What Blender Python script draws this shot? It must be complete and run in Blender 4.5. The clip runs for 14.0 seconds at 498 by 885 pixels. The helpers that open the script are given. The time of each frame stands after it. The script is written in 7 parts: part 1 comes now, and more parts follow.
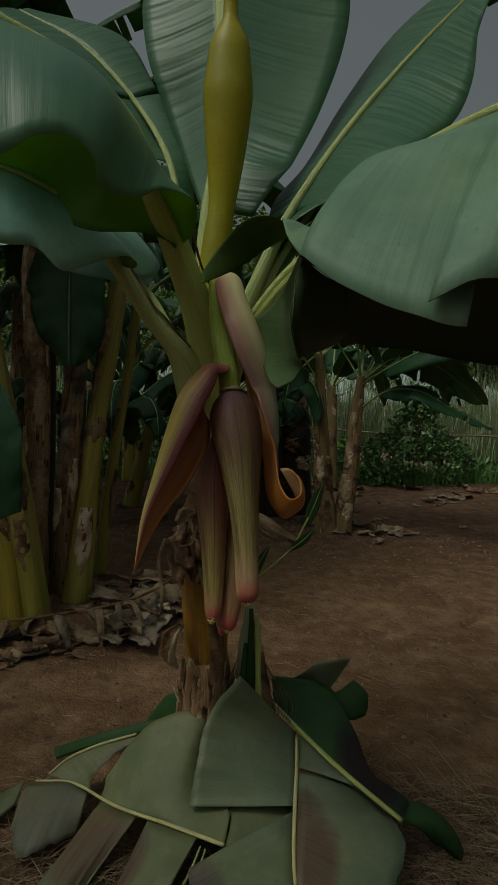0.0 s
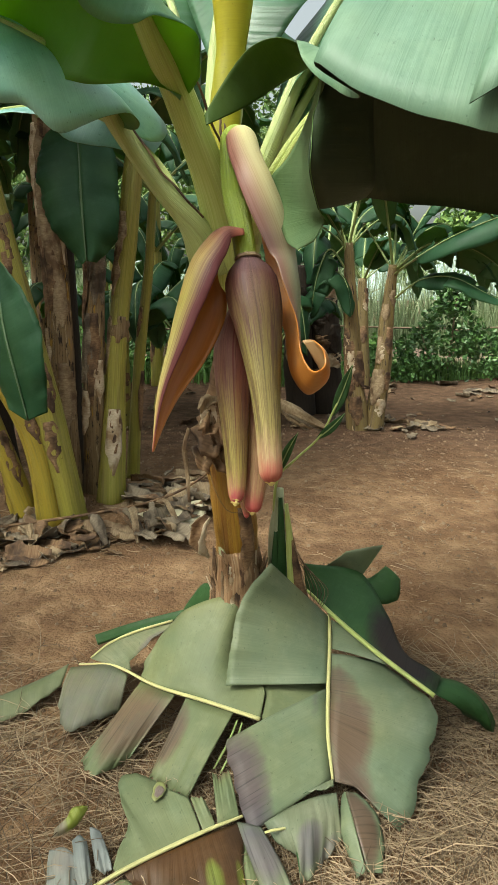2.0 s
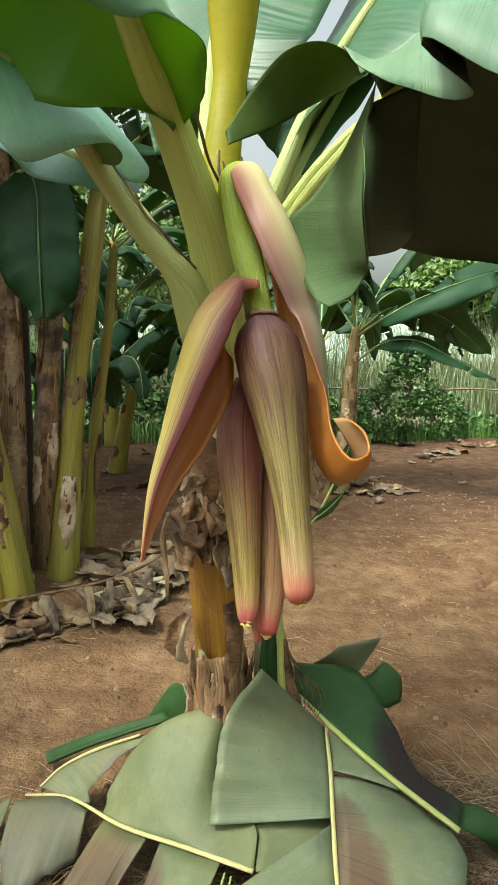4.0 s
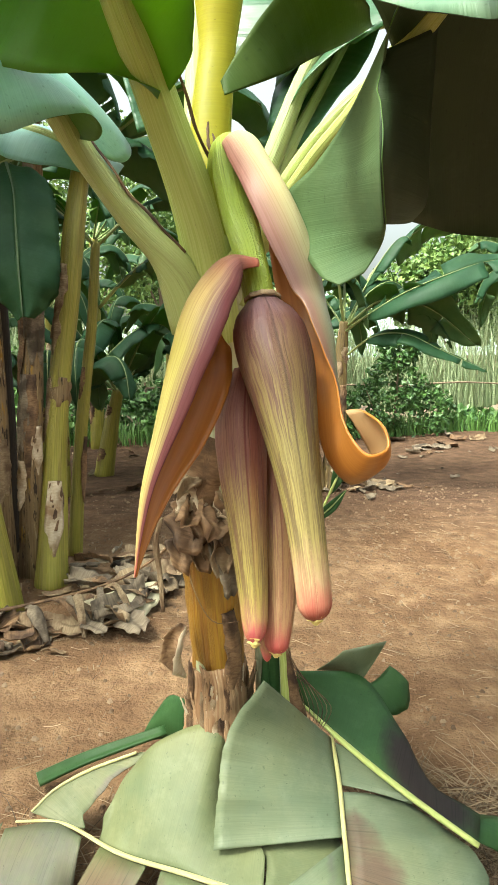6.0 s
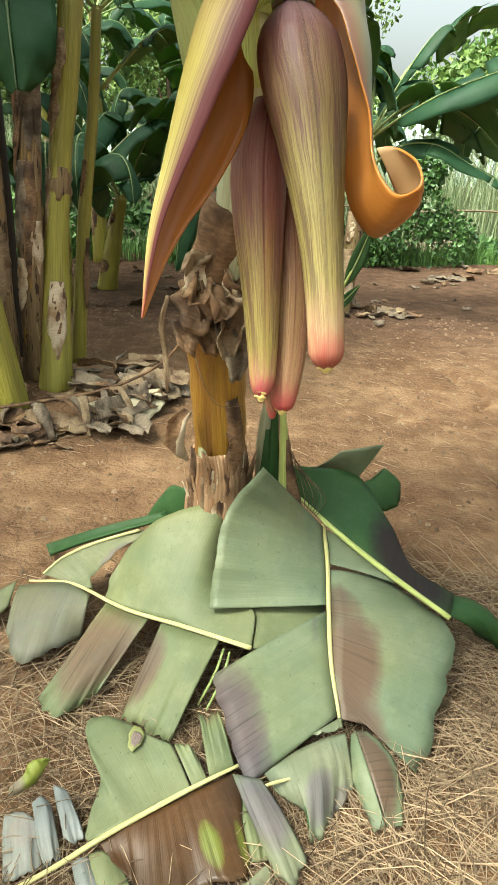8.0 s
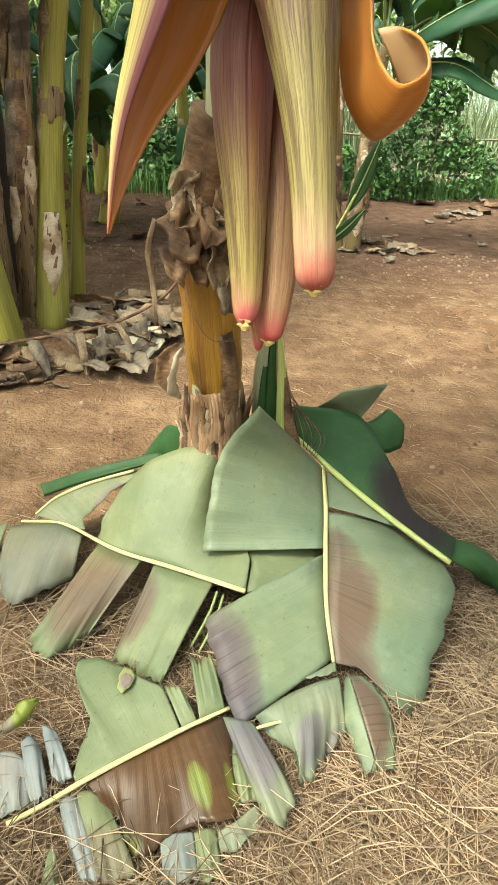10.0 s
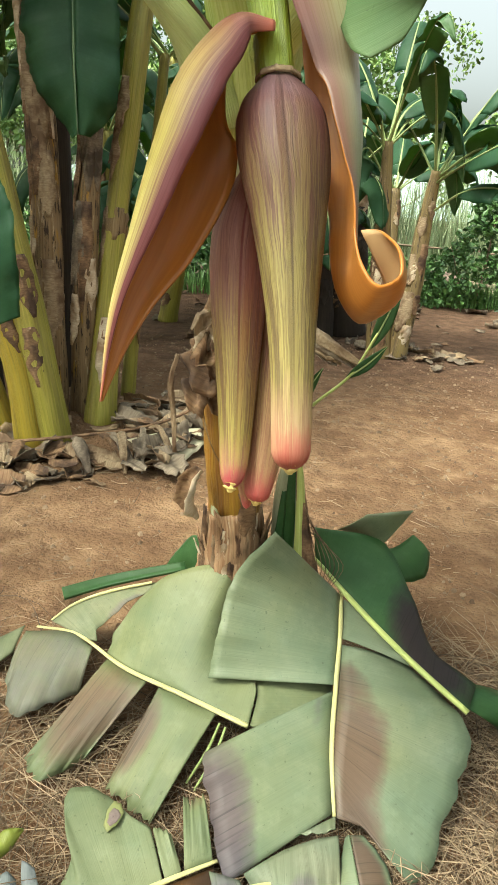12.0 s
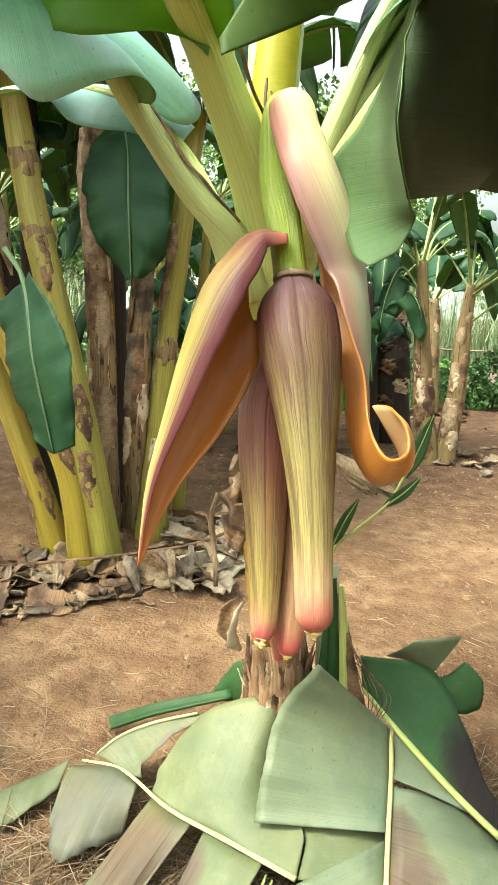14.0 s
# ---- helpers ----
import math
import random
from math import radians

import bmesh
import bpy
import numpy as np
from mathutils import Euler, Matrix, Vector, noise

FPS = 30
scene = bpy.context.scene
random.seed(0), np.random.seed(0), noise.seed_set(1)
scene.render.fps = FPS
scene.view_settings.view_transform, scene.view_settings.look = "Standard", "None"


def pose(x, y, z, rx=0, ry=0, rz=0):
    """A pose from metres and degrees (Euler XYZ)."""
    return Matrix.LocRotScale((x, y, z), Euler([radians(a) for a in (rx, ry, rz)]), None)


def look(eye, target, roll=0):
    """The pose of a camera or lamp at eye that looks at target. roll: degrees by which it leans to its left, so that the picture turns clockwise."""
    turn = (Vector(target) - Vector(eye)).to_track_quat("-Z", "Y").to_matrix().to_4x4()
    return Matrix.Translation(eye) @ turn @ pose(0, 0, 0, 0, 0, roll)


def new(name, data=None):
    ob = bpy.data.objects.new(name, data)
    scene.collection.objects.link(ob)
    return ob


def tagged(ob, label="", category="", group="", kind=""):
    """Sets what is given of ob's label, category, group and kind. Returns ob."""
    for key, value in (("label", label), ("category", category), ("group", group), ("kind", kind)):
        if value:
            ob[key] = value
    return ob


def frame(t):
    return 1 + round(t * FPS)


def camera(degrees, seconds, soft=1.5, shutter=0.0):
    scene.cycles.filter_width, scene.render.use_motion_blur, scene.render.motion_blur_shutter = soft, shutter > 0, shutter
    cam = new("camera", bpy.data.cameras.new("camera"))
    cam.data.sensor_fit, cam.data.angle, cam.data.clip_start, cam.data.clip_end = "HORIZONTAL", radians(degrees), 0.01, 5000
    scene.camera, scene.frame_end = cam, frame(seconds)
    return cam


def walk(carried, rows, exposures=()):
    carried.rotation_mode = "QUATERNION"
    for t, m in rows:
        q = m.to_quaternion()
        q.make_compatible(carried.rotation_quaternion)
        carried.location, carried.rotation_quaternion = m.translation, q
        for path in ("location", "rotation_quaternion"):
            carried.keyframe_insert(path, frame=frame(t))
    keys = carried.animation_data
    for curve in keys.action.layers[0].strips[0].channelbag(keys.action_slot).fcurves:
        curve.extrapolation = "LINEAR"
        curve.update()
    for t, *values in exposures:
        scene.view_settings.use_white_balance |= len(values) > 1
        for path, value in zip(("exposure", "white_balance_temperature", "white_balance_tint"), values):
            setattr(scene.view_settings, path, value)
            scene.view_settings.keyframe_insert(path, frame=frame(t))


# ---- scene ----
cam = camera(42.8, 14.0)
PATH = [
    (0, (0.11, -0.004, 1.443), (0.013, 1.987, 1.287), 1.8),
    (0.5, (0.106, 0.014, 1.429), (-0.043, 1.996, 1.198), 1.5),
    (1, (0.114, 0.036, 1.4), (-0.06, 1.991, 1.015), 0.9),
    (1.5, (0.122, 0.043, 1.385), (-0.047, 1.982, 0.925), 0.5),
    (2, (0.128, 0.071, 1.373), (-0.062, 2.01, 0.923), -0.6),
    (2.5, (0.104, 0.124, 1.371), (-0.003, 2.086, 0.999), 1.6),
    (3, (0.064, 0.2, 1.384), (0.007, 2.175, 1.079), 1.5),
    (3.2, (0.042, 0.234, 1.385), (-0.026, 2.211, 1.088), 0.9),
    (5.5, (-0.016, 0.427, 1.377), (0.005, 2.411, 1.126), -0.9),
    (6, (-0.022, 0.439, 1.368), (-0.018, 2.42, 1.091), -1.1),
    (6.5, (-0.027, 0.446, 1.354), (-0.027, 2.41, 0.977), -0.3),
    (7, (-0.032, 0.449, 1.319), (-0.018, 2.373, 0.775), 1.1),
    (7.5, (-0.038, 0.442, 1.294), (-0.052, 2.348, 0.688), 1.5),
    (8, (-0.032, 0.439, 1.255), (-0.033, 2.281, 0.474), 2.0),
    (8.2, (-0.032, 0.443, 1.238), (-0.025, 2.255, 0.391), 2.1),
    (10.3, (0.021, 0.515, 1.217), (-0.017, 2.276, 0.27), 2.0),
    (10.5, (0.036, 0.522, 1.231), (-0.037, 2.285, 0.29), 1.9),
    (11, (0.056, 0.547, 1.257), (-0.141, 2.314, 0.341), 0.5),
    (11.5, (0.064, 0.542, 1.289), (-0.168, 2.369, 0.51), -0.5),
    (12, (0.08, 0.541, 1.31), (-0.117, 2.403, 0.607), 3.2),
    (12.5, (0.088, 0.52, 1.349), (-0.231, 2.41, 0.779), 2.2),
    (13, (0.099, 0.498, 1.382), (-0.292, 2.413, 0.955), 4.4),
    (13.5, (0.12, 0.479, 1.405), (-0.323, 2.391, 1.017), 1.1),
    (14, (0.114, 0.511, 1.401), (-0.265, 2.433, 0.999), 0.4),
]
EXPOSURES = [(t, stops - 1.5, 6600, -3) for t, stops in ((0, -1.25), (0.3, -0.5), (0.7, 0.47), (1.2, 1.1), (2.0, 1.2), (3.0, 1.16), (5.3, 1.86), (6.4, 2.0), (7.5, 1.8), (10.5, 1.95), (12.0, 1.8), (13.0, 1.86), (14, 2.25))]
walk(cam, [(t, look(eye, target, roll)) for t, eye, target, roll in PATH], EXPOSURES)

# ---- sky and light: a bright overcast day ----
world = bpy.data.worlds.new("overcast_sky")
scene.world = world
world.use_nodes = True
wn = world.node_tree
sky = wn.nodes.new("ShaderNodeTexSky")
sky.sky_type, sky.sun_disc = "NISHITA", False
sky.sun_elevation, sky.sun_rotation = radians(58), radians(230)
sky.air_density, sky.dust_density, sky.ozone_density = 1.2, 9.0, 1.0
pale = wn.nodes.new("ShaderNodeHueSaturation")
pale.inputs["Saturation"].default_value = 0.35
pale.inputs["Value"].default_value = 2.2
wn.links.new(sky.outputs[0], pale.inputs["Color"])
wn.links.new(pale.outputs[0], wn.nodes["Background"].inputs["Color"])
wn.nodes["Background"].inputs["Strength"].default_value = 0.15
sun = new("sun", bpy.data.lights.new("sun", "SUN"))
sun.data.energy, sun.data.angle, sun.data.color = 3.6, radians(14), (1.0, 0.95, 0.87)
sun.matrix_basis = look((-3.6, -3.0, 7.5), (0, 0, 0))


# ---- materials ----
def graph(name):
    m = bpy.data.materials.new(name)
    m.use_nodes = True
    nt = m.node_tree
    return m, nt, nt.nodes["Principled BSDF"]


def node(nt, kind, **values):
    n = nt.nodes.new("ShaderNode" + kind)
    for key, value in values.items():
        if key == "vec":
            nt.links.new(value, n.inputs["Vector"])
        elif hasattr(value, "is_output"):
            nt.links.new(value, n.inputs[key.replace("_", " ")])
        else:
            n.inputs[key.replace("_", " ")].default_value = value
    return n


def stretched(nt, source, scale):
    c = nt.nodes.new("ShaderNodeTexCoord")
    return node(nt, "Mapping", vec=c.outputs[source], Scale=scale).outputs[0]


def noise_of(nt, source, scale, size=1.0, detail=4.0, rough=0.55):
    return node(nt, "TexNoise", vec=stretched(nt, source, scale), Scale=size, Detail=detail, Roughness=rough).outputs["Fac"]


def ramp(nt, fac, stops):
    r = nt.nodes.new("ShaderNodeValToRGB")
    e = r.color_ramp.elements
    while len(e) < len(stops):
        e.new(0.5)
    for k, (at, c) in enumerate(stops):
        e[k].position, e[k].color = at, (*c, 1) if len(c) == 3 else c
    nt.links.new(fac, r.inputs[0])
    return r.outputs[0]


def blend(nt, fac, a, b, mode="MIX"):
    m = nt.nodes.new("ShaderNodeMix")
    m.data_type, m.blend_type = "RGBA", mode
    for slot, v in (("Factor", fac), ("A", a), ("B", b)):
        s = [i for i in m.inputs if i.name == slot and i.type == ("VALUE" if slot == "Factor" else "RGBA")][0]
        if hasattr(v, "is_output"):
            nt.links.new(v, s)
        else:
            s.default_value = v if slot == "Factor" else (*v, 1)
    return [o for o in m.outputs if o.type == "RGBA"][0]


def math_node(nt, op, a, b):
    m = nt.nodes.new("ShaderNodeMath")
    m.operation = op
    for k, v in enumerate((a, b)):
        if hasattr(v, "is_output"):
            nt.links.new(v, m.inputs[k])
        else:
            m.inputs[k].default_value = v
    return m.outputs[0]


def bumped(nt, bsdf, height, strength, distance):
    b = node(nt, "Bump", Height=height, Strength=strength, Distance=distance)
    nt.links.new(b.outputs[0], bsdf.inputs["Normal"])


BLACK, WHITE = (0, 0, 0), (1, 1, 1)


def leaf_material(name, deep, pale_tone, rough, glow, glow_tone, pleat=0.25, spoil=(0.16, 0.09, 0.055), spec=0.4):
    """A banana blade: fine cross veins, soft pleats, patches of another tone, and spoiled places where the blade's rot value is high."""
    m, nt, b = graph(name)
    vein = noise_of(nt, "UV", (5, 420, 1), 1, 2)
    pleats = noise_of(nt, "UV", (1.5, 34, 1), 1, 1)
    patch = noise_of(nt, "Object", (5, 5, 5), 1, 5)
    tone = blend(nt, ramp(nt, patch, [(0.3, BLACK), (0.7, WHITE)]), deep, pale_tone)
    tone = blend(nt, ramp(nt, vein, [(0.35, (0.22,) * 3), (0.65, BLACK)]), tone, tuple(0.55 * c for c in deep))
    speck = noise_of(nt, "Object", (95, 95, 95), 1, 2)
    tone = blend(nt, ramp(nt, speck, [(0.24, (0.55,) * 3), (0.33, BLACK)]), tone, tuple(0.4 * c for c in deep))
    wash = noise_of(nt, "Object", (16, 16, 16), 1, 6, 0.7)
    tone = blend(nt, ramp(nt, wash, [(0.5, BLACK), (0.75, (0.35,) * 3)]), tone, tuple(min(1, 0.03 + 1.25 * c) for c in pale_tone))
    at = nt.nodes.new("ShaderNodeAttribute")
    at.attribute_name = "rot"
    blotch = noise_of(nt, "UV", (26, 40, 1), 1, 6, 0.65)
    mask = math_node(nt, "ADD", at.outputs["Fac"], math_node(nt, "MULTIPLY", math_node(nt, "SUBTRACT", blotch, 0.5), 0.5))
    spoiled = blend(nt, noise_of(nt, "UV", (10, 150, 1), 1, 3), tuple(0.7 * c for c in spoil), tuple(min(1, 1.3 * c) for c in spoil))
    fac = ramp(nt, mask, [(0.24, BLACK), (0.5, (0.55,) * 3), (0.85, WHITE)])
    seam = noise_of(nt, "UV", (3, 150, 1), 1, 1)
    spoiled = blend(nt, ramp(nt, seam, [(0.3, (0.7,) * 3), (0.42, BLACK)]), spoiled, tuple(0.4 * c for c in spoil))
    tone = blend(nt, fac, tone, spoiled)
    wide = noise_of(nt, "Object", (3.1, 3.1, 3.1), 1, 3)
    tone = blend(nt, ramp(nt, wide, [(0.4, BLACK), (0.62, (0.5,) * 3)]), tone, blend(nt, 1.0, tone, (1.08, 0.95, 0.66), "MULTIPLY"))
    cool = noise_of(nt, "Object", (8.3, 8.3, 8.3), 1, 4, 0.6)
    tone = blend(nt, ramp(nt, cool, [(0.48, BLACK), (0.66, (0.5,) * 3)]), tone, blend(nt, 1.0, tone, (0.74, 0.86, 0.92), "MULTIPLY"))
    nick = noise_of(nt, "UV", (70, 210, 1), 1, 2)
    tone = blend(nt, ramp(nt, nick, [(0.7, BLACK), (0.76, (0.75,) * 3)]), tone, tuple(0.3 * c for c in deep))
    nt.links.new(tone, b.inputs["Base Color"])
    b.inputs["Roughness"].default_value = rough
    b.inputs["Specular IOR Level"].default_value = spec
    h = math_node(nt, "ADD", math_node(nt, "MULTIPLY", vein, 0.25), math_node(nt, "MULTIPLY", pleats, pleat * 6))
    bumped(nt, b, h, 0.5, 0.004)
    tr = node(nt, "BsdfTranslucent", Color=blend(nt, fac, glow_tone, tuple(0.5 * c for c in spoil)))
    mix = nt.nodes.new("ShaderNodeMixShader")
    mix.inputs[0].default_value = glow
    nt.links.new(b.outputs[0], mix.inputs[1])
    nt.links.new(tr.outputs[0], mix.inputs[2])
    nt.links.new(mix.outputs[0], nt.nodes["Material Output"].inputs["Surface"])
    return m


# Lighter copy of the upper face, its sheen from the sky put into colour.
SHEEN_BROAD = leaf_material("broad_leaf_sky_sheen", (0.098, 0.19, 0.12), (0.16, 0.265, 0.17), 0.55, 0.04, (0.26, 0.42, 0.03), 0.3, spec=0.45)
WAXY = leaf_material("waxy_leaf_base", (0.055, 0.11, 0.045), (0.09, 0.155, 0.065), 0.55, 0.1, (0.2, 0.36, 0.05), 0.1)
TOP = leaf_material("leaf_upper_face", (0.05, 0.14, 0.075), (0.085, 0.195, 0.115), 0.36, 0.34, (0.26, 0.42, 0.03), 0.6, spec=0.5)
# The pale bluish tone stands in for bright sky reflected on these leaves.
SHEEN_TOP = leaf_material("sky_sheen_upper_face", (0.2, 0.47, 0.43), (0.42, 0.72, 0.67), 0.36, 0.3, (0.3, 0.5, 0.1), 0.15, spec=0.6)
# Brighter copies of both leaf faces: light on one leaf, set in colour.
LIT_TOP = leaf_material("lit_leaf_upper_face", (0.08, 0.2, 0.13), (0.13, 0.27, 0.19), 0.36, 0.36, (0.35, 0.55, 0.05), spec=0.6)
LIT_UNDER = leaf_material("lit_leaf_under_face", (0.09, 0.2, 0.03), (0.13, 0.26, 0.04), 0.5, 0.48, (0.4, 0.68, 0.03))
UNDER = leaf_material("leaf_under_face", (0.06, 0.14, 0.04), (0.1, 0.19, 0.055), 0.5, 0.25, (0.3, 0.44, 0.03))
# Darkened version of the under face; its shade is part of the colour.
SHADED_WING = leaf_material("shaded_leaf_base_under_face", (0.03, 0.062, 0.009), (0.05, 0.092, 0.014), 0.6, 0.16, (0.25, 0.42, 0.02), 0.3, spec=0.2)
# Near-black copy of the under face, with the shade below the leaf painted in.
SHADED_UNDER = leaf_material("shaded_leaf_under_face", (0.014, 0.028, 0.009), (0.022, 0.042, 0.013), 0.6, 0.03, (0.2, 0.3, 0.03))
CUT_UNDER = leaf_material("cut_leaf_under_face", (0.1, 0.125, 0.06), (0.17, 0.192, 0.1), 0.58, 0.06, (0.2, 0.3, 0.05), 0.05, (0.115, 0.08, 0.052))
CUT_BLUISH = leaf_material("cut_leaf_bluish_face", (0.1, 0.135, 0.08), (0.165, 0.195, 0.12), 0.5, 0.05, (0.2, 0.3, 0.05), 0.05, (0.1, 0.068, 0.048))
CUT_BRUISED = leaf_material("bruised_cut_leaf", (0.1, 0.135, 0.08), (0.16, 0.19, 0.118), 0.58, 0.05, (0.2, 0.3, 0.05), 0.05, (0.078, 0.063, 0.072))
CUT_GREY = leaf_material("cut_leaf_greying_face", (0.09, 0.112, 0.062), (0.165, 0.185, 0.11), 0.58, 0.05, (0.2, 0.25, 0.08), 0.15, (0.12, 0.105, 0.105))
CUT_FADED = leaf_material("faded_leaf_face", (0.1, 0.125, 0.07), (0.19, 0.2, 0.135), 0.6, 0.05, (0.2, 0.25, 0.08), 0.5, (0.12, 0.105, 0.112))
CUT_TOP = leaf_material("cut_leaf_upper_face", (0.02, 0.06, 0.018), (0.035, 0.085, 0.026), 0.5, 0.08, (0.12, 0.26, 0.03), 0.06, (0.022, 0.016, 0.015), 0.22)
ROTTEN = leaf_material("rotten_leaf_face", (0.018, 0.01, 0.006), (0.085, 0.042, 0.016), 0.35, 0.03, (0.15, 0.1, 0.03), 0.35, (0.12, 0.14, 0.025), 0.35)
BLEACHED = leaf_material("bleached_leaf_face", (0.09, 0.105, 0.1), (0.235, 0.25, 0.25), 0.6, 0.05, (0.3, 0.3, 0.2), 0.5, (0.25, 0.22, 0.2))
YELLOWED = leaf_material("yellowed_leaf_face", (0.27, 0.26, 0.03), (0.14, 0.2, 0.035), 0.5, 0.1, (0.4, 0.4, 0.05), 0.2, (0.2, 0.16, 0.12))
FAR_TOP = leaf_material("far_leaf_upper_face", (0.013, 0.046, 0.022), (0.031, 0.086, 0.04), 0.5, 0.22, (0.2, 0.42, 0.04), spec=0.18)
FAR_UNDER = leaf_material("far_leaf_under_face", (0.05, 0.12, 0.045), (0.09, 0.17, 0.06), 0.5, 0.22, (0.2, 0.38, 0.03))
SPEAR = leaf_material("unrolling_leaf_face", (0.33, 0.3, 0.012), (0.42, 0.37, 0.02), 0.4, 0.25, (0.5, 0.42, 0.01), 0.05, (0.28, 0.12, 0.03))


def dry_material(name, a, b_, c):
    m, nt, b = graph(name)
    streak = noise_of(nt, "UV", (14, 120, 1), 1, 4)
    patch = noise_of(nt, "Object", (9, 9, 9), 1, 5)
    tone = blend(nt, ramp(nt, streak, [(0.3, BLACK), (0.7, WHITE)]), a, b_)
    tone = blend(nt, ramp(nt, patch, [(0.42, BLACK), (0.62, WHITE)]), tone, c)
    nt.links.new(tone, b.inputs["Base Color"])
    b.inputs["Roughness"].default_value = 0.8
    bumped(nt, b, streak, 0.7, 0.006)
    return m


DRY = dry_material("dry_leaf", (0.23, 0.155, 0.085), (0.38, 0.29, 0.18), (0.12, 0.07, 0.035))
DRY_GREY = dry_material("dry_grey_leaf", (0.14, 0.105, 0.07), (0.27, 0.215, 0.15), (0.06, 0.042, 0.027))
TAN_PEEL = dry_material("tan_peel", (0.48, 0.38, 0.26), (0.64, 0.54, 0.4), (0.26, 0.165, 0.085))
DRY_BROWN = dry_material("dry_brown_sheath", (0.13, 0.068, 0.032), (0.29, 0.175, 0.09), (0.05, 0.025, 0.012))


def stem_material(name, fresh, aged, bark, cover, rough=0.5, long=3.0, vein=0.6, peel=()):
    """A stem of packed leaf sheaths: lengthwise streaks, ageing blotches and dry brown bark over a share of it."""
    m, nt, b = graph(name)
    streak = noise_of(nt, "UV", (60, long, 1), 1, 4)
    blotch = noise_of(nt, "UV", (9, 1.1, 1), 1, 7, 0.7)
    fleck = noise_of(nt, "UV", (46, 7, 1), 1, 5, 0.65)
    tone = blend(nt, ramp(nt, streak, [(0.35, BLACK), (0.65, WHITE)]), fresh, aged)
    tone = blend(nt, ramp(nt, streak, [(0.3, (vein,) * 3), (0.42, BLACK)]), tone, bark)
    tone = blend(nt, ramp(nt, fleck, [(0.66, BLACK), (0.74, WHITE)]), tone, tuple(0.4 * c for c in bark))
    dry = blend(nt, ramp(nt, fleck, [(0.3, BLACK), (0.7, WHITE)]), tuple(0.5 * c for c in bark), tuple(1.5 * c for c in bark))
    tone = blend(nt, ramp(nt, blotch, [(0.54 - 0.4 * cover, BLACK), (0.9 - 0.4 * cover, WHITE)]), tone, dry)
    for at, size, patch in peel:
        tone = blend(nt, ramp(nt, noise_of(nt, "UV", size, 1, 8, 0.68), [(at, BLACK), (at + 0.045, WHITE)]), tone, patch)
    nt.links.new(tone, b.inputs["Base Color"])
    b.inputs["Roughness"].default_value = rough
    bumped(nt, b, math_node(nt, "ADD", streak, blotch), 0.45, 0.012)
    return m


STEM = stem_material("young_stem", (0.4, 0.44, 0.26), (0.52, 0.55, 0.38), (0.2, 0.16, 0.09), 0.1, 0.45, vein=0.2)
STEM_LOW = stem_material("old_sheath_stem", (0.46, 0.27, 0.03), (0.34, 0.15, 0.03), (0.13, 0.05, 0.016), 0.36, 0.4, peel=[(0.66, (10, 4, 1), (0.06, 0.026, 0.01)), (0.7, (30, 5, 1), (0.5, 0.36, 0.18))])
STEM_TAN = stem_material("fibrous_stem_foot", (0.46, 0.31, 0.18), (0.24, 0.12, 0.055), (0.2, 0.1, 0.045), 0.3, 0.85, peel=[(0.58, (14, 6, 1), (0.075, 0.036, 0.016)), (0.6, (26, 5, 1), (0.6, 0.48, 0.34))])
CLUMP_GREEN = stem_material("clump_stem", (0.24, 0.225, 0.025), (0.34, 0.3, 0.06), (0.1, 0.062, 0.03), 0.22, 0.45, vein=0.12, peel=[(0.66, (8, 3, 1), (0.2, 0.135, 0.07)), (0.69, (16, 5, 1), (0.03, 0.017, 0.009))])
CLUMP_YELLOW = stem_material("yellowing_clump_stem", (0.38, 0.27, 0.022), (0.28, 0.23, 0.03), (0.12, 0.07, 0.025), 0.15, 0.45, vein=0.12)
CLUMP_AGED = stem_material("weathered_clump_stem", (0.25, 0.175, 0.04), (0.21, 0.16, 0.08), (0.085, 0.05, 0.025), 0.42, 0.7, peel=[(0.56, (12, 4, 1), (0.03, 0.017, 0.009)), (0.6, (20, 4, 1), (0.42, 0.31, 0.19))])
CLUMP_BROWN = stem_material("brown_clump_stem", (0.17, 0.11, 0.045), (0.3, 0.215, 0.115), (0.12, 0.07, 0.035), 0.42, 0.85, 1.6, 0.95,
                            [(0.56, (7, 2.2, 1), (0.3, 0.17, 0.025)), (0.54, (15, 5, 1), (0.026, 0.015, 0.008)), (0.6, (24, 4, 1), (0.5, 0.4, 0.27))])
# Almost black: deep shade at the back is painted into this stem tone.
CLUMP_SHADED = stem_material("shaded_clump_stem", (0.028, 0.02, 0.013), (0.05, 0.036, 0.024), (0.022, 0.014, 0.009), 0.6, 0.9)
PETIOLE = stem_material("petiole", (0.38, 0.45, 0.1), (0.5, 0.56, 0.22), (0.2, 0.16, 0.05), 0.06, 0.4, 0.8, 0.05)
PETIOLE_PALE = stem_material("pale_petiole", (0.42, 0.48, 0.2), (0.34, 0.4, 0.12), (0.2, 0.15, 0.06), 0.06, 0.4, 0.8, 0.05)
RIB = stem_material("midrib", (0.22, 0.3, 0.09), (0.3, 0.37, 0.14), (0.3, 0.25, 0.1), 0.06, 0.45)
RIB_PALE = stem_material("pale_midrib", (0.5, 0.47, 0.19), (0.58, 0.55, 0.27), (0.3, 0.2, 0.07), 0.06, 0.45)
RIB_DARK = stem_material("dark_midrib", (0.085, 0.15, 0.06), (0.12, 0.19, 0.085), (0.1, 0.12, 0.05), 0.05, 0.5)
STALK = stem_material("flower_stalk", (0.25, 0.34, 0.03), (0.3, 0.39, 0.05), (0.24, 0.22, 0.05), 0.0, 0.4, 0.6, 0.05)


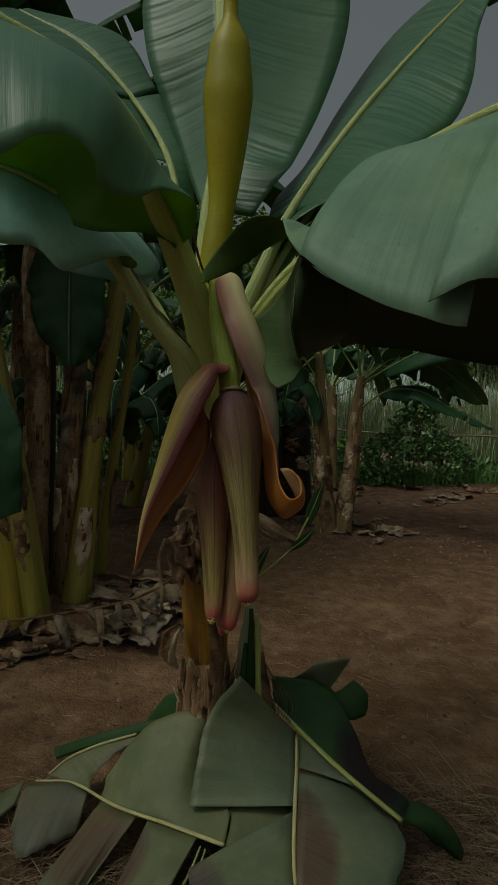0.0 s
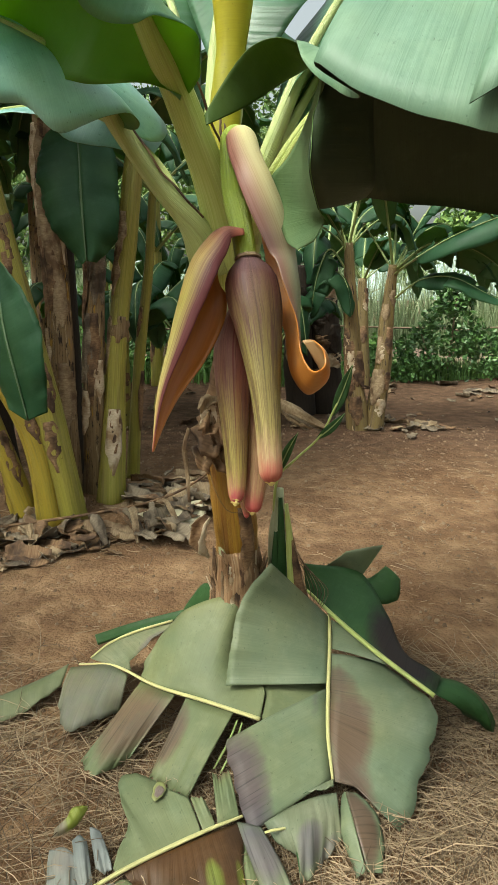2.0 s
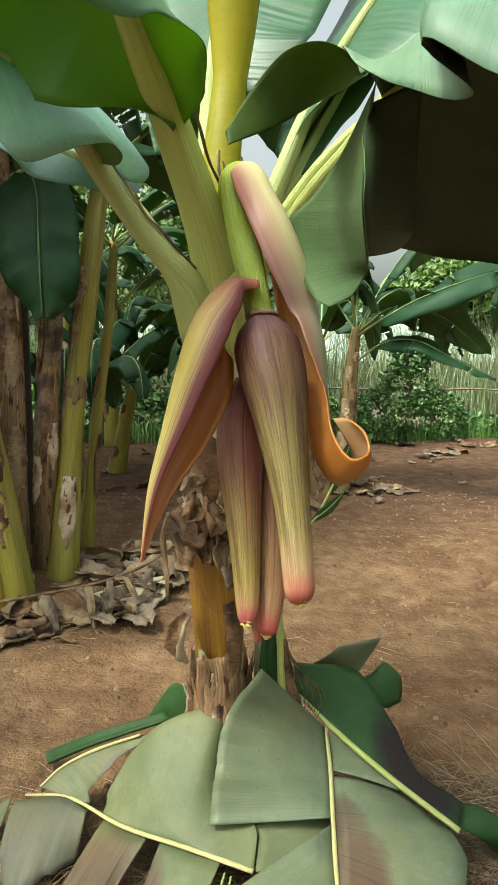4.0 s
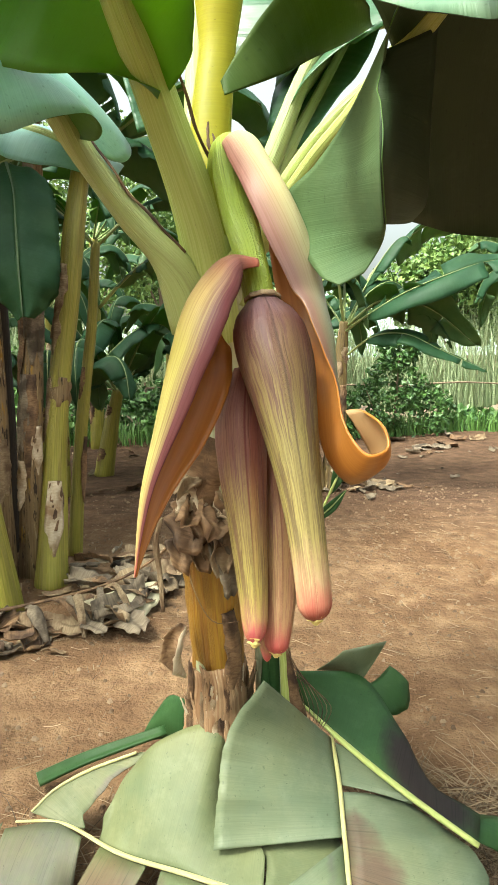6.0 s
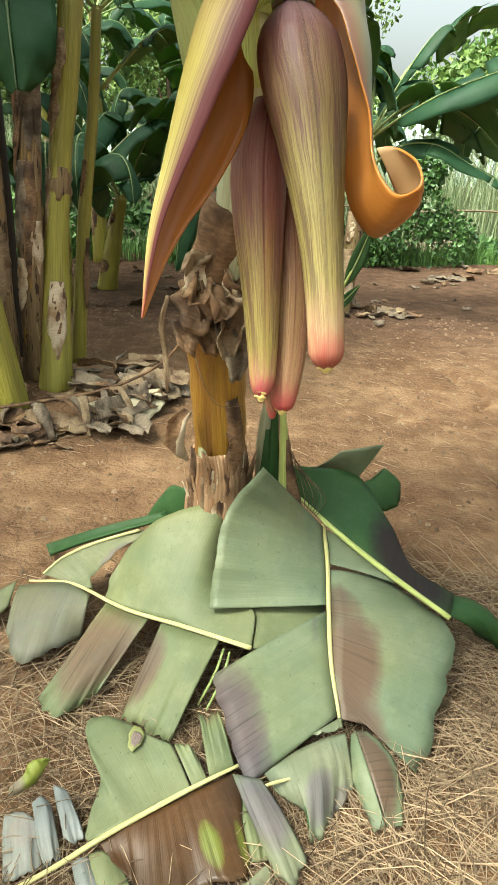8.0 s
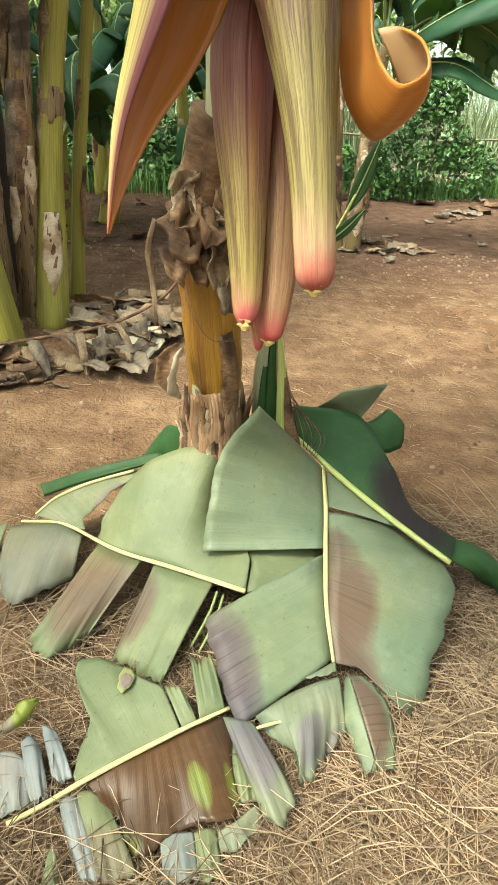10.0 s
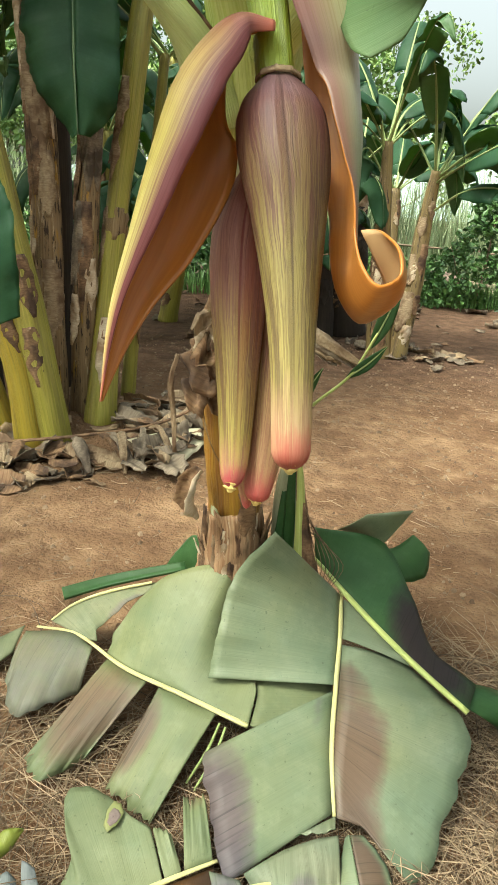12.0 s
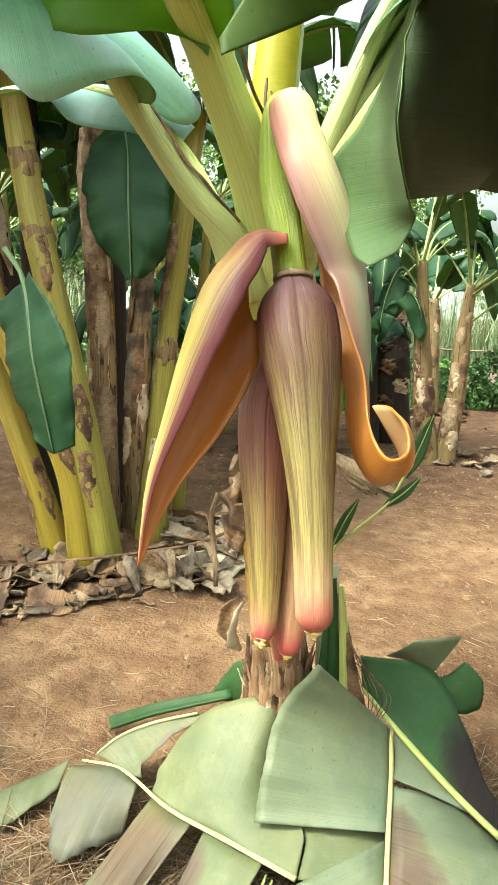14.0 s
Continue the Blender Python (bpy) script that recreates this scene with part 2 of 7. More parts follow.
def flower_material(name, body, stripe, flank=(0.62, 0.5, 0.5), rough=0.45, streaks=100.0):
    """Flower bract skin: tones along its length, wavy lengthwise streaks of a second set of tones, and one darker flank."""
    m, nt, b = graph(name)
    c = nt.nodes.new("ShaderNodeTexCoord")
    parts = node(nt, "SeparateXYZ", vec=c.outputs["UV"])
    wobble = math_node(nt, "SUBTRACT", noise_of(nt, "UV", (7, 5, 1), 1, 4), 0.5)
    sway = math_node(nt, "SUBTRACT", noise_of(nt, "UV", (14, 9, 1), 1, 3), 0.5)
    along = math_node(nt, "ADD", parts.outputs[1], math_node(nt, "MULTIPLY", wobble, 0.26))
    across = math_node(nt, "ADD", parts.outputs[0], math_node(nt, "MULTIPLY", sway, 0.035))
    bent = nt.nodes.new("ShaderNodeCombineXYZ")
    nt.links.new(across, bent.inputs[0])
    nt.links.new(parts.outputs[1], bent.inputs[1])

    def wavy(scale, detail, grain):
        return node(nt, "TexNoise", vec=node(nt, "Mapping", vec=bent.outputs[0], Scale=scale).outputs[0], Scale=1.0, Detail=detail, Roughness=grain).outputs["Fac"]

    line = wavy((streaks, 3.6, 1), 6, 0.66)
    broad = wavy((streaks * 0.13, 1.6, 1), 3, 0.5)
    both = math_node(nt, "ADD", math_node(nt, "MULTIPLY", line, 0.6), math_node(nt, "MULTIPLY", broad, 0.44))
    tone = blend(nt, ramp(nt, both, [(0.47, BLACK), (0.56, WHITE)]), ramp(nt, along, body), ramp(nt, along, stripe))
    dark_line = wavy((streaks * 1.3, 2.6, 1), 5, 0.7)
    thin = ramp(nt, parts.outputs[1], [(0.0, (0.35,) * 3), (0.12, WHITE), (0.8, WHITE), (0.92, BLACK)])
    tone = blend(nt, blend(nt, 1.0, ramp(nt, dark_line, [(0.54, BLACK), (0.63, (0.75,) * 3)]), thin, "MULTIPLY"), tone, blend(nt, 1.0, tone, (0.4, 0.27, 0.27), "MULTIPLY"))
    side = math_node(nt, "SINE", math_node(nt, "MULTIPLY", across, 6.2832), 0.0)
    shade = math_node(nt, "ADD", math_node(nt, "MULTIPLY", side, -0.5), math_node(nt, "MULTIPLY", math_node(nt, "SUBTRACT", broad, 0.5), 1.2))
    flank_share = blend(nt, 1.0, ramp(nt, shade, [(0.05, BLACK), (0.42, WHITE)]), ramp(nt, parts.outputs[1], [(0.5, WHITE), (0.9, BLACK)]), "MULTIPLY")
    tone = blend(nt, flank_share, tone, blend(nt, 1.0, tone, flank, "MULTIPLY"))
    nt.links.new(tone, b.inputs["Base Color"])
    b.inputs["Roughness"].default_value = rough
    b.inputs["Specular IOR Level"].default_value = 0.35
    bumped(nt, b, line, 0.6, 0.0016)
    return m


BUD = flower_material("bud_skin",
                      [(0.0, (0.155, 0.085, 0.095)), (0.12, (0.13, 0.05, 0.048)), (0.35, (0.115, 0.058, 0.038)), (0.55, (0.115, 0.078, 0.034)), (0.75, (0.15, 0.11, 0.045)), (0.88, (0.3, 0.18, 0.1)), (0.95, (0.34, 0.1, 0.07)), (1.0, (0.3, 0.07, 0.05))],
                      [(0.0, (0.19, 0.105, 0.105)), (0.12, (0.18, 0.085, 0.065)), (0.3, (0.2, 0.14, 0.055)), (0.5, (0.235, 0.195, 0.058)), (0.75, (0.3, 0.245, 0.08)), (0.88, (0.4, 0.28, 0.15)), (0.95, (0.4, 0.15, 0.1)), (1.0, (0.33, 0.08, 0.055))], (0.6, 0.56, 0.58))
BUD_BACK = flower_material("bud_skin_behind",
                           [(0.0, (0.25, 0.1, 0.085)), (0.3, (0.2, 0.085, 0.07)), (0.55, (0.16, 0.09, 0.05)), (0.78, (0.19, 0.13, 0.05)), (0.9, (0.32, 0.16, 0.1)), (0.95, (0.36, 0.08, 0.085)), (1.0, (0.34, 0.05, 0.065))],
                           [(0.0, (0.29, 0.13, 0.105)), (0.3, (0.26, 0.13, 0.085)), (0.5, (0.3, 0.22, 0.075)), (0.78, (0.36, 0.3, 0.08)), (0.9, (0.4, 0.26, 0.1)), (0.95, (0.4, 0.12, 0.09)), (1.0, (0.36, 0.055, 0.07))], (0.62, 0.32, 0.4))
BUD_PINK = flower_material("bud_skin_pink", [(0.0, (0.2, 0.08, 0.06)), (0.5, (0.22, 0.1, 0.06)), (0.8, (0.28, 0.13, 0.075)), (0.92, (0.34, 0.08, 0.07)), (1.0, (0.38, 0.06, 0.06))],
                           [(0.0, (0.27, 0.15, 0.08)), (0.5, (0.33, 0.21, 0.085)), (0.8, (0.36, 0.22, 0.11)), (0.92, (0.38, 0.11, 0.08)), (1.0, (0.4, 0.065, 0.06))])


def bract_material(name, keel, margin, tip, lip=None):
    """The outer skin of an open bract: one tone along the keel, another towards its margins (UV x from 0 to 1 across it)."""
    m, nt, b = graph(name)
    c = nt.nodes.new("ShaderNodeTexCoord")
    parts = node(nt, "SeparateXYZ", vec=c.outputs["UV"])
    line = noise_of(nt, "UV", (60, 2.0, 1), 1, 5, 0.6)
    u = math_node(nt, "ADD", parts.outputs[0], math_node(nt, "MULTIPLY", math_node(nt, "SUBTRACT", line, 0.5), 0.24))
    tone = blend(nt, ramp(nt, u, margin), ramp(nt, parts.outputs[1], keel), ramp(nt, parts.outputs[1], tip[0]))
    tone = blend(nt, ramp(nt, line, [(0.32, (0.75,) * 3), (0.52, BLACK)]), tone, (0.68, 0.56, 0.46), "MULTIPLY")
    tone = blend(nt, ramp(nt, parts.outputs[1], tip[1]), tone, tip[2])
    if lip:
        tone = blend(nt, ramp(nt, parts.outputs[1], lip[0]), tone, lip[1])
    nt.links.new(tone, b.inputs["Base Color"])
    b.inputs["Roughness"].default_value = 0.4
    b.inputs["Specular IOR Level"].default_value = 0.35
    bumped(nt, b, line, 0.35, 0.0015)
    return m


LEFT_BRACT = bract_material("yellow_bract_skin", [(0.0, (0.16, 0.06, 0.055)), (0.14, (0.28, 0.11, 0.075)), (0.28, (0.46, 0.32, 0.13)), (0.45, (0.47, 0.39, 0.1)), (0.7, (0.52, 0.46, 0.15)), (0.9, (0.54, 0.4, 0.15))],
                            [(0.12, WHITE), (0.3, BLACK)], ([(0.0, (0.14, 0.042, 0.05)), (1.0, (0.15, 0.045, 0.045))], [(0.0, WHITE), (0.08, BLACK), (0.92, BLACK), (1.0, WHITE)], (0.42, 0.13, 0.09)))
RIGHT_BRACT = bract_material("pale_bract_skin", [(0.0, (0.55, 0.49, 0.24)), (0.25, (0.54, 0.47, 0.25)), (0.42, (0.38, 0.35, 0.22)), (0.6, (0.27, 0.31, 0.19)), (0.8, (0.24, 0.28, 0.16))],
                             [(0.64, BLACK), (0.9, WHITE)], ([(0.0, (0.46, 0.2, 0.16)), (0.18, (0.46, 0.2, 0.155)), (0.3, (0.34, 0.175, 0.145)), (0.42, (0.2, 0.12, 0.11)), (0.62, (0.22, 0.125, 0.085))], [(0.66, BLACK), (0.73, WHITE)], (0.4, 0.125, 0.04)), ([(0.8, BLACK), (0.87, WHITE)], (0.42, 0.27, 0.13)))
m, nt, b = graph("bract_inside")
nt.links.new(blend(nt, noise_of(nt, "UV", (30, 3, 1), 1, 4), (0.32, 0.1, 0.018), (0.54, 0.225, 0.042)), b.inputs["Base Color"])
b.inputs["Roughness"].default_value = 0.38
INSIDE = m
m, nt, b = graph("cream_tip")
nt.links.new(blend(nt, noise_of(nt, "Object", (300, 300, 300)), (0.55, 0.4, 0.1), (0.68, 0.58, 0.25)), b.inputs["Base Color"])
CREAM = m

# packed reddish earth, with a looser, strawy strip
m, nt, b = graph("earth")
big = noise_of(nt, "Object", (1.3, 1.3, 1.3), 1, 7, 0.62)
mid = noise_of(nt, "Object", (7, 7, 7), 1, 6, 0.6)
fine = noise_of(nt, "Object", (70, 70, 70), 1, 4, 0.65)
tone = blend(nt, ramp(nt, big, [(0.34, BLACK), (0.66, WHITE)]), (0.155, 0.085, 0.043), (0.37, 0.235, 0.132))
tone = blend(nt, ramp(nt, mid, [(0.4, BLACK), (0.72, (0.85,) * 3)]), tone, (0.14, 0.076, 0.039))
tone = blend(nt, ramp(nt, mid, [(0.3, (0.5,) * 3), (0.4, BLACK)]), tone, (0.42, 0.29, 0.175))
tone = blend(nt, ramp(nt, fine, [(0.56, BLACK), (0.72, (0.55,) * 3)]), tone, (0.34, 0.22, 0.135))
tone = blend(nt, ramp(nt, fine, [(0.26, (0.7,) * 3), (0.36, BLACK)]), tone, (0.075, 0.042, 0.022))
# earth turns darker farther off, with a ragged start
c = nt.nodes.new("ShaderNodeTexCoord")
far_off = math_node(nt, "ADD", node(nt, "SeparateXYZ", vec=c.outputs["Object"]).outputs[1], math_node(nt, "MULTIPLY", big, 2.4))
dark_earth = blend(nt, ramp(nt, mid, [(0.4, BLACK), (0.6, WHITE)]), (0.15, 0.088, 0.055), (0.085, 0.048, 0.03))
tone = blend(nt, ramp(nt, math_node(nt, "MULTIPLY", far_off, 0.1), [(0.6, BLACK), (0.74, (0.85,) * 3)]), tone, dark_earth)
tone = blend(nt, 1.0, tone, (0.91, 0.9, 0.9), "MULTIPLY")
nt.links.new(tone, b.inputs["Base Color"])
b.inputs["Roughness"].default_value = 0.95
b.inputs["Specular IOR Level"].default_value = 0.2
bumped(nt, b, math_node(nt, "ADD", math_node(nt, "MULTIPLY", mid, 3.2), math_node(nt, "MULTIPLY", fine, 0.6)), 1.0, 0.03)
EARTH = m


def plain(name, a, c, scale, rough=0.85, per_island=False):
    m, nt, b = graph(name)
    fac = noise_of(nt, "Object", (scale,) * 3, 1, 4)
    if per_island:
        geo = nt.nodes.new("ShaderNodeNewGeometry")
        fac = geo.outputs["Random Per Island"]
    nt.links.new(blend(nt, fac, a, c), b.inputs["Base Color"])
    b.inputs["Roughness"].default_value = rough
    return m


STRAW = plain("dry_straw", (0.05, 0.029, 0.014), (0.4, 0.295, 0.185), 5, 0.75, True)
STRAW_PALE = plain("pale_straw", (0.2, 0.13, 0.07), (0.46, 0.35, 0.22), 5, 0.7, True)
CLOD = plain("clods", (0.1, 0.06, 0.033), (0.27, 0.19, 0.12), 5, 0.95, True)
REED = plain("reed_blades", (0.1, 0.16, 0.06), (0.36, 0.42, 0.24), 5, 0.5, True)
VERGE = plain("verge_grass", (0.07, 0.17, 0.035), (0.16, 0.3, 0.07), 5, 0.55, True)
BUSH_LEAF = plain("vine_leaf", (0.03, 0.085, 0.02), (0.09, 0.19, 0.045), 5, 0.45, True)
TREE_LEAF = plain("tree_leaf", (0.06, 0.14, 0.03), (0.2, 0.3, 0.07), 5, 0.5, True)
GREEN_FRUIT = plain("unripe_banana_skin", (0.08, 0.16, 0.03), (0.14, 0.22, 0.045), 30, 0.45)
SPOT_HALO = plain("yellow_ring", (0.21, 0.2, 0.065), (0.16, 0.19, 0.075), 60, 0.6)
SPOT = plain("dead_spot", (0.1, 0.075, 0.068), (0.2, 0.15, 0.135), 120, 0.8)
TWIG = plain("twig", (0.14, 0.1, 0.065), (0.24, 0.18, 0.12), 30)
PINK_EARTH = plain("bare_bank", (0.17, 0.115, 0.082), (0.26, 0.19, 0.145), 3, 0.95)
# Haze of the distance is mixed into the hill's own pale colour.
HILL = plain("hazed_hill", (0.3, 0.4, 0.36), (0.42, 0.52, 0.5), 0.2, 0.95)


# ---- building helpers ----
def curve(pts, n):
    """n points along a smooth line through pts."""
    p = np.array(pts, float)
    if len(p) == 2:
        return p[0] + np.linspace(0, 1, n)[:, None] * (p[1] - p[0])
    d = np.r_[0, np.cumsum(np.linalg.norm(np.diff(p, axis=0), axis=1) ** 0.7 + 1e-6)]
    d /= d[-1]
    t = np.empty_like(p)
    t[1:-1] = (p[2:] - p[:-2]) / (d[2:] - d[:-2])[:, None]
    t[0], t[-1] = (p[1] - p[0]) / d[1], (p[-1] - p[-2]) / (d[-1] - d[-2])
    s = np.linspace(0, 1, n)
    k = np.clip(np.searchsorted(d, s, "right") - 1, 0, len(p) - 2)
    h = (d[k + 1] - d[k])[:, None]
    x = ((s - d[k]) / h[:, 0])[:, None]
    return ((2 * x**3 - 3 * x**2 + 1) * p[k] + (x**3 - 2 * x**2 + x) * h * t[k] + (3 * x**2 - 2 * x**3) * p[k + 1] + (x**3 - x**2) * h * t[k + 1])


def unit(v):
    v = np.asarray(v, float)
    return v / np.maximum(np.linalg.norm(v, axis=-1, keepdims=True), 1e-9)


class Sheet:
    """Gathers grids of points into one mesh with UVs and a rot value."""

    def __init__(self):
        self.v, self.f, self.uv, self.rot, self.mat, self.n = [], [], [], [], [], 0

    def grid(self, p, uv, rot=None, wrap=False, mat=0, flip=False):
        n, m = p.shape[:2]
        idx = np.arange(n * m).reshape(n, m) + self.n
        nxt = np.roll(idx, -1, axis=1) if wrap else idx[:, 1:]
        cur = idx if wrap else idx[:, :-1]
        q = np.stack([cur[:-1], nxt[:-1], nxt[1:], cur[1:]], -1).reshape(-1, 4)
        self.f.extend((q[:, ::-1] if flip else q).tolist())
        self.mat.extend([mat] * len(q))
        self.v.append(p.reshape(-1, 3))
        self.uv.append(uv.reshape(-1, 2))
        self.rot.append(np.zeros(n * m) if rot is None else rot.reshape(-1))
        self.n += n * m

    def fan(self, ring, mat=0):
        self.f.append(ring)
        self.mat.append(mat)

    def made(self, name, mats, parent=None, label="", smooth=True, thick=0.0, offset=-1.0):
        me = bpy.data.meshes.new(name)
        me.from_pydata(np.concatenate(self.v).tolist(), [], self.f)
        uv, layer = np.concatenate(self.uv), me.uv_layers.new(name="UVMap")
        loops = np.empty(len(me.loops), np.int32)
        me.loops.foreach_get("vertex_index", loops)
        layer.data.foreach_set("uv", uv[loops].astype(np.float32).ravel())
        a = me.attributes.new("rot", "FLOAT", "POINT")
        a.data.foreach_set("value", np.concatenate(self.rot).astype(np.float32))
        for mt in mats:
            me.materials.append(mt)
        me.polygons.foreach_set("material_index", self.mat)
        me.polygons.foreach_set("use_smooth", [smooth] * len(me.polygons))
        me.update()
        ob = new(name, me)
        if thick:
            s = ob.modifiers.new("thickness", "SOLIDIFY")
            s.thickness, s.offset = thick, offset
            s.material_offset, s.material_offset_rim = (1, 1) if len(mats) > 1 else (0, 0)
        if parent:
            ob.parent = parent
        if label:
            ob["label"] = label
        return ob


def thing(name, label, category, group="", at=(0, 0, 0), kind=""):
    return tagged(new(name), label, category, group, kind)


def frames_of(p, hint=(0, -1, 0.2)):
    """Tangent, side and normal along a line, the normal kept near hint."""
    t = unit(np.gradient(p, axis=0))
    h = np.broadcast_to(np.asarray(hint, float), t.shape)
    nn = unit(h - (h * t).sum(-1, keepdims=True) * t)
    return t, np.cross(t, nn), nn


def tube(sheet, pts, radii, n=24, m=12, hint=(0, -1, 0.2), flat=1.0, groove=0.0, lump=0.0, seed=0, caps=True, mat=0):
    """A tapering stem along pts; groove sinks its face towards hint into a channel; lump makes it uneven."""
    p = curve(pts, n)
    r = np.interp(np.linspace(0, 1, n), np.linspace(0, 1, len(radii)), radii)
    t, s, nn = frames_of(p, hint)
    a = np.linspace(0, 2 * np.pi, m, endpoint=False)
    rng = np.random.RandomState(seed + 5)
    ph = rng.rand(6) * 6.28
    k = np.arange(n)[:, None] / n
    rr = r[:, None] * (1 + lump * (0.5 * np.sin(3 * a + ph[0] + 5 * k) + 0.4 * np.sin(5 * a + ph[1] - 9 * k) + 0.5 * np.sin(14 * k + ph[2] + a) + 0.3 * np.sin(31 * k + ph[3] + 2 * a)))
    face = np.cos(a)
    c = rr * (face * flat - groove * np.clip(face, 0, 1) ** 3 * 1.6)
    g = p[:, None] + c[..., None] * nn[:, None] + (rr * np.sin(a))[..., None] * s[:, None]
    length = np.r_[0, np.cumsum(np.linalg.norm(np.diff(p, axis=0), axis=1))]
    uv = np.stack(np.broadcast_arrays(a[None] / 6.283, length[:, None]), -1)
    base = sheet.n
    sheet.grid(g, uv, wrap=True, mat=mat)
    if caps:
        sheet.fan(list(range(base, base + m))[::-1], mat)
        sheet.fan(list(range(base + (n - 1) * m, base + n * m)), mat)
    return p


def panel(sheet, rib, edge, n=26, m=9, bulge=0.0, wave=0.0, ragged=0.0, seed=0, up=(0, 0, 1), rot=(), mat=0):
    """A piece of blade stretched between a stretch of rib and a stretch of its outer edge. rot: spots of (along, across, reach along, reach across, amount)."""
    rng = np.random.RandomState(seed * 7 + 3)
    r, e = curve(rib, n), curve(edge, n)
    s, u = np.linspace(0, 1, n)[:, None], np.linspace(0, 1, m)[None]
    jag = ragged * (np.convolve(rng.rand(n + 2), [0.25, 0.5, 0.25], "valid") - 0.3)[:, None]
    uu = u * (1 - jag * u)
    p = r[:, None] + uu[..., None] * (e - r)[:, None]
    t = unit(np.gradient(r, axis=0) + np.gradient(e, axis=0))
    nn = unit(np.cross(t, e - r))
    if (nn.mean(0) * np.asarray(up)).sum() < 0:
        nn = -nn
    w = np.linalg.norm(e - r, axis=1)[:, None]
    ph = rng.rand(8) * 6.28
    off = bulge * w * 4 * u * (1 - u) * (0.6 + 0.4 * np.sin(np.pi * s))
    off = off + wave * (u**1.5) * (np.sin(9 * s + ph[0]) * 0.6 + np.sin(21 * s + ph[1] + 2 * u) * 0.3 + np.sin(43 * s + ph[2]) * 0.14)
    off = off + wave * 0.25 * np.sin(7 * u + ph[3]) * np.sin(5 * s + ph[4])
    p = p + off[..., None] * nn[:, None]
    length = np.r_[0, np.cumsum(np.linalg.norm(np.diff(r, axis=0), axis=1))][:, None] * 0.5 + np.r_[0, np.cumsum(np.linalg.norm(np.diff(e, axis=0), axis=1))][:, None] * 0.5
    uv = np.stack(np.broadcast_arrays(u * w, length + 0.37 * seed), -1)
    spoil = np.zeros((n, m))
    for a, c, ra, rc, amount in rot:
        spoil = np.maximum(spoil, amount * np.clip(1.25 - ((s - a) / ra) ** 2 - ((u - c) / rc) ** 2, 0, 1))
    g = np.cross(p[n // 2, 1] - p[n // 2, 0], p[n // 2 + 1, 0] - p[n // 2, 0])
    sheet.grid(p, uv, spoil, flip=bool((g * np.asarray(up)).sum() < 0), mat=mat)


def rib_part(name, pts, radii, parent, material, label="", hint=(0, 0, 1), groove=0.0, n=30, m=8, flat=0.8, lump=0.02):
    sh = Sheet()
    tube(sh, pts, radii, n, m, hint, flat, groove, lump, len(pts))
    return sh.made(name, [material], parent, label)


def blade(name, panels, mats, parent, label="", thick=0.0012, up=(0, 0, 1), **kw):
    """One blade mesh from its pieces: each (rib stretch, edge stretch, settings)."""
    sh = Sheet()
    for k, (r, e, own) in enumerate(panels):
        panel(sh, r, e, **{**dict(up=up, seed=k + len(name)), **kw, **own})
    return sh.made(name, mats, parent, label, thick=thick)


def arch_leaf(name, base, heading, length, rise, fall, width, parent, mats, ribmat, seed=0, fold=25, tears=3, bare=0.16, label="", stalk=0.018, twist=0.0, ragged=0.15):
    """A banana leaf that springs from base towards heading (degrees), climbs, arches and hangs; its blade torn along some veins."""
    rng = np.random.RandomState(seed + 11)
    h = np.array((math.sin(radians(heading)), math.cos(radians(heading)), 0))
    x = np.linspace(0, 1, 7)
    pts = np.array(base) + h * (length * np.sin(x * 1.35) / 1.0)[:, None] * 0.85 + np.array((0, 0, 1)) * (rise * np.sin(x * 1.9) - fall * x**2.4)[:, None]
    side = np.array((h[1], -h[0], 0))
    pts = pts + side * (0.12 * length * rng.uniform(-1, 1) * x**2)[:, None]
    return rib_leaf(name, pts, width, parent, mats, ribmat, seed, fold, tears, bare, label, stalk, twist, ragged)


def rib_leaf(name, pts, width, parent, mats, ribmat, seed=0, fold=25, tears=3, bare=0.16, label="", stalk=0.018, twist=0.0, ragged=0.15):
    """A banana leaf along a given midrib."""
    rng = np.random.RandomState(seed + 12)
    rib = curve(pts, 40)
    t, s_, nn = frames_of(rib, (0, 0, 1))
    lv = rib_part("midrib_of_leaf", pts, [stalk, stalk * 0.75, stalk * 0.4, stalk * 0.12], None, ribmat, groove=0.35, n=22, m=7)
    sh = Sheet()
    cuts = lambda: np.r_[bare, np.sort(rng.uniform(bare + 0.1, 0.95, tears)), 1.0]
    for sign in (-1, 1):
        c = cuts()
        for a, b_ in zip(c[:-1], c[1:]):
            k = np.linspace(a + 0.004, b_ - 0.004, max(4, int(26 * (b_ - a)) + 3))
            ii = np.clip((k * 39), 0, 38.999)
            lo, fr = ii.astype(int), (ii % 1)[:, None]
            pick = lambda q: q[lo] * (1 - fr) + q[lo + 1] * fr
            z = (k - bare) / (1 - bare)
            w = width * 0.5 * np.clip(np.sin(np.pi * np.clip(z, 0, 1) ** 0.75) ** 0.55, 0.03, 1)
            drop = radians(fold + rng.uniform(-8, 22) * (tears > 0)) * np.ones(len(k)) + radians(twist) * sign
            out = sign * pick(s_) * np.cos(drop)[:, None] - pick(nn) * np.sin(drop)[:, None]
            shift = pick(t) * (rng.uniform(-0.05, 0.09) * width)
            edge = pick(rib) + out * w[:, None] + shift
            panel(sh, pick(rib), edge, n=len(k), m=6, bulge=0.1, wave=0.05 * width, ragged=ragged, seed=seed + int(a * 90), up=nn.mean(0))
    ob = sh.made(name, mats, parent, label, thick=0.0012)
    lv.name = "midrib"
    lv.parent = ob
    return ob


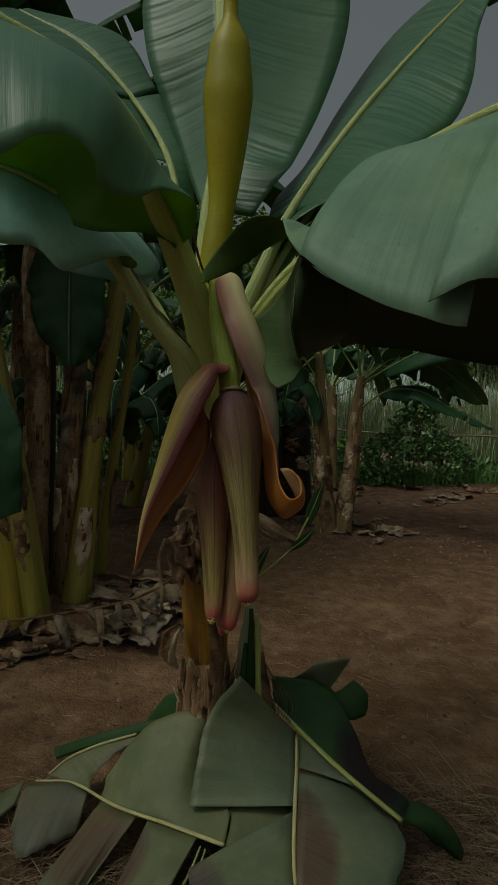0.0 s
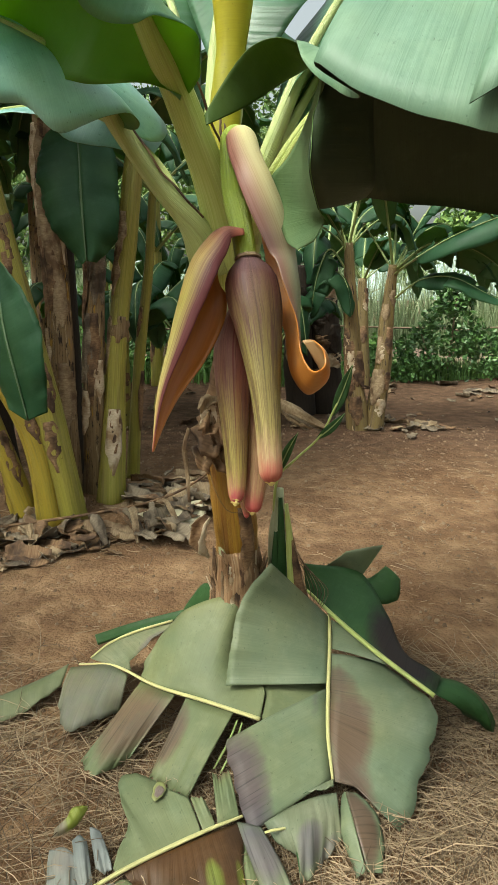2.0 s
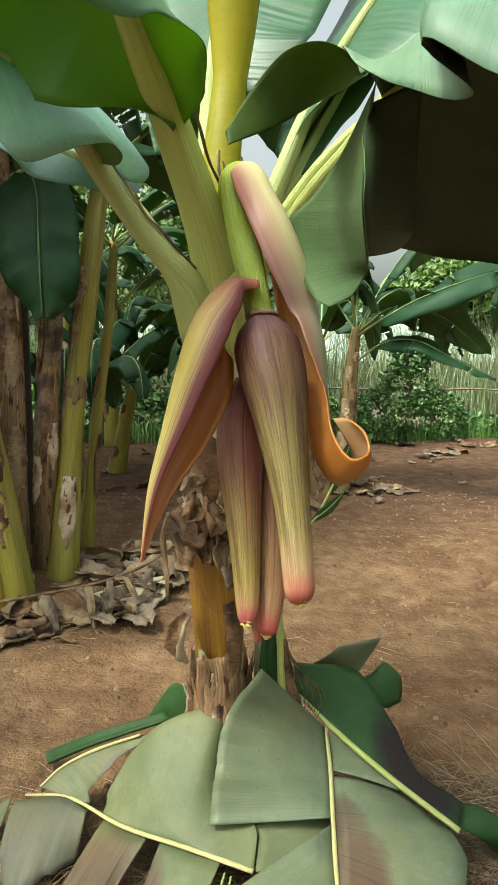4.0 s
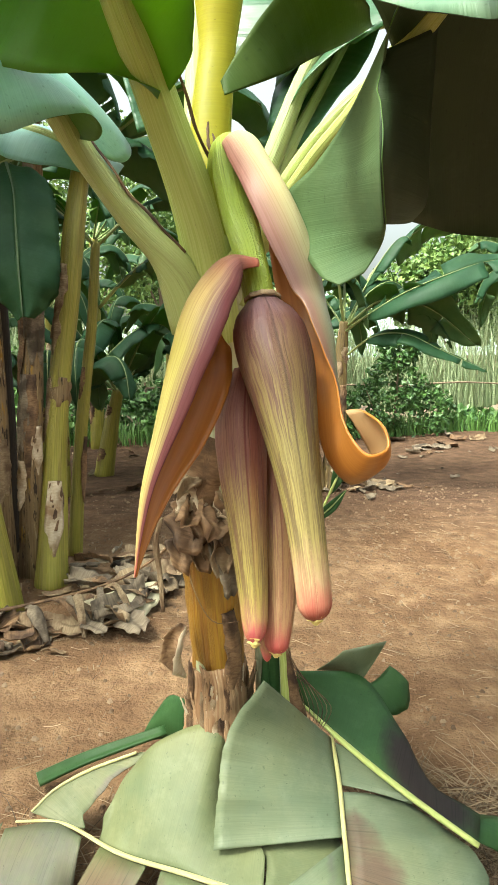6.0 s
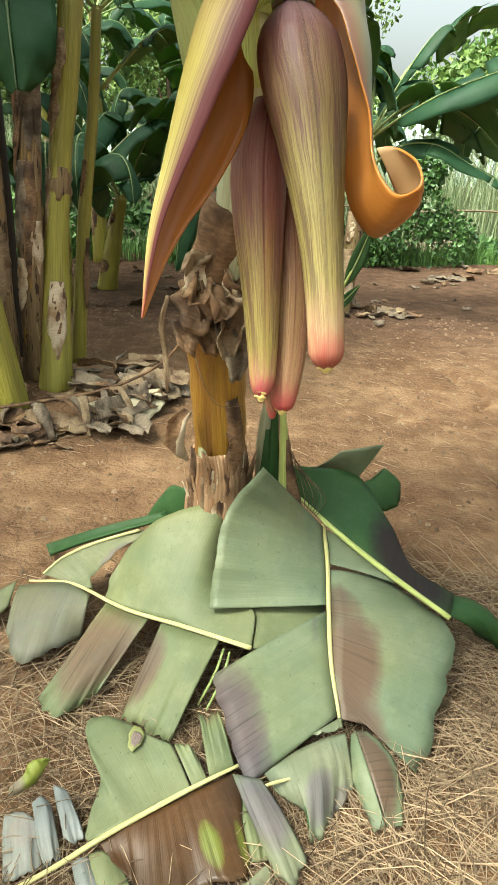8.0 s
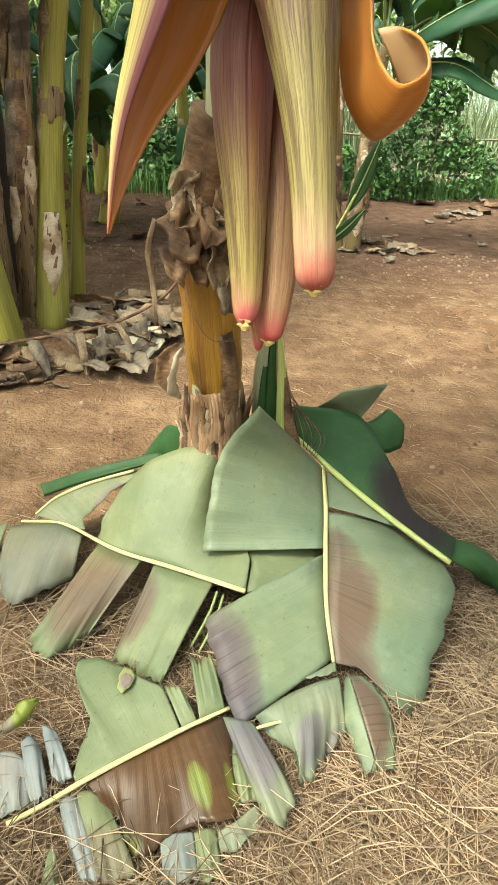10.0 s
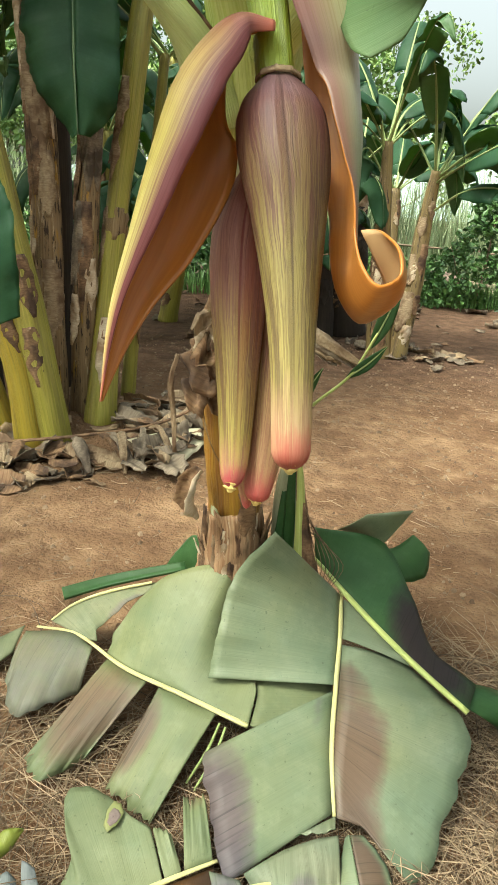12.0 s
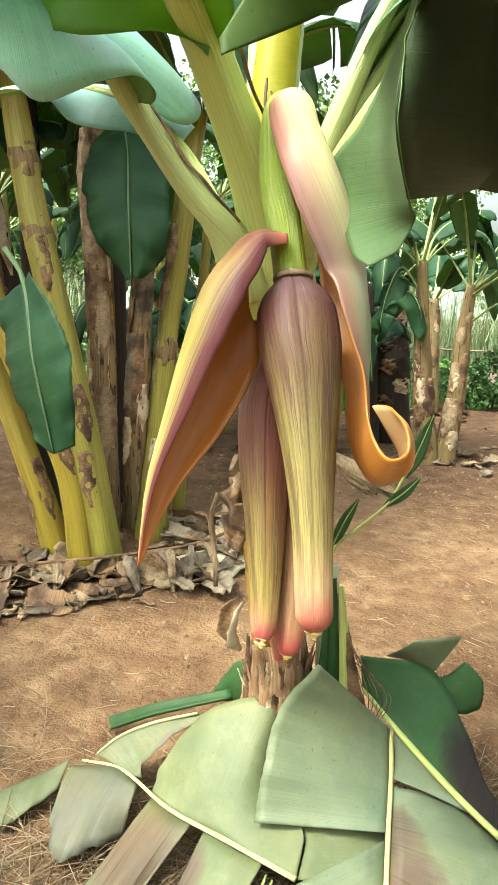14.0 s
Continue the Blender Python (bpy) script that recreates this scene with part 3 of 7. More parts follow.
# ---- the ground: one sheet to the horizon ----
def spread(dense, step, far):
    out = [dense]
    while out[-1] < far:
        step *= 1.35
        out.append(out[-1] + step)
    return out[1:]


def bumpy(x, y, scale, seed):
    rng = np.random.RandomState(seed)
    z = np.zeros_like(x)
    for k in range(9):
        a, f = rng.rand() * 6.28, scale * (1 + 0.9 * rng.rand())
        z += np.sin((x * math.cos(a) + y * math.sin(a)) * f + rng.rand() * 6.28)
    return z / 9


def crack_depth(x, y):
    cx = 1.4 + 0.05 * np.sin(9 * y) + 0.03 * np.sin(23 * y) - 0.02 * (y - 4.84)
    return -0.055 * np.exp(-((x - cx) / 0.024) ** 2) * (y > 4.0) * (y < 4.86)


def ground_height(x, y):
    near = np.clip(1 - np.abs(y - 4) / 9, 0, 1) * np.clip(1 - np.abs(x) / 8, 0, 1)
    z = 0.012 * bumpy(x, y, 2.2, 1) + near * (0.018 * bumpy(x, y, 11, 2) + 0.012 * bumpy(x, y, 34, 3) + 0.006 * bumpy(x, y, 90, 4))
    z += 0.09 * np.exp(-(((x + 1.45) / 0.75) ** 2 + ((y - 4.1) / 0.5) ** 2)) + 0.05 * np.exp(-(((x + 0.1) / 0.35) ** 2 + ((y - 2.1) / 0.3) ** 2))
    z += 0.08 * np.exp(-(((x - 0.7) / 0.6) ** 2 + ((y - 6.7) / 0.4) ** 2))
    z += 0.12 * np.exp(-((y - 9.9) / 0.5) ** 2) * (1 + 0.6 * np.sin(2.3 * x)) * (np.abs(x) < 12)
    return z + crack_depth(x, y)


gx = np.arange(-2.4, 2.401, 0.022)
gy = np.arange(0.6, 6.2, 0.024)
gx = np.array([-v for v in spread(2.4, 0.03, 900)][::-1] + gx.tolist() + spread(2.4, 0.03, 900))
gy = np.array([0.6 - (v - 0.6) for v in spread(0.6, 0.03, 400)][::-1] + gy.tolist() + spread(float(gy[-1]), 0.03, 1500))
X, Y = np.meshgrid(gx, gy)
sh = Sheet()
P = np.stack([X, Y, ground_height(X, Y)], -1)
sh.grid(P, P[..., :2])
ground = tagged(sh.made("ground", [EARTH]), "packed reddish-brown bare earth with cracks and dry bits", "ground", kind="structure")


GX, GY, GZ = gx.tolist(), gy.tolist(), P[..., 2].tolist()


def gz(x, y):
    """The ground's height at a place, from its own sheet."""
    i = min(max(int(np.searchsorted(gx, x)) - 1, 0), len(GX) - 2)
    j = min(max(int(np.searchsorted(gy, y)) - 1, 0), len(GY) - 2)
    a, b_ = (x - GX[i]) / (GX[i + 1] - GX[i]), (y - GY[j]) / (GY[j + 1] - GY[j])
    return (GZ[j][i] * (1 - a) + GZ[j][i + 1] * a) * (1 - b_) + (GZ[j + 1][i] * (1 - a) + GZ[j + 1][i + 1] * a) * b_


def strands(name, count, seed, place, length, width, lift, material, label, category, steps=4, bend=0.5, upright=False):
    """Many thin three-sided stalks in one mesh. place(rng) gives x, y."""
    rng = np.random.RandomState(seed)
    v, f = [], []
    for _ in range(count):
        x, y = place(rng)
        ln, w, a = length * rng.uniform(0.4, 1.3), width * rng.uniform(0.6, 1.4), rng.rand() * 6.283
        b_, z0 = rng.normal(0, bend), gz(x, y)
        k0 = len(v)
        lean = rng.uniform(0.05, 0.5)
        top, tilt = lift * rng.rand() ** 1.5, rng.normal(0, 0.12)
        px, py = x, y
        for i in range(steps):
            q = i / (steps - 1)
            if upright:
                cx, cy, cz = x + math.cos(a) * lean * ln * q**2, y + math.sin(a) * lean * ln * q**2, z0 + ln * q * (1 - 0.35 * lean * q)
                ww = w * (1 - q) ** 0.7 + 0.0006
                nx, ny = -math.sin(a), math.cos(a)
                v += [(cx - nx * ww, cy - ny * ww, cz), (cx + math.cos(a) * ww * 0.3, cy + math.sin(a) * ww * 0.3, cz), (cx + nx * ww, cy + ny * ww, cz)]
            else:
                ang = a + b_ * q
                if i:
                    px, py = px + math.cos(ang) * ln / (steps - 1), py + math.sin(ang) * ln / (steps - 1)
                cz = z0 + w + max(0, top * (4 * q * (1 - q) * 0.6 + 0.4) + tilt * ln * (q - 0.5))
                nx, ny = -math.sin(ang), math.cos(ang)
                ww = w * (1 - 0.5 * q)
                v += [(px - nx * ww, py - ny * ww, cz - ww * 0.6), (px, py, cz + ww), (px + nx * ww, py + ny * ww, cz - ww * 0.6)]
        for i in range(steps - 1):
            r = k0 + 3 * i
            for j in range(3):
                f.append((r + j, r + (j + 1) % 3, r + 3 + (j + 1) % 3, r + 3 + j))
    me = bpy.data.meshes.new(name)
    me.from_pydata(v, [], f)
    me.materials.append(material)
    me.update()
    return tagged(new(name, me), label, category, kind="stuff")


def straw_place(rng):
    while True:
        x, y = rng.uniform(-1.5, 1.9), rng.uniform(0.75, 2.25)
        edge = 1.95 + 0.16 * math.sin(3 * x) + (0.25 if x > 0.35 else 0)
        bare = min(math.hypot((x + 0.62) / 0.22, (y - 1.3) / 0.3), math.hypot((x - 0.36) / 0.24, (y - 0.98) / 0.16))
        if rng.rand() < 1 / (1 + math.exp((y - edge) / 0.09)) and (bare > 1 or rng.rand() < 0.2):
            return x, y


strands("straw", 15000, 3, straw_place, 0.26, 0.0011, 0.055, STRAW, "matted dry straw scattered over the earth", "straw", bend=0.7)
strands("straw_bits", 1500, 5, lambda r: (r.uniform(-2.4, 2.6), r.uniform(1.9, 5.5) ** 1.0), 0.085, 0.0012, 0.006, STRAW, "scattered dry straw bits on bare earth", "straw", 3)
strands("straw", 1100, 6, straw_place, 0.26, 0.0014, 0.022, STRAW_PALE, "loose pale dry stalks lying on the straw", "straw", bend=0.6)

rng = np.random.RandomState(8)
sh_v, sh_f = [], []
for _ in range(7500):
    x, y = rng.uniform(-2.6, 3.0), 0.9 + 6.0 * rng.rand() ** 1.3
    r = 0.0028 + 0.013 * rng.rand() ** 5 + 0.0012 * max(0, y - 3)
    z, k0 = gz(x, y), len(sh_v)
    a0 = rng.rand() * 6.28
    ring = [(x + r * rng.uniform(0.6, 1.2) * math.cos(a0 + k * 1.257), y + r * rng.uniform(0.6, 1.2) * math.sin(a0 + k * 1.257), z - 0.001) for k in range(5)]
    sh_v += ring + [(q[0] * 0.55 + x * 0.45, q[1] * 0.55 + y * 0.45, z + r * rng.uniform(0.5, 0.9)) for q in ring]
    sh_f += [(k0 + k, k0 + (k + 1) % 5, k0 + 5 + (k + 1) % 5, k0 + 5 + k) for k in range(5)] + [tuple(k0 + 5 + k for k in range(5))]
me = bpy.data.meshes.new("clods")
me.from_pydata(sh_v, [], sh_f)
me.materials.append(CLOD)
tagged(new("clods", me), "small crumbs and clods of brown earth", "clods", kind="stuff")

# ---- the flowering banana plant ----
plant = thing("banana_plant", "short flowering banana plant with torn old sheaths and broad leaves", "banana plant")
sh = Sheet()
tube(sh, [(-0.115, 2.14, -0.03), (-0.118, 2.12, 0.35), (-0.13, 2.03, 0.75), (-0.083, 1.9, 1.08), (-0.06, 1.8, 1.36), (-0.083, 1.715, 1.56), (-0.085, 1.68, 1.70)],
     [0.078, 0.07, 0.055, 0.046, 0.05, 0.064, 0.03], 60, 28, lump=0.05)
stem = sh.made("pseudostem", [STEM], plant, "pale grey-green stem of packed sheaths")
sh = Sheet()
tube(sh, [(-0.115, 2.14, -0.03), (-0.117, 2.13, 0.25), (-0.12, 2.105, 0.53)], [0.094, 0.088, 0.08], 30, 30, lump=0.1, seed=3)
foot = sh.made("stem_foot", [STEM_TAN], plant, "tan fibrous dry stem foot")
sh = Sheet()
tube(sh, [(-0.112, 2.11, 0.46), (-0.12, 2.04, 0.72), (-0.13, 1.965, 0.96)], [0.07, 0.073, 0.072], 30, 28, lump=0.05, seed=4)
sh.made("old_sheath", [STEM_LOW], plant, "amber-brown old sheath turning green below")


def sheath(name, mid, out, width, parent, material, label="", curl=0.9, seed=0, n=16, m=9, ragged=0.3, inner=None):
    """A strip of old sheath: a trough along mid, its back towards out."""
    rng = np.random.RandomState(seed + 2)
    p = curve(mid, n)
    t, s, nn = frames_of(p, out)
    q = np.linspace(-1, 1, m)
    w = np.interp(np.linspace(0, 1, n), np.linspace(0, 1, len(width)), width)
    jag = 1 + ragged * (np.convolve(rng.rand(n + 2), [0.3, 0.4, 0.3], "valid")[:, None] - 0.5) * np.abs(q)
    a = q[None] * curl * jag
    g = p[:, None] + (w[:, None] * np.sin(a))[..., None] * s[:, None] - (w[:, None] * (1 - np.cos(a)))[..., None] * nn[:, None]
    k = np.arange(n)[:, None] / n
    c1, c2, c3 = rng.rand(3) * 6.28
    g += (0.09 * w[:, None] * (np.sin(9 * k + 5 * q + c1) + np.sin(23 * k - 7 * q + c2) * 0.7 + np.sin(41 * k + 3 * q + c3) * 0.4))[..., None] * nn[:, None]
    g += rng.normal(0, 0.0005, g.shape)
    ln = np.r_[0, np.cumsum(np.linalg.norm(np.diff(p, axis=0), axis=1))]
    uv = np.stack(np.broadcast_arrays(q[None] * 0.15 + seed, ln[:, None]), -1)
    sh = Sheet()
    sh.grid(g, uv)
    return sh.made(name, [material, inner or material], parent, label, thick=0.0018)


sheath("peeling_sheath", [(-0.185, 1.985, 0.68), (-0.2, 1.975, 0.65), (-0.212, 1.98, 0.605), (-0.195, 2.0, 0.545)], (0.8, 0.6, 0.1), [0.014, 0.03, 0.034, 0.012], plant, TAN_PEEL, "pale peeling sheath curled open, dark inside", 1.75, 1, inner=DRY_BROWN)
sheath("peeling_sheath", [(-0.075, 1.89, 0.98), (-0.072, 1.895, 0.9), (-0.06, 1.92, 0.82)], (0.3, -1, 0), [0.05, 0.055, 0.03], plant, DRY_GREY, "dry grey sheath flap", 0.9, 2)
sheath("peeling_sheath", [(-0.075, 1.975, 0.72), (-0.06, 2.0, 0.6), (-0.065, 2.03, 0.47)], (0.6, -0.8, 0), [0.022, 0.03, 0.032], plant, DRY_BROWN, "crumbling brown sheath", 1.2, 3, ragged=0.7)
sheath("peeling_sheath", [(-0.105, 2.005, 0.55), (-0.095, 2.015, 0.44), (-0.105, 2.03, 0.25)], (0.1, -1, 0.2), [0.06, 0.075, 0.07], plant, STEM_TAN, "torn tan sheath rim", 1.1, 4, ragged=0.8)
sheath("peeling_sheath", [(-0.19, 2.05, 0.55), (-0.198, 2.06, 0.42), (-0.2, 2.08, 0.2)], (-0.7, -0.7, 0), [0.008, 0.02, 0.03], plant, DRY_BROWN, "brown sheath edge", 1.0, 5)
sh = Sheet()
tube(sh, [(-0.135, 1.975, 0.92), (-0.118, 1.91, 1.06), (-0.092, 1.86, 1.2)], [0.066, 0.064, 0.05], 24, 26, lump=0.1, seed=6)
sh.made("dry_wrapping", [DRY_BROWN], plant, "stem wrapped in dry brown leaf bases")


def scrap(name, at, along, face, size, parent, material, seed, wide=0.5, label=""):
    """A crumpled papery scrap that hangs from at along a way, facing out."""
    rng = np.random.RandomState(seed)
    d = unit(along)
    f = unit(np.array(face) - d * (np.array(face) * d).sum())
    s = np.cross(d, f)
    n, m = 14, 9
    u, v = np.linspace(0, 1, n)[:, None], np.linspace(-0.5, 0.5, m)[None]
    w = size * wide * (0.45 + 0.55 * np.sin(np.pi * np.clip(u * 0.85 + 0.12, 0, 1))) * (1 + 0.7 * (np.convolve(rng.rand(n + 2), [0.25, 0.5, 0.25], "valid")[:, None] - 0.5))
    ph = rng.rand(5) * 6.28
    off = size * (0.13 * np.sin(5 * u + ph[0] + 5 * v) + 0.11 * np.sin(11 * v + ph[1] + 3 * u) + 0.05 * np.sin(17 * u + ph[2]) + 0.25 * (v * 2) ** 2 * rng.uniform(-1, 1)) + rng.normal(0, 0.006 * size, (n, m))
    off = off * min(1.0, wide * 1.5)
    p = np.array(at) + (u * size)[..., None] * d + (v * w + 0.12 * size * min(1.0, 2 * wide) * np.sin(4 * u + ph[3]))[..., None] * s + off[..., None] * f
    p[..., 2] -= size * 0.25 * u**2
    sh = Sheet()
    sh.grid(p, np.stack(np.broadcast_arrays(v * w + seed, u * size), -1))
    return sh.made(name, [material], parent, label, thick=0.001)


rng = np.random.RandomState(77)
for k in range(22):
    a = rng.uniform(-0.7, 1.2)
    z = 0.95 + 0.16 * rng.rand() ** 0.8
    cx, cy = -0.128 + 0.062 * math.sin(a), 1.985 - 0.36 * (z - 0.9) - 0.07 * math.cos(a)
    scrap("dry_tatter", (cx, cy, z), (math.sin(a) * 0.3 + rng.normal(0, 0.3), -0.3, rng.uniform(-1.3, 0.1)), (math.sin(a), -math.cos(a), 0.4), rng.uniform(0.045, 0.1), plant, (DRY_BROWN, DRY_BROWN, DRY, DRY_BROWN, TAN_PEEL)[k % 5], 900 + k, rng.uniform(0.5, 1.1), "crumpled dry leaf base")
for k, (x, z, ln, mt) in enumerate([(-0.08, 1.02, 0.12, DRY), (-0.085, 0.97, 0.13, DRY_GREY)]):
    scrap("hanging_strip", (x, 1.85 + 0.01 * k, z), (0.05, -0.05, -1), (0.1, -1, 0.1), ln, plant, mt, 960 + k, 0.5, "pale dry hanging strip")
sheath("hanging_strip", [(-0.225, 1.86, 1.0), (-0.238, 1.85, 0.94), (-0.232, 1.855, 0.86), (-0.228, 1.85, 0.775)], (-0.2, -1, 0), [0.006, 0.01, 0.008, 0.007], plant, DRY, "pale dry hanging strip", 0.9, 61)
for k in range(15):
    a = -1.3 + 0.19 * k + rng.uniform(-0.08, 0.08)
    o = np.array((math.sin(a), -math.cos(a), 0.0))
    top, low = 0.5 + rng.uniform(-0.07, 0.05), rng.uniform(0.22, 0.34)
    mid = [(-0.117 + o[0] * r, 2.12 + o[1] * r, z) for r, z in ((0.098 + 0.02 * rng.rand(), top), (0.096, top * 0.6 + low * 0.4), (0.1 + 0.015 * rng.rand(), low))]
    sheath("torn_rim", mid, o, [0.004, 0.016, 0.019, 0.012], plant, (STEM_TAN, TAN_PEEL, DRY_BROWN, STEM_TAN, DRY)[k % 5], "torn fibrous sheath strip", 0.9, 980 + k, n=12, m=6, ragged=0.9)
rib_part("fibre", [(-0.17, 1.86, 0.9), (-0.15, 1.85, 0.82), (-0.11, 1.85, 0.75), (-0.05, 1.86, 0.745)], [0.002, 0.0015, 0.001], plant, DRY, n=14, m=5)
rib_part("dry_stub", [(-0.19, 1.87, 1.01), (-0.11, 1.86, 1.015), (-0.04, 1.87, 1.0)], [0.013, 0.012, 0.01], plant, DRY, "broken dry petiole stub", n=14, m=8)

# crown leaves


def crown_leaf(label, rib, radii, pieces, mats=(TOP, UNDER), ribmat=PETIOLE, up=(0, -0.4, 1), **kw):
    ob = blade("leaf", pieces, list(mats), plant, label, up=up, **kw)
    sh = Sheet()
    tube(sh, rib, radii, 40, 12, (0, 0.3, 1), 0.85, 0.3, 0.02)
    sh.made("midrib", [ribmat], ob)
    return ob


# this leaf takes the brightened face colours, as if more strongly lit
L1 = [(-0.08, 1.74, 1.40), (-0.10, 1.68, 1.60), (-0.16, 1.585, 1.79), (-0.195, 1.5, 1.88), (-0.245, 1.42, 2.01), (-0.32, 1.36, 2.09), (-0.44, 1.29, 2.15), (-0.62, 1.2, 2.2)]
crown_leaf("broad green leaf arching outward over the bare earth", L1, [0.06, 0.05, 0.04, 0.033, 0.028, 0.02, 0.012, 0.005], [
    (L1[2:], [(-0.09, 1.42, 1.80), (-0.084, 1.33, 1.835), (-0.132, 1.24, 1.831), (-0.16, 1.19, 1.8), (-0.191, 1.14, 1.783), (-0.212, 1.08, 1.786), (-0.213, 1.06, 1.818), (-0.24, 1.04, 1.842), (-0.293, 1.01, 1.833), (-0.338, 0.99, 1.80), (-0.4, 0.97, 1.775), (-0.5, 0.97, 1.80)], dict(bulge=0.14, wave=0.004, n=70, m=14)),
    (L1[2:], [(-0.15, 1.53, 1.79), (-0.228, 1.52, 1.812), (-0.338, 1.52, 1.815), (-0.409, 1.53, 1.83), (-0.56, 1.63, 1.865), (-0.66, 1.65, 1.86), (-0.8, 1.6, 1.88)], dict(bulge=0.16, wave=0.008, n=46, m=14))], mats=(LIT_TOP, LIT_UNDER), up=(0, -0.2, 1))
L2 = [(-0.12, 1.70, 1.42), (-0.160, 1.68, 1.544), (-0.238, 1.69, 1.638), (-0.335, 1.70, 1.77), (-0.393, 1.65, 1.863), (-0.45, 1.60, 1.91), (-0.56, 1.55, 1.96), (-0.75, 1.5, 2.0)]
crown_leaf("drooping leaf, sky sheen painted bluish, with a pale channelled stalk", L2, [0.05, 0.042, 0.035, 0.03, 0.022, 0.013, 0.008, 0.005], [
    (L2[3:], [(-0.318, 1.675, 1.765), (-0.283, 1.645, 1.752), (-0.262, 1.60, 1.758), (-0.275, 1.555, 1.762), (-0.313, 1.53, 1.751), (-0.36, 1.5, 1.73), (-0.407, 1.47, 1.713), (-0.458, 1.45, 1.758), (-0.516, 1.42, 1.761), (-0.7, 1.38, 1.78)], dict(bulge=0.1, wave=0.006, n=40)),
    (L2[3:], [(-0.322, 1.725, 1.768), (-0.293, 1.77, 1.756), (-0.27, 1.82, 1.763), (-0.258, 1.86, 1.79), (-0.268, 1.885, 1.825), (-0.312, 1.90, 1.88), (-0.387, 1.88, 1.95), (-0.5, 1.82, 2.0), (-0.75, 1.7, 2.03)], dict(bulge=0.08, wave=0.004, n=40))],
    mats=(SHEEN_TOP, UNDER), ribmat=PETIOLE_PALE)
for stalk_line, r0 in ((L1, 0.047), (L2, 0.036)):
    c = curve(stalk_line, 60)[8:30]
    _, side_, face_ = frames_of(c, (0, 0.3, 1))
    sgn = np.sign((side_ * np.array((1, 0, 0.5))).sum(-1, keepdims=True))
    edge_ = c + side_ * sgn * np.linspace(r0 * 1.12, r0 * 0.85, len(c))[:, None] + face_ * 0.012
    edge_ = edge_ + np.array((0.002, 0, 0.002)) * np.sin(np.linspace(0, 26, len(c)))[:, None]
    rib_part("dry_margin", edge_[::3], [0.004, 0.0032, 0.0022], plant, DRY_BROWN, "dark dry margin of the leaf stalk", n=40, m=6, lump=0.4)
L2B = [(-0.13, 1.73, 1.45), (-0.2, 1.79, 1.60), (-0.29, 1.83, 1.73), (-0.42, 1.86, 1.83), (-0.6, 1.9, 1.88), (-0.8, 1.93, 1.88)]
crown_leaf("leaf below the others, sky sheen painted bluish", L2B, [0.026, 0.02, 0.015, 0.01, 0.005], [
    (L2B[2:], [(-0.30, 1.80, 1.72), (-0.346, 1.79, 1.735), (-0.44, 1.78, 1.757), (-0.51, 1.78, 1.775), (-0.565, 1.78, 1.825), (-0.78, 1.85, 1.85)], dict(bulge=0.05, wave=0.006)),
    (L2B[2:], [(-0.28, 1.90, 1.78), (-0.35, 1.96, 1.84), (-0.5, 2.0, 1.9), (-0.78, 2.0, 1.9)], dict(bulge=0.05))], mats=(SHEEN_TOP, UNDER))
L3 = [(-0.10, 1.73, 1.48), (-0.14, 1.79, 1.63), (-0.19, 1.87, 1.85), (-0.245, 1.96, 2.12), (-0.40, 2.10, 2.377), (-0.613, 2.20, 2.60), (-0.85, 2.28, 2.75)]
crown_leaf("erect leaf torn along its veins", L3, [0.026, 0.02, 0.015, 0.011, 0.005], [
    (L3[2:5], [(-0.17, 1.90, 1.84), (-0.19, 2.0, 2.14), (-0.31, 2.12, 2.40)], dict(bulge=0.05)),
    (L3[2:4], [(-0.24, 1.85, 1.83), (-0.28, 1.88, 1.98), (-0.33, 1.92, 2.10)], dict(bulge=0.05, rot=[(1, 1, 0.4, 0.5, 0.5)])),
    ([(-0.25, 1.965, 2.13), (-0.40, 2.10, 2.37)], [(-0.37, 1.92, 2.13), (-0.45, 1.95, 2.22), (-0.53, 2.0, 2.33)], dict(bulge=0.06)),
    (L3[4:], [(-0.56, 2.0, 2.36), (-0.68, 2.03, 2.5), (-0.88, 2.15, 2.68)], dict(bulge=0.06)),
    (L3[4:], [(-0.33, 2.14, 2.42), (-0.5, 2.3, 2.68), (-0.84, 2.36, 2.8)], dict(bulge=0.06))], ribmat=PETIOLE_PALE)
C1 = [(-0.085, 1.70, 1.62), (-0.075, 1.76, 1.80), (-0.075, 1.82, 1.95), (-0.095, 1.95, 2.271), (-0.12, 2.05, 2.65), (-0.14, 2.12, 2.98), (-0.16, 2.2, 3.3)]
crown_leaf("tall upright pleated green leaf", C1, [0.032, 0.03, 0.026, 0.014, 0.005], [
    (C1[2:], [(0.01, 1.80, 1.93), (0.06, 1.80, 2.0), (0.10, 1.79, 2.045), (0.122, 1.86, 2.10), (0.20, 1.97, 2.30), (0.26, 2.03, 2.5), (0.28, 2.08, 2.68), (0.24, 2.1, 3.0), (-0.1, 2.2, 3.3)], dict(bulge=-0.05, wave=0.006, n=50)),
    (C1[2:], [(-0.125, 1.84, 1.93), (-0.17, 1.92, 2.04), (-0.28, 2.05, 2.30), (-0.36, 2.10, 2.52), (-0.385, 2.15, 2.72), (-0.35, 2.2, 3.0), (-0.2, 2.2, 3.3)], dict(bulge=-0.05, wave=0.006, n=50))],
    up=(0, -1, 0.1), ribmat=PETIOLE_PALE)
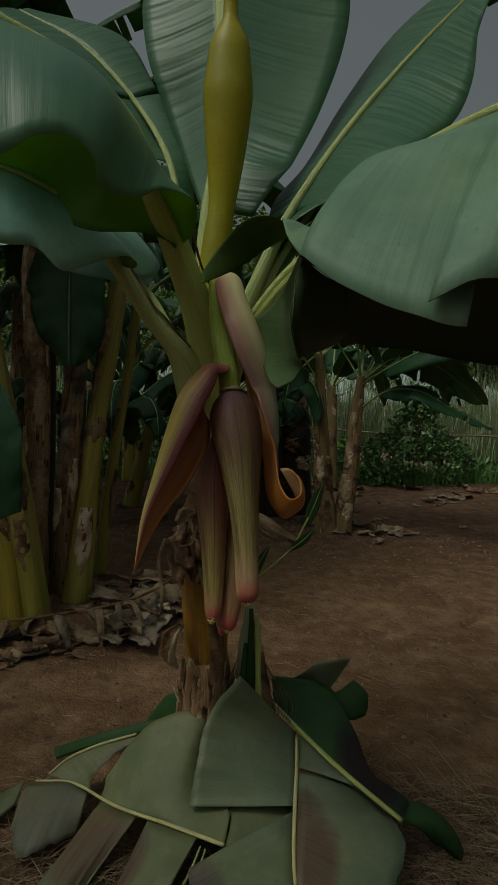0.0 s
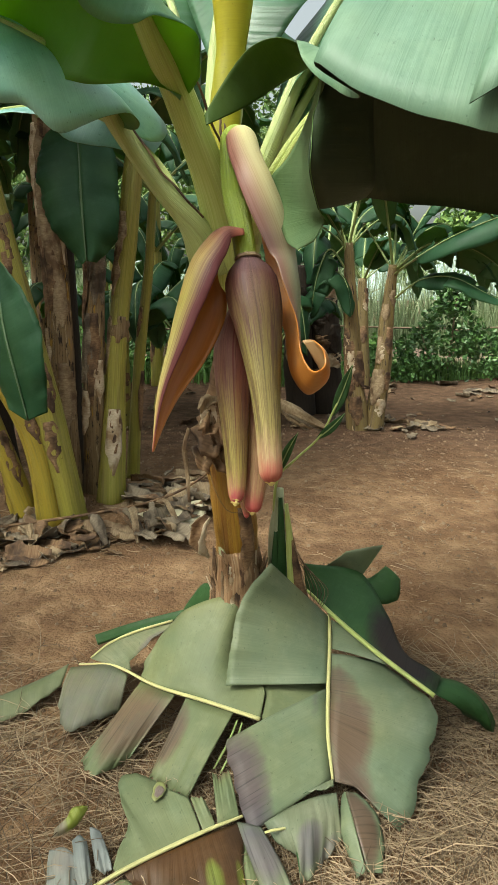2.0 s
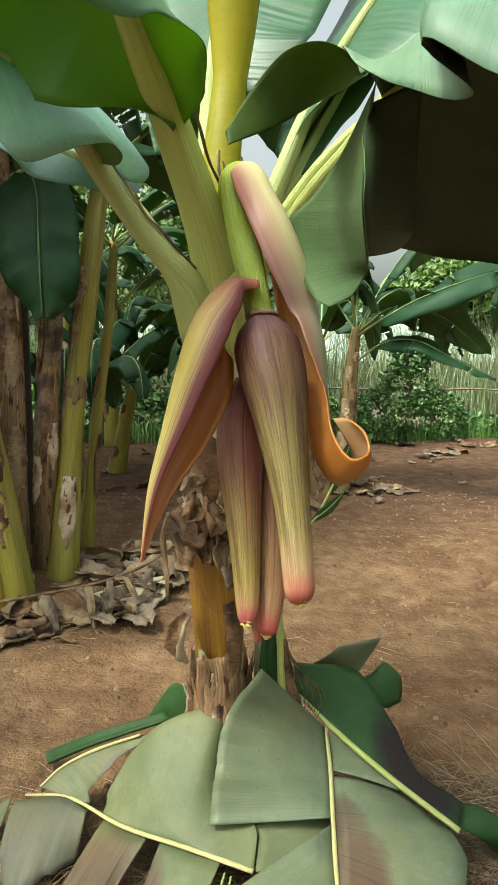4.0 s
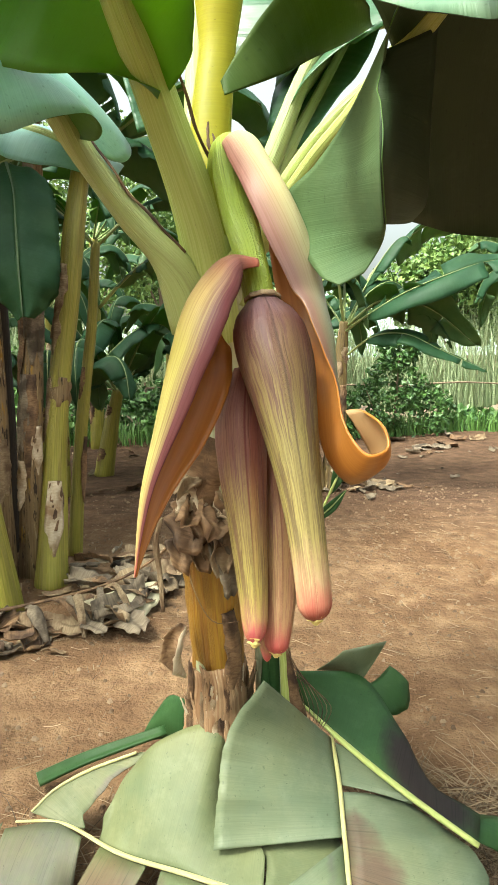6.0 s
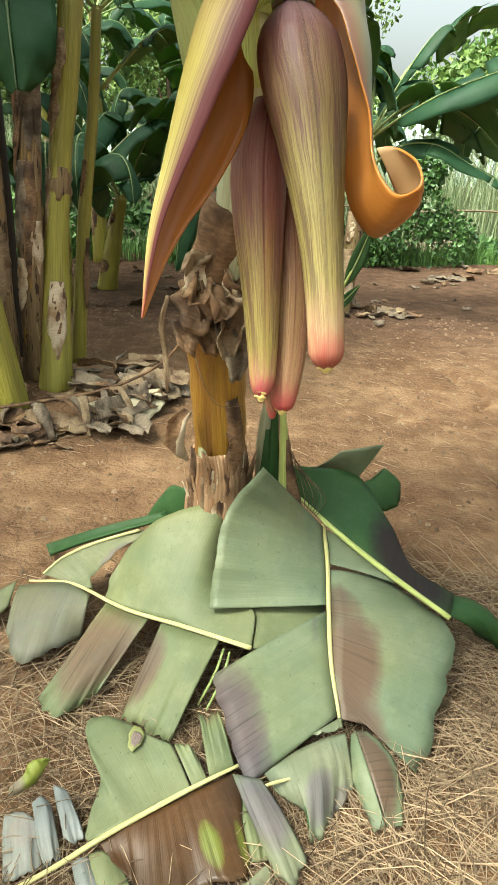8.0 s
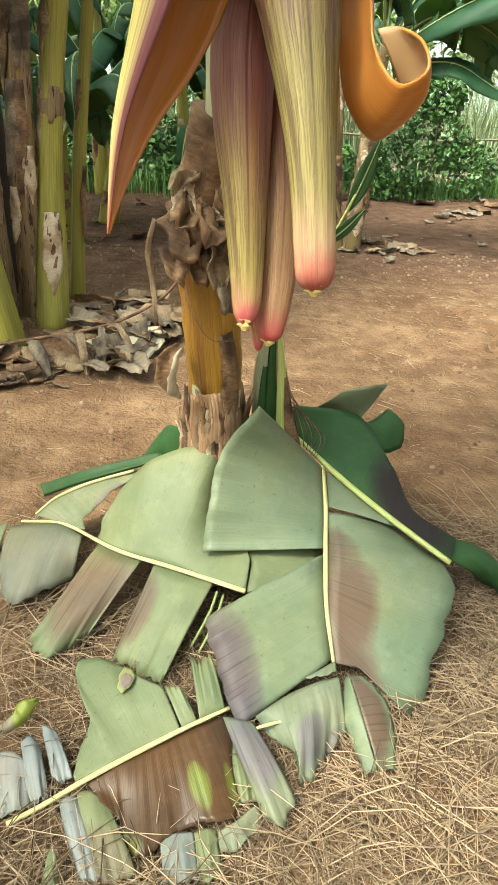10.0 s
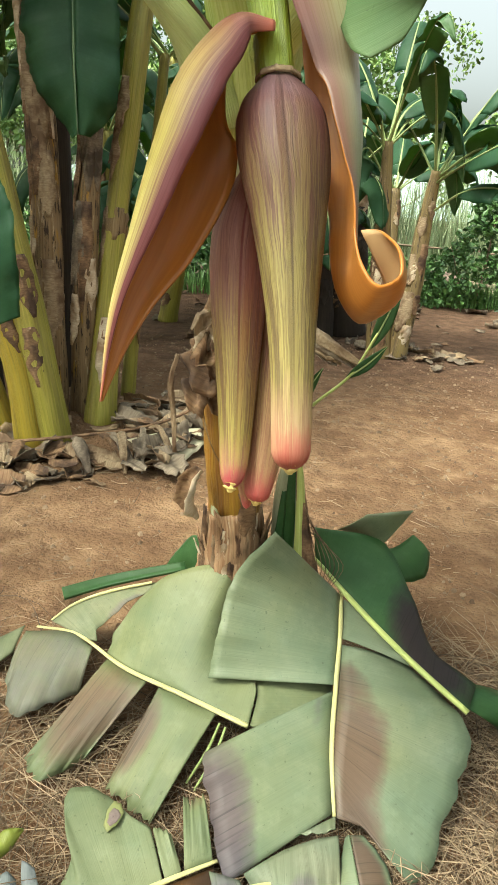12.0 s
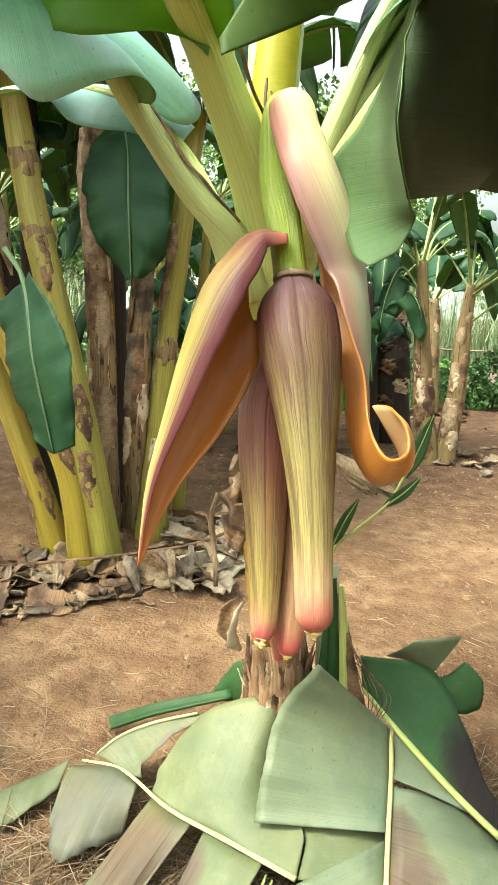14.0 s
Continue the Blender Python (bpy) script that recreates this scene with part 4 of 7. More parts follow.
R2 = [(-0.03, 1.69, 1.50), (0.0, 1.68, 1.635), (0.056, 1.70, 1.79), (0.115, 1.74, 1.93), (0.235, 1.85, 2.145), (0.39, 2.0, 2.385), (0.60, 2.18, 2.67), (0.768, 2.3, 2.87), (0.95, 2.4, 3.0)]
crown_leaf("pleated green leaf rising steeply", R2, [0.028, 0.022, 0.018, 0.012, 0.005], [
    (R2[3:], [(0.19, 1.68, 1.915), (0.286, 1.62, 1.96), (0.386, 1.65, 2.053), (0.517, 1.75, 2.156), (0.603, 1.85, 2.311), (0.684, 2.08, 2.60), (0.78, 2.2, 2.79), (0.98, 2.35, 2.97)], dict(bulge=0.06, wave=0.012, n=44)),
    (R2[3:], [(0.05, 1.86, 1.92), (0.07, 1.95, 2.02), (0.16, 2.05, 2.16), (0.28, 2.16, 2.40), (0.47, 2.34, 2.72), (0.7, 2.45, 2.95), (0.92, 2.46, 3.03)], dict(bulge=0.03, n=40))], ribmat=PETIOLE_PALE)
R5 = [(0.030, 1.720, 1.687), (0.062, 1.740, 1.749), (0.118, 1.780, 1.850), (0.181, 1.830, 1.970), (0.249, 1.900, 2.105), (0.330, 2.000, 2.271)]
crown_leaf("green leaf with a thick pale stalk behind the flower", R5, [0.03, 0.027, 0.022, 0.016, 0.01, 0.005], [
    (R5[1:], [(0.054, 1.760, 1.769), (0.036, 1.820, 1.839), (0.065, 1.860, 1.925), (0.126, 1.900, 1.996), (0.196, 1.950, 2.108), (0.321, 2.020, 2.282)], dict(bulge=0.08, wave=0.006, n=36)),
    (R5[1:], [(0.093, 1.720, 1.756), (0.142, 1.720, 1.818), (0.196, 1.740, 1.890), (0.251, 1.800, 1.992), (0.338, 1.980, 2.253)], dict(bulge=0.05, wave=0.006, n=36))], ribmat=PETIOLE_PALE)
R3 = [(-0.03, 1.72, 1.46), (0.02, 1.73, 1.66), (0.05, 1.76, 1.78), (0.11, 1.80, 1.90), (0.22, 1.86, 2.02), (0.38, 1.92, 2.08)]
crown_leaf("short green leaf on a pale stalk", R3, [0.024, 0.019, 0.016, 0.012, 0.005], [
    (R3[2:], [(0.055, 1.70, 1.80), (0.10, 1.66, 1.86), (0.2, 1.66, 1.93), (0.37, 1.8, 2.04)], dict(bulge=0.08)),
    (R3[2:], [(0.03, 1.84, 1.83), (0.06, 1.9, 1.95), (0.16, 1.96, 2.08), (0.36, 1.98, 2.1)], dict(bulge=0.05))], ribmat=PETIOLE_PALE)
G = [(-0.05, 1.68, 1.52), (0.045, 1.60, 1.61), (0.105, 1.5, 1.675), (0.15, 1.40, 1.71), (0.21, 1.30, 1.775), (0.305, 1.24, 1.87), (0.41, 1.22, 1.935), (0.52, 1.20, 1.98), (0.75, 1.15, 2.04), (1.0, 1.1, 2.02)]
# underside and fold of this leaf carry their shade in the colour
FOLD = [(0.145, 1.22, 1.71), (0.131, 1.19, 1.66), (0.127, 1.16, 1.63), (0.122, 1.135, 1.59), (0.124, 1.14, 1.555), (0.138, 1.185, 1.51)]
crown_leaf("very broad leaf arching low, its margin drooping", G, [0.03, 0.024, 0.018, 0.014, 0.011, 0.006], [
    ([(0.185, 1.345, 1.75), *G[4:8]], [(0.098, 1.181, 1.757), (0.122, 1.080, 1.688), (0.156, 0.990, 1.636), (0.182, 0.920, 1.607), (0.13, 0.885, 1.63), (0.177, 0.848, 1.59), (0.236, 0.82, 1.558), (0.295, 0.80, 1.54), (0.335, 0.80, 1.537)], dict(bulge=0.1, wave=0.006, n=44, m=16)),
    (G[7:], [(0.285, 0.795, 1.562), (0.36, 0.79, 1.59), (0.45, 0.79, 1.58), (0.75, 0.8, 1.6)], dict(bulge=0.1, wave=0.006, n=30, m=12)),
    (G[3:], [(0.17, 1.36, 1.56), (0.25, 1.47, 1.565), (0.336, 1.55, 1.56), (0.44, 1.58, 1.555), (0.54, 1.6, 1.54), (0.65, 1.6, 1.53), (0.8, 1.58, 1.54), (1.0, 1.4, 1.7)], dict(bulge=0.12, wave=0.006, n=44, m=12)),
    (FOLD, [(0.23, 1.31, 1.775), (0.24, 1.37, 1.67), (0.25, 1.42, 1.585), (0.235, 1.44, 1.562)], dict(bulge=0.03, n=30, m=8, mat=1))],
    mats=(SHEEN_BROAD, SHADED_UNDER), up=(0, -0.3, 1))
blade("leaf_base", [([(-0.039, 1.140, 1.633), (0.019, 1.190, 1.671), (0.072, 1.280, 1.730), (0.122, 1.340, 1.774), (0.163, 1.380, 1.812)], [(-0.043, 1.15, 1.65), (-0.018, 1.165, 1.696), (0.018, 1.17, 1.742), (0.045, 1.172, 1.759), (0.075, 1.175, 1.764), (0.103, 1.181, 1.756), (0.122, 1.2, 1.745)], dict(bulge=-0.06, n=34, m=12))], [SHADED_WING, SHADED_WING], plant, "green underside of the leaf base, folded towards the flower", up=(0, -0.3, 1))
blade("leaf_flap", [([(0.15, 1.16, 1.735), (0.114, 1.28, 1.665), (0.081, 1.37, 1.629), (0.04, 1.45, 1.6), (0.055, 1.42, 1.54), (0.079, 1.33, 1.473), (0.101, 1.29, 1.455)],
                     [FOLD[0], FOLD[1], FOLD[2], FOLD[3], FOLD[4], FOLD[5], (0.15, 1.25, 1.5), (0.13, 1.275, 1.468)], dict(bulge=-0.08, wave=0.003, n=44, m=16))],
      [WAXY, UNDER], plant, "pale matt leaf base hanging beside the flower", up=(0, -1, 0))

# Added leaf, hidden from the camera, to keep light off the leaf below.
R4 = [(-0.03, 1.68, 1.55), (0.1, 1.6, 1.72), (0.2, 1.53, 1.8), (0.3, 1.49, 1.86), (0.45, 1.46, 1.94), (0.7, 1.42, 2.0), (0.95, 1.38, 2.0)]
crown_leaf("unseen broad leaf added over the low arching one for shade", R4, [0.02, 0.017, 0.012, 0.005], [
    (R4[2:], [(0.2, 1.42, 1.77), (0.3, 1.3, 1.83), (0.45, 1.27, 1.9), (0.7, 1.25, 1.97), (0.92, 1.3, 1.97)], dict(bulge=0.05)),
    (R4[2:], [(0.2, 1.66, 1.76), (0.3, 1.76, 1.82), (0.5, 1.8, 1.9), (0.75, 1.72, 1.97), (0.94, 1.5, 1.99)], dict(bulge=0.05))])

# the unrolling leaf: a rolled yellow cigar that opens upward
sh = Sheet()
n, m_ = 40, 20
ax = curve([(-0.085, 1.67, 1.66), (-0.078, 1.69, 1.8), (-0.062, 1.70, 1.95), (-0.056, 1.70, 2.12), (-0.055, 1.70, 2.3), (-0.054, 1.70, 2.46)], n)
w = np.interp(np.linspace(0, 1, n), [0, 0.2, 0.35, 0.55, 0.7, 0.85, 0.92, 1.0], [0.04, 0.038, 0.034, 0.055, 0.066, 0.05, 0.02, 0.018])
a = np.linspace(-1, 1, m_)[None] * np.interp(np.linspace(0, 1, n), [0, 0.25, 0.5, 1], [2.9, 2.7, 1.5, 1.4])[:, None]
g = ax[:, None] + (w[:, None] * np.sin(a))[..., None] * np.array((1, 0, 0)) + (w[:, None] * np.cos(a) * 0.8)[..., None] * np.array((0, -1, 0))
sh.grid(g, np.stack(np.broadcast_arrays(np.linspace(0, 0.2, m_)[None], np.linspace(0, 0.8, n)[:, None]), -1), np.broadcast_to(np.clip(np.abs(np.linspace(-1, 1, m_)) * 4 - 3.3, 0, 1)[None] * 0.75, (n, m_)).copy())
sh.made("spear_leaf", [SPEAR], plant, "yellow unrolling young leaf", thick=0.0015)
rib_part("spear_stalk", [(-0.07, 1.74, 1.42), (-0.078, 1.71, 1.62), (-0.09, 1.715, 1.78), (-0.092, 1.74, 1.92), (-0.09, 1.78, 2.1)], [0.03, 0.048, 0.044, 0.034, 0.012], plant, PETIOLE_PALE, "pale green leaf stalk", m=14)
# dead shreds at the crown's throat
for k in range(2):
    sheath("dry_tatter", [(-0.082 + 0.008 * k, 1.63, 1.775 - 0.02 * k), (-0.08 + 0.012 * k, 1.615, 1.73), (-0.06 + 0.01 * k, 1.61, 1.69 - 0.01 * k)], (-0.3, -1, 0), [0.002, 0.004, 0.002], plant, DRY_BROWN, "dark dry shred", 0.9, 60 + k)

# ---- the flower ----
flower = thing("banana_flower", "hanging banana flower with streaked maroon and yellow bracts opening", "banana flower")
rib_part("stalk", [(-0.06, 1.69, 1.60), (-0.052, 1.64, 1.70), (-0.042, 1.575, 1.705), (-0.037, 1.50, 1.645), (-0.025, 1.42, 1.56), (-0.009, 1.385, 1.49), (0.003, 1.362, 1.42)], [0.034, 0.034, 0.033, 0.031, 0.027, 0.0225, 0.0225], flower, STALK, "thick lime-green stalk", m=18, flat=1.0)


def bud(name, axis, radii, material, label, tip=0.8, flat=0.9, seed=0, n=84, m=30):
    sh = Sheet()
    p = curve(axis, n)
    t, s, nn = frames_of(p, (0, -1, 0))
    q = np.linspace(0, 1, n)
    r = np.interp(q, np.linspace(0, 1, len(radii)), radii)
    r = np.convolve(np.r_[r[0], r, r[-1]], [0.25, 0.5, 0.25], "valid")
    r = r * np.sqrt(1.0 - np.clip((q - 0.945) / 0.0565, 0, 1) ** 2)
    a = np.linspace(0, 2 * np.pi, m, endpoint=False)
    ridge = 1 + 0.02 * np.sin(3 * a + seed) + 0.012 * np.sin(7 * a + seed * 2) + 0.008 * np.sin(5 * a[None] + 9 * q[:, None])
    g = p[:, None] + (r[:, None] * ridge * np.cos(a) * flat)[..., None] * nn[:, None] + (r[:, None] * ridge * np.sin(a))[..., None] * s[:, None]
    sh.grid(g, np.stack(np.broadcast_arrays(a[None] / 6.283, q[:, None]), -1), wrap=True)
    sh.fan(list(range(m))[::-1])
    sh.fan(list(range((n - 1) * m, n * m)))
    ob = sh.made(name, [material], flower, label)
    if tip:
        e, d = p[-1], t[-1]
        sh = Sheet()
        tube(sh, [e - d * 0.008, e - d * 0.001, e + d * 0.005], [0.012 * tip, 0.009 * tip, 0.003 * tip], 8, 12, lump=0.45)
        sh.made("tip", [CREAM], ob, "cream withered tip")
    return ob


sh = Sheet()
a = np.linspace(0, 2 * np.pi, 40, endpoint=False)
ring_c, ring_t = np.array((0.003, 1.366, 1.446)), unit((0.1, -0.3, -0.95))
ring_s = unit(np.cross(ring_t, (0, 1, 0)))
ring_n = np.cross(ring_t, ring_s)
g = np.stack([ring_c + ring_t * h + (r * (1 + 0.05 * np.sin(9 * a) + 0.04 * np.sin(17 * a)))[:, None] * (np.cos(a)[:, None] * ring_s + np.sin(a)[:, None] * ring_n) for h, r in ((-0.004, 0.022), (-0.002, 0.0245), (0.002, 0.0255), (0.005, 0.025))])
sh.grid(g, np.stack(np.broadcast_arrays(a[None] / 6.283, np.linspace(0, 0.01, 4)[:, None]), -1), wrap=True)
sh.made("collar", [DRY], flower, "ragged brownish scar ring above the bud", thick=0.001)
B1 = [(0.002, 1.366, 1.444), (0.009, 1.35, 1.40), (0.023, 1.315, 1.334), (0.034, 1.283, 1.267), (0.043, 1.252, 1.204), (0.05, 1.226, 1.142), (0.055, 1.203, 1.083), (0.0585, 1.19, 1.037)]
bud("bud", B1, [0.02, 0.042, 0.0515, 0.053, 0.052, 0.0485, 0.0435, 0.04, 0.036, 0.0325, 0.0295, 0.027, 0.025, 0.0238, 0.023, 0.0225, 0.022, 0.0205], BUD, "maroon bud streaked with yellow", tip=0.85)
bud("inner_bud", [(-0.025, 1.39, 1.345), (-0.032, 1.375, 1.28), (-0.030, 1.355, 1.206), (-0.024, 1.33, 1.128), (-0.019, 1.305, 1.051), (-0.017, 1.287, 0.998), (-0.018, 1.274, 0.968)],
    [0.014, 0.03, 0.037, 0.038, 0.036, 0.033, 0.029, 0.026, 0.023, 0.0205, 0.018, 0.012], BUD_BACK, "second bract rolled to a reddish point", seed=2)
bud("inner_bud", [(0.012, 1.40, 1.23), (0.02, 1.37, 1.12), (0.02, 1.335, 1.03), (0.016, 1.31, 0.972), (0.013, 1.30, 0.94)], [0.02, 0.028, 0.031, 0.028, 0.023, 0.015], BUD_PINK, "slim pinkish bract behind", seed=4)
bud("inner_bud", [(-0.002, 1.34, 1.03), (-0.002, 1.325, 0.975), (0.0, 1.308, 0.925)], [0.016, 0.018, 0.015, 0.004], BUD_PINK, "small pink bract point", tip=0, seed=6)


def bract(name, keel, out, width, arc, arc2, mats, label, n=80, m=26, wide2=1.0, cup=(1, 1), tip=None):
    """An open boat-shaped bract: keel is its back, out the way that its back faces along it, width its half girth, arc and arc2 how far its two halves wrap round, cup which way it is hollow, tip the near margin, middle and far margin of its end."""
    p = curve(keel, n)
    k = np.linspace(0, 1, n)
    d = np.r_[0, np.cumsum(np.linalg.norm(np.diff(np.array(keel), axis=0), axis=1) ** 0.7)]
    at = lambda list_: d / d[-1] if len(list_) == len(d) else np.linspace(0, 1, len(list_))
    o = np.stack([np.interp(k, at(out), [q[i] for q in out]) for i in range(3)], -1)
    t = unit(np.gradient(p, axis=0))
    nn = unit(o - (o * t).sum(-1, keepdims=True) * t)
    s = np.cross(t, nn)
    along = lambda list_: np.interp(k, at(list_), list_)[:, None]
    q = np.linspace(-1, 1, m)[None]
    a = np.where(q > 0, q * along(arc), q * along(arc2))
    r = along(width) * (1 + (wide2 - 1) * np.clip(-q, 0, 1) + 0.012 * np.sin(11 * k[:, None] + 4 * q) + 0.012 * np.sin(23 * k[:, None]) * np.abs(q))
    g = p[:, None] + (r * np.sin(a))[..., None] * s[:, None] - (along(cup) * r * (1 - np.cos(a)))[..., None] * nn[:, None]
    if tip:
        near_, mid_, far_ = (curve(line, n) for line in tip)
        j = np.clip((k - 0.66) / 0.34, 0, 1) * (n - 1)
        pick = lambda line: np.stack([np.interp(j, np.arange(n), line[:, i]) for i in range(3)], -1)[:, None]
        a_, b_, c_ = pick(near_), pick(mid_), pick(far_)
        q3 = q[..., None]
        share = np.clip((k - 0.64) / 0.08, 0, 1)[:, None, None]
        g = g * (1 - share) + (b_ + q3 * (a_ - c_) / 2 + q3**2 * ((a_ + c_) / 2 - b_)) * share
    sh = Sheet()
    f = ((np.cross(g[n // 2, m // 2 + 1] - g[n // 2, m // 2], g[n // 2 + 1, m // 2] - g[n // 2, m // 2]) * nn[n // 2]).sum() < 0)
    sh.grid(g, np.stack(np.broadcast_arrays((q + 1) / 2, k[:, None]), -1), flip=bool(f))
    return sh.made(name, mats, flower, label, thick=0.003)


# keel, the way it faces, girth, wrap of the rear and of the front half
bract("bract", [(-0.004, 1.352, 1.500), (-0.04, 1.338, 1.503), (-0.068, 1.325, 1.484), (-0.102, 1.305, 1.435), (-0.125, 1.287, 1.361), (-0.146, 1.268, 1.269), (-0.164, 1.25, 1.185), (-0.174, 1.236, 1.082)],
      [(-0.2, -0.3, 1), (-0.75, -0.15, 0.6), (-0.97, -0.05, 0.2), (-0.97, 0.0, 0)], [0.02, 0.046, 0.066, 0.075, 0.072, 0.06, 0.045, 0.03, 0.016, 0.003],
      [1.1, 1.4, 1.8, 2.05, 2.1, 2.0, 1.7], [1.25, 1.45, 1.5, 1.5, 1.45, 1.4], [LEFT_BRACT, INSIDE], "yellow bract with purple margin, lifted aside, orange inside", wide2=0.74)
bract("bract", [(-0.028, 1.585, 1.738), (-0.012, 1.51, 1.718), (0.010, 1.44, 1.665), (0.037, 1.4, 1.61), (0.062, 1.388, 1.555), (0.082, 1.388, 1.50), (0.093, 1.385, 1.45), (0.102, 1.358, 1.40), (0.106, 1.342, 1.35),
                (0.107, 1.327, 1.30), (0.106, 1.318, 1.262), (0.110, 1.306, 1.228), (0.127, 1.296, 1.204), (0.146, 1.288, 1.213), (0.155, 1.277, 1.243), (0.15, 1.282, 1.268), (0.13, 1.292, 1.287)],
      [(0.1, -0.3, 1), (0.35, -0.4, 0.8), (0.6, -0.5, 0.6), (0.75, -0.5, 0.4), (0.85, -0.45, 0.25), (0.9, -0.42, 0.15), (0.9, -0.4, 0.1), (0.9, -0.35, 0.1), (0.92, -0.2, 0.1),
       (0.9, 0.15, 0.15), (0.75, 0.6, 0.2), (0.45, 0.8, 0.35), (0, 0.9, 0.45), (-0.5, 0.75, 0.45), (-0.9, 0.1, 0.3), (-0.8, -0.2, -0.3), (-0.6, -0.1, -0.7)],
      [0.028, 0.036, 0.043, 0.049, 0.053, 0.055, 0.055, 0.054, 0.052, 0.049, 0.047, 0.047, 0.048, 0.046, 0.04, 0.032, 0.024],
      [1.4, 1.4, 1.38, 1.35, 1.3, 1.18, 1.05, 0.86, 0.62, 0.35, 0.15, 0.5, 0.95, 1.05, 1.0, 0.9, 0.8], [1.4, 1.5, 1.7, 1.9, 2.1, 2.2, 2.2, 2.0, 1.7, 1.35, 1.15, 1.1, 1.05, 1.0, 0.9, 0.8, 0.7],
      [RIGHT_BRACT, INSIDE], "pale pinkish bract with its orange tip curled up", cup=[1, 1, 1, 1, 1, 1, 1, 1, 1, 0.6, 0.1, -0.4, -0.5, -0.5, -0.5, -0.5, -0.5],
      tip=([(0.100, 1.300, 1.315), (0.107, 1.297, 1.283), (0.117, 1.270, 1.255), (0.134, 1.244, 1.237), (0.152, 1.224, 1.249), (0.150, 1.25, 1.272), (0.135, 1.287, 1.287)],
           [(0.108, 1.33, 1.308), (0.107, 1.325, 1.272), (0.108, 1.308, 1.228), (0.130, 1.283, 1.203), (0.160, 1.268, 1.222), (0.155, 1.277, 1.262), (0.125, 1.298, 1.29)],
           [(0.078, 1.375, 1.30), (0.080, 1.36, 1.265), (0.094, 1.34, 1.215), (0.125, 1.322, 1.183), (0.150, 1.315, 1.215), (0.128, 1.305, 1.262), (0.112, 1.305, 1.288)]))

# a young sucker beside the stem foot
sucker = thing("banana_sucker", "small green sucker with narrow blades and dry strings beside the stem", "sucker")
sh = Sheet()
tube(sh, [(0.05, 2.19, -0.02), (0.03, 2.17, 0.3), (0.022, 2.13, 0.55), (0.03, 2.12, 0.74)], [0.05, 0.042, 0.036, 0.012], 20, 14, lump=0.08, seed=9)
sh.made("stem", [STEM], sucker)
for k, (dx, z0, ml) in enumerate([(0.0, 0.72, CUT_TOP), (0.055, 0.6, DRY_BROWN), (0.075, 0.52, DRY_BROWN), (-0.025, 0.6, CUT_TOP), (0.03, 0.7, PETIOLE)]):
    sheath("sheath", [(0.035 + dx * 0.6, 2.08, z0), (0.04 + dx, 2.075, z0 - 0.16), (0.045 + dx * 1.5, 2.1, 0.2)], (0.3, -1, 0), [0.008, 0.02, 0.03], sucker, ml, "", 1.0, 70 + k)
for k in range(10):
    x = 0.06 + 0.012 * k
    rib_part("string", [(0.045 + 0.004 * k, 2.08, 0.68 - 0.02 * k), (x, 2.08, 0.52 - 0.01 * k), (x + 0.03, 2.1, 0.37), (x + 0.05 - 0.008 * k, 2.12, 0.26)], [0.0018, 0.0015, 0.001], sucker, (DRY, DRY_BROWN)[k % 2], n=12, m=4)
rib_part("shoot", [(0.01, 2.12, 0.55), (0.02, 2.12, 0.77), (0.08, 2.12, 0.84), (0.16, 2.12, 0.92), (0.215, 2.12, 1.03)], [0.008, 0.006, 0.005, 0.004], sucker, PETIOLE)
for r, w in (([(0.2, 2.12, 0.99), (0.232, 2.12, 1.07), (0.262, 2.125, 1.155)], 0.02), ([(0.15, 2.12, 0.91), (0.2, 2.11, 0.955), (0.24, 2.11, 1.0)], 0.014), ([(0.022, 2.12, 0.79), (0.055, 2.11, 0.87), (0.09, 2.11, 0.935)], 0.015)):
    c = curve(r, 20)
    ww = w * np.sin(np.pi * np.linspace(0.02, 1, 20) ** 0.9)[:, None] + 0.001
    ob = blade("leaf", [(c, c + ww * (-0.75, 0, 0.6), dict(n=20, m=4)), (c, c + ww * (0.75, -0.2, -0.6), dict(n=20, m=4))], [CUT_TOP, CUT_TOP], sucker, "narrow dark green blade", up=(0, -1, 0.5))
    rib_part("midrib", r, [0.003, 0.0025, 0.001], ob, RIB, n=20, m=6)
for k in range(4):
    sheath("dry_blade", [(-0.01 + 0.02 * k, 2.13, 1.055 - 0.02 * k), (0.09 + 0.01 * k, 2.12, 1.005 - 0.018 * k), (0.205 - 0.035 * k, 2.12, 0.936 + 0.004 * k)], (0.2 * (k - 1), -0.8, 1), [0.012, 0.027, 0.024, 0.004], sucker, (DRY, DRY_GREY)[k % 2], "dry pale blade", 0.8, 91 + k, ragged=0.6)

# ---- cut leaves heaped round the stem ----
def cut_leaf(label, panels, mats, rib=None, radii=(0.007, 0.006, 0.004), ribmat=RIB_PALE, name="cut_leaf", **kw):
    ob = thing(name, label, "cut leaf", "cut leaves round the stem")
    for k, piece in enumerate(panels):
        i = piece[2].get("mat", 0)
        blade("blade", [(piece[0], piece[1], {**piece[2], "mat": 0, "seed": k + 5})], mats[i:i + 2], ob, **kw)
    if rib:
        rib_part("midrib", [(x, y, z + 0.003) for x, y, z in rib], list(radii), ob, ribmat, n=26)
    return ob


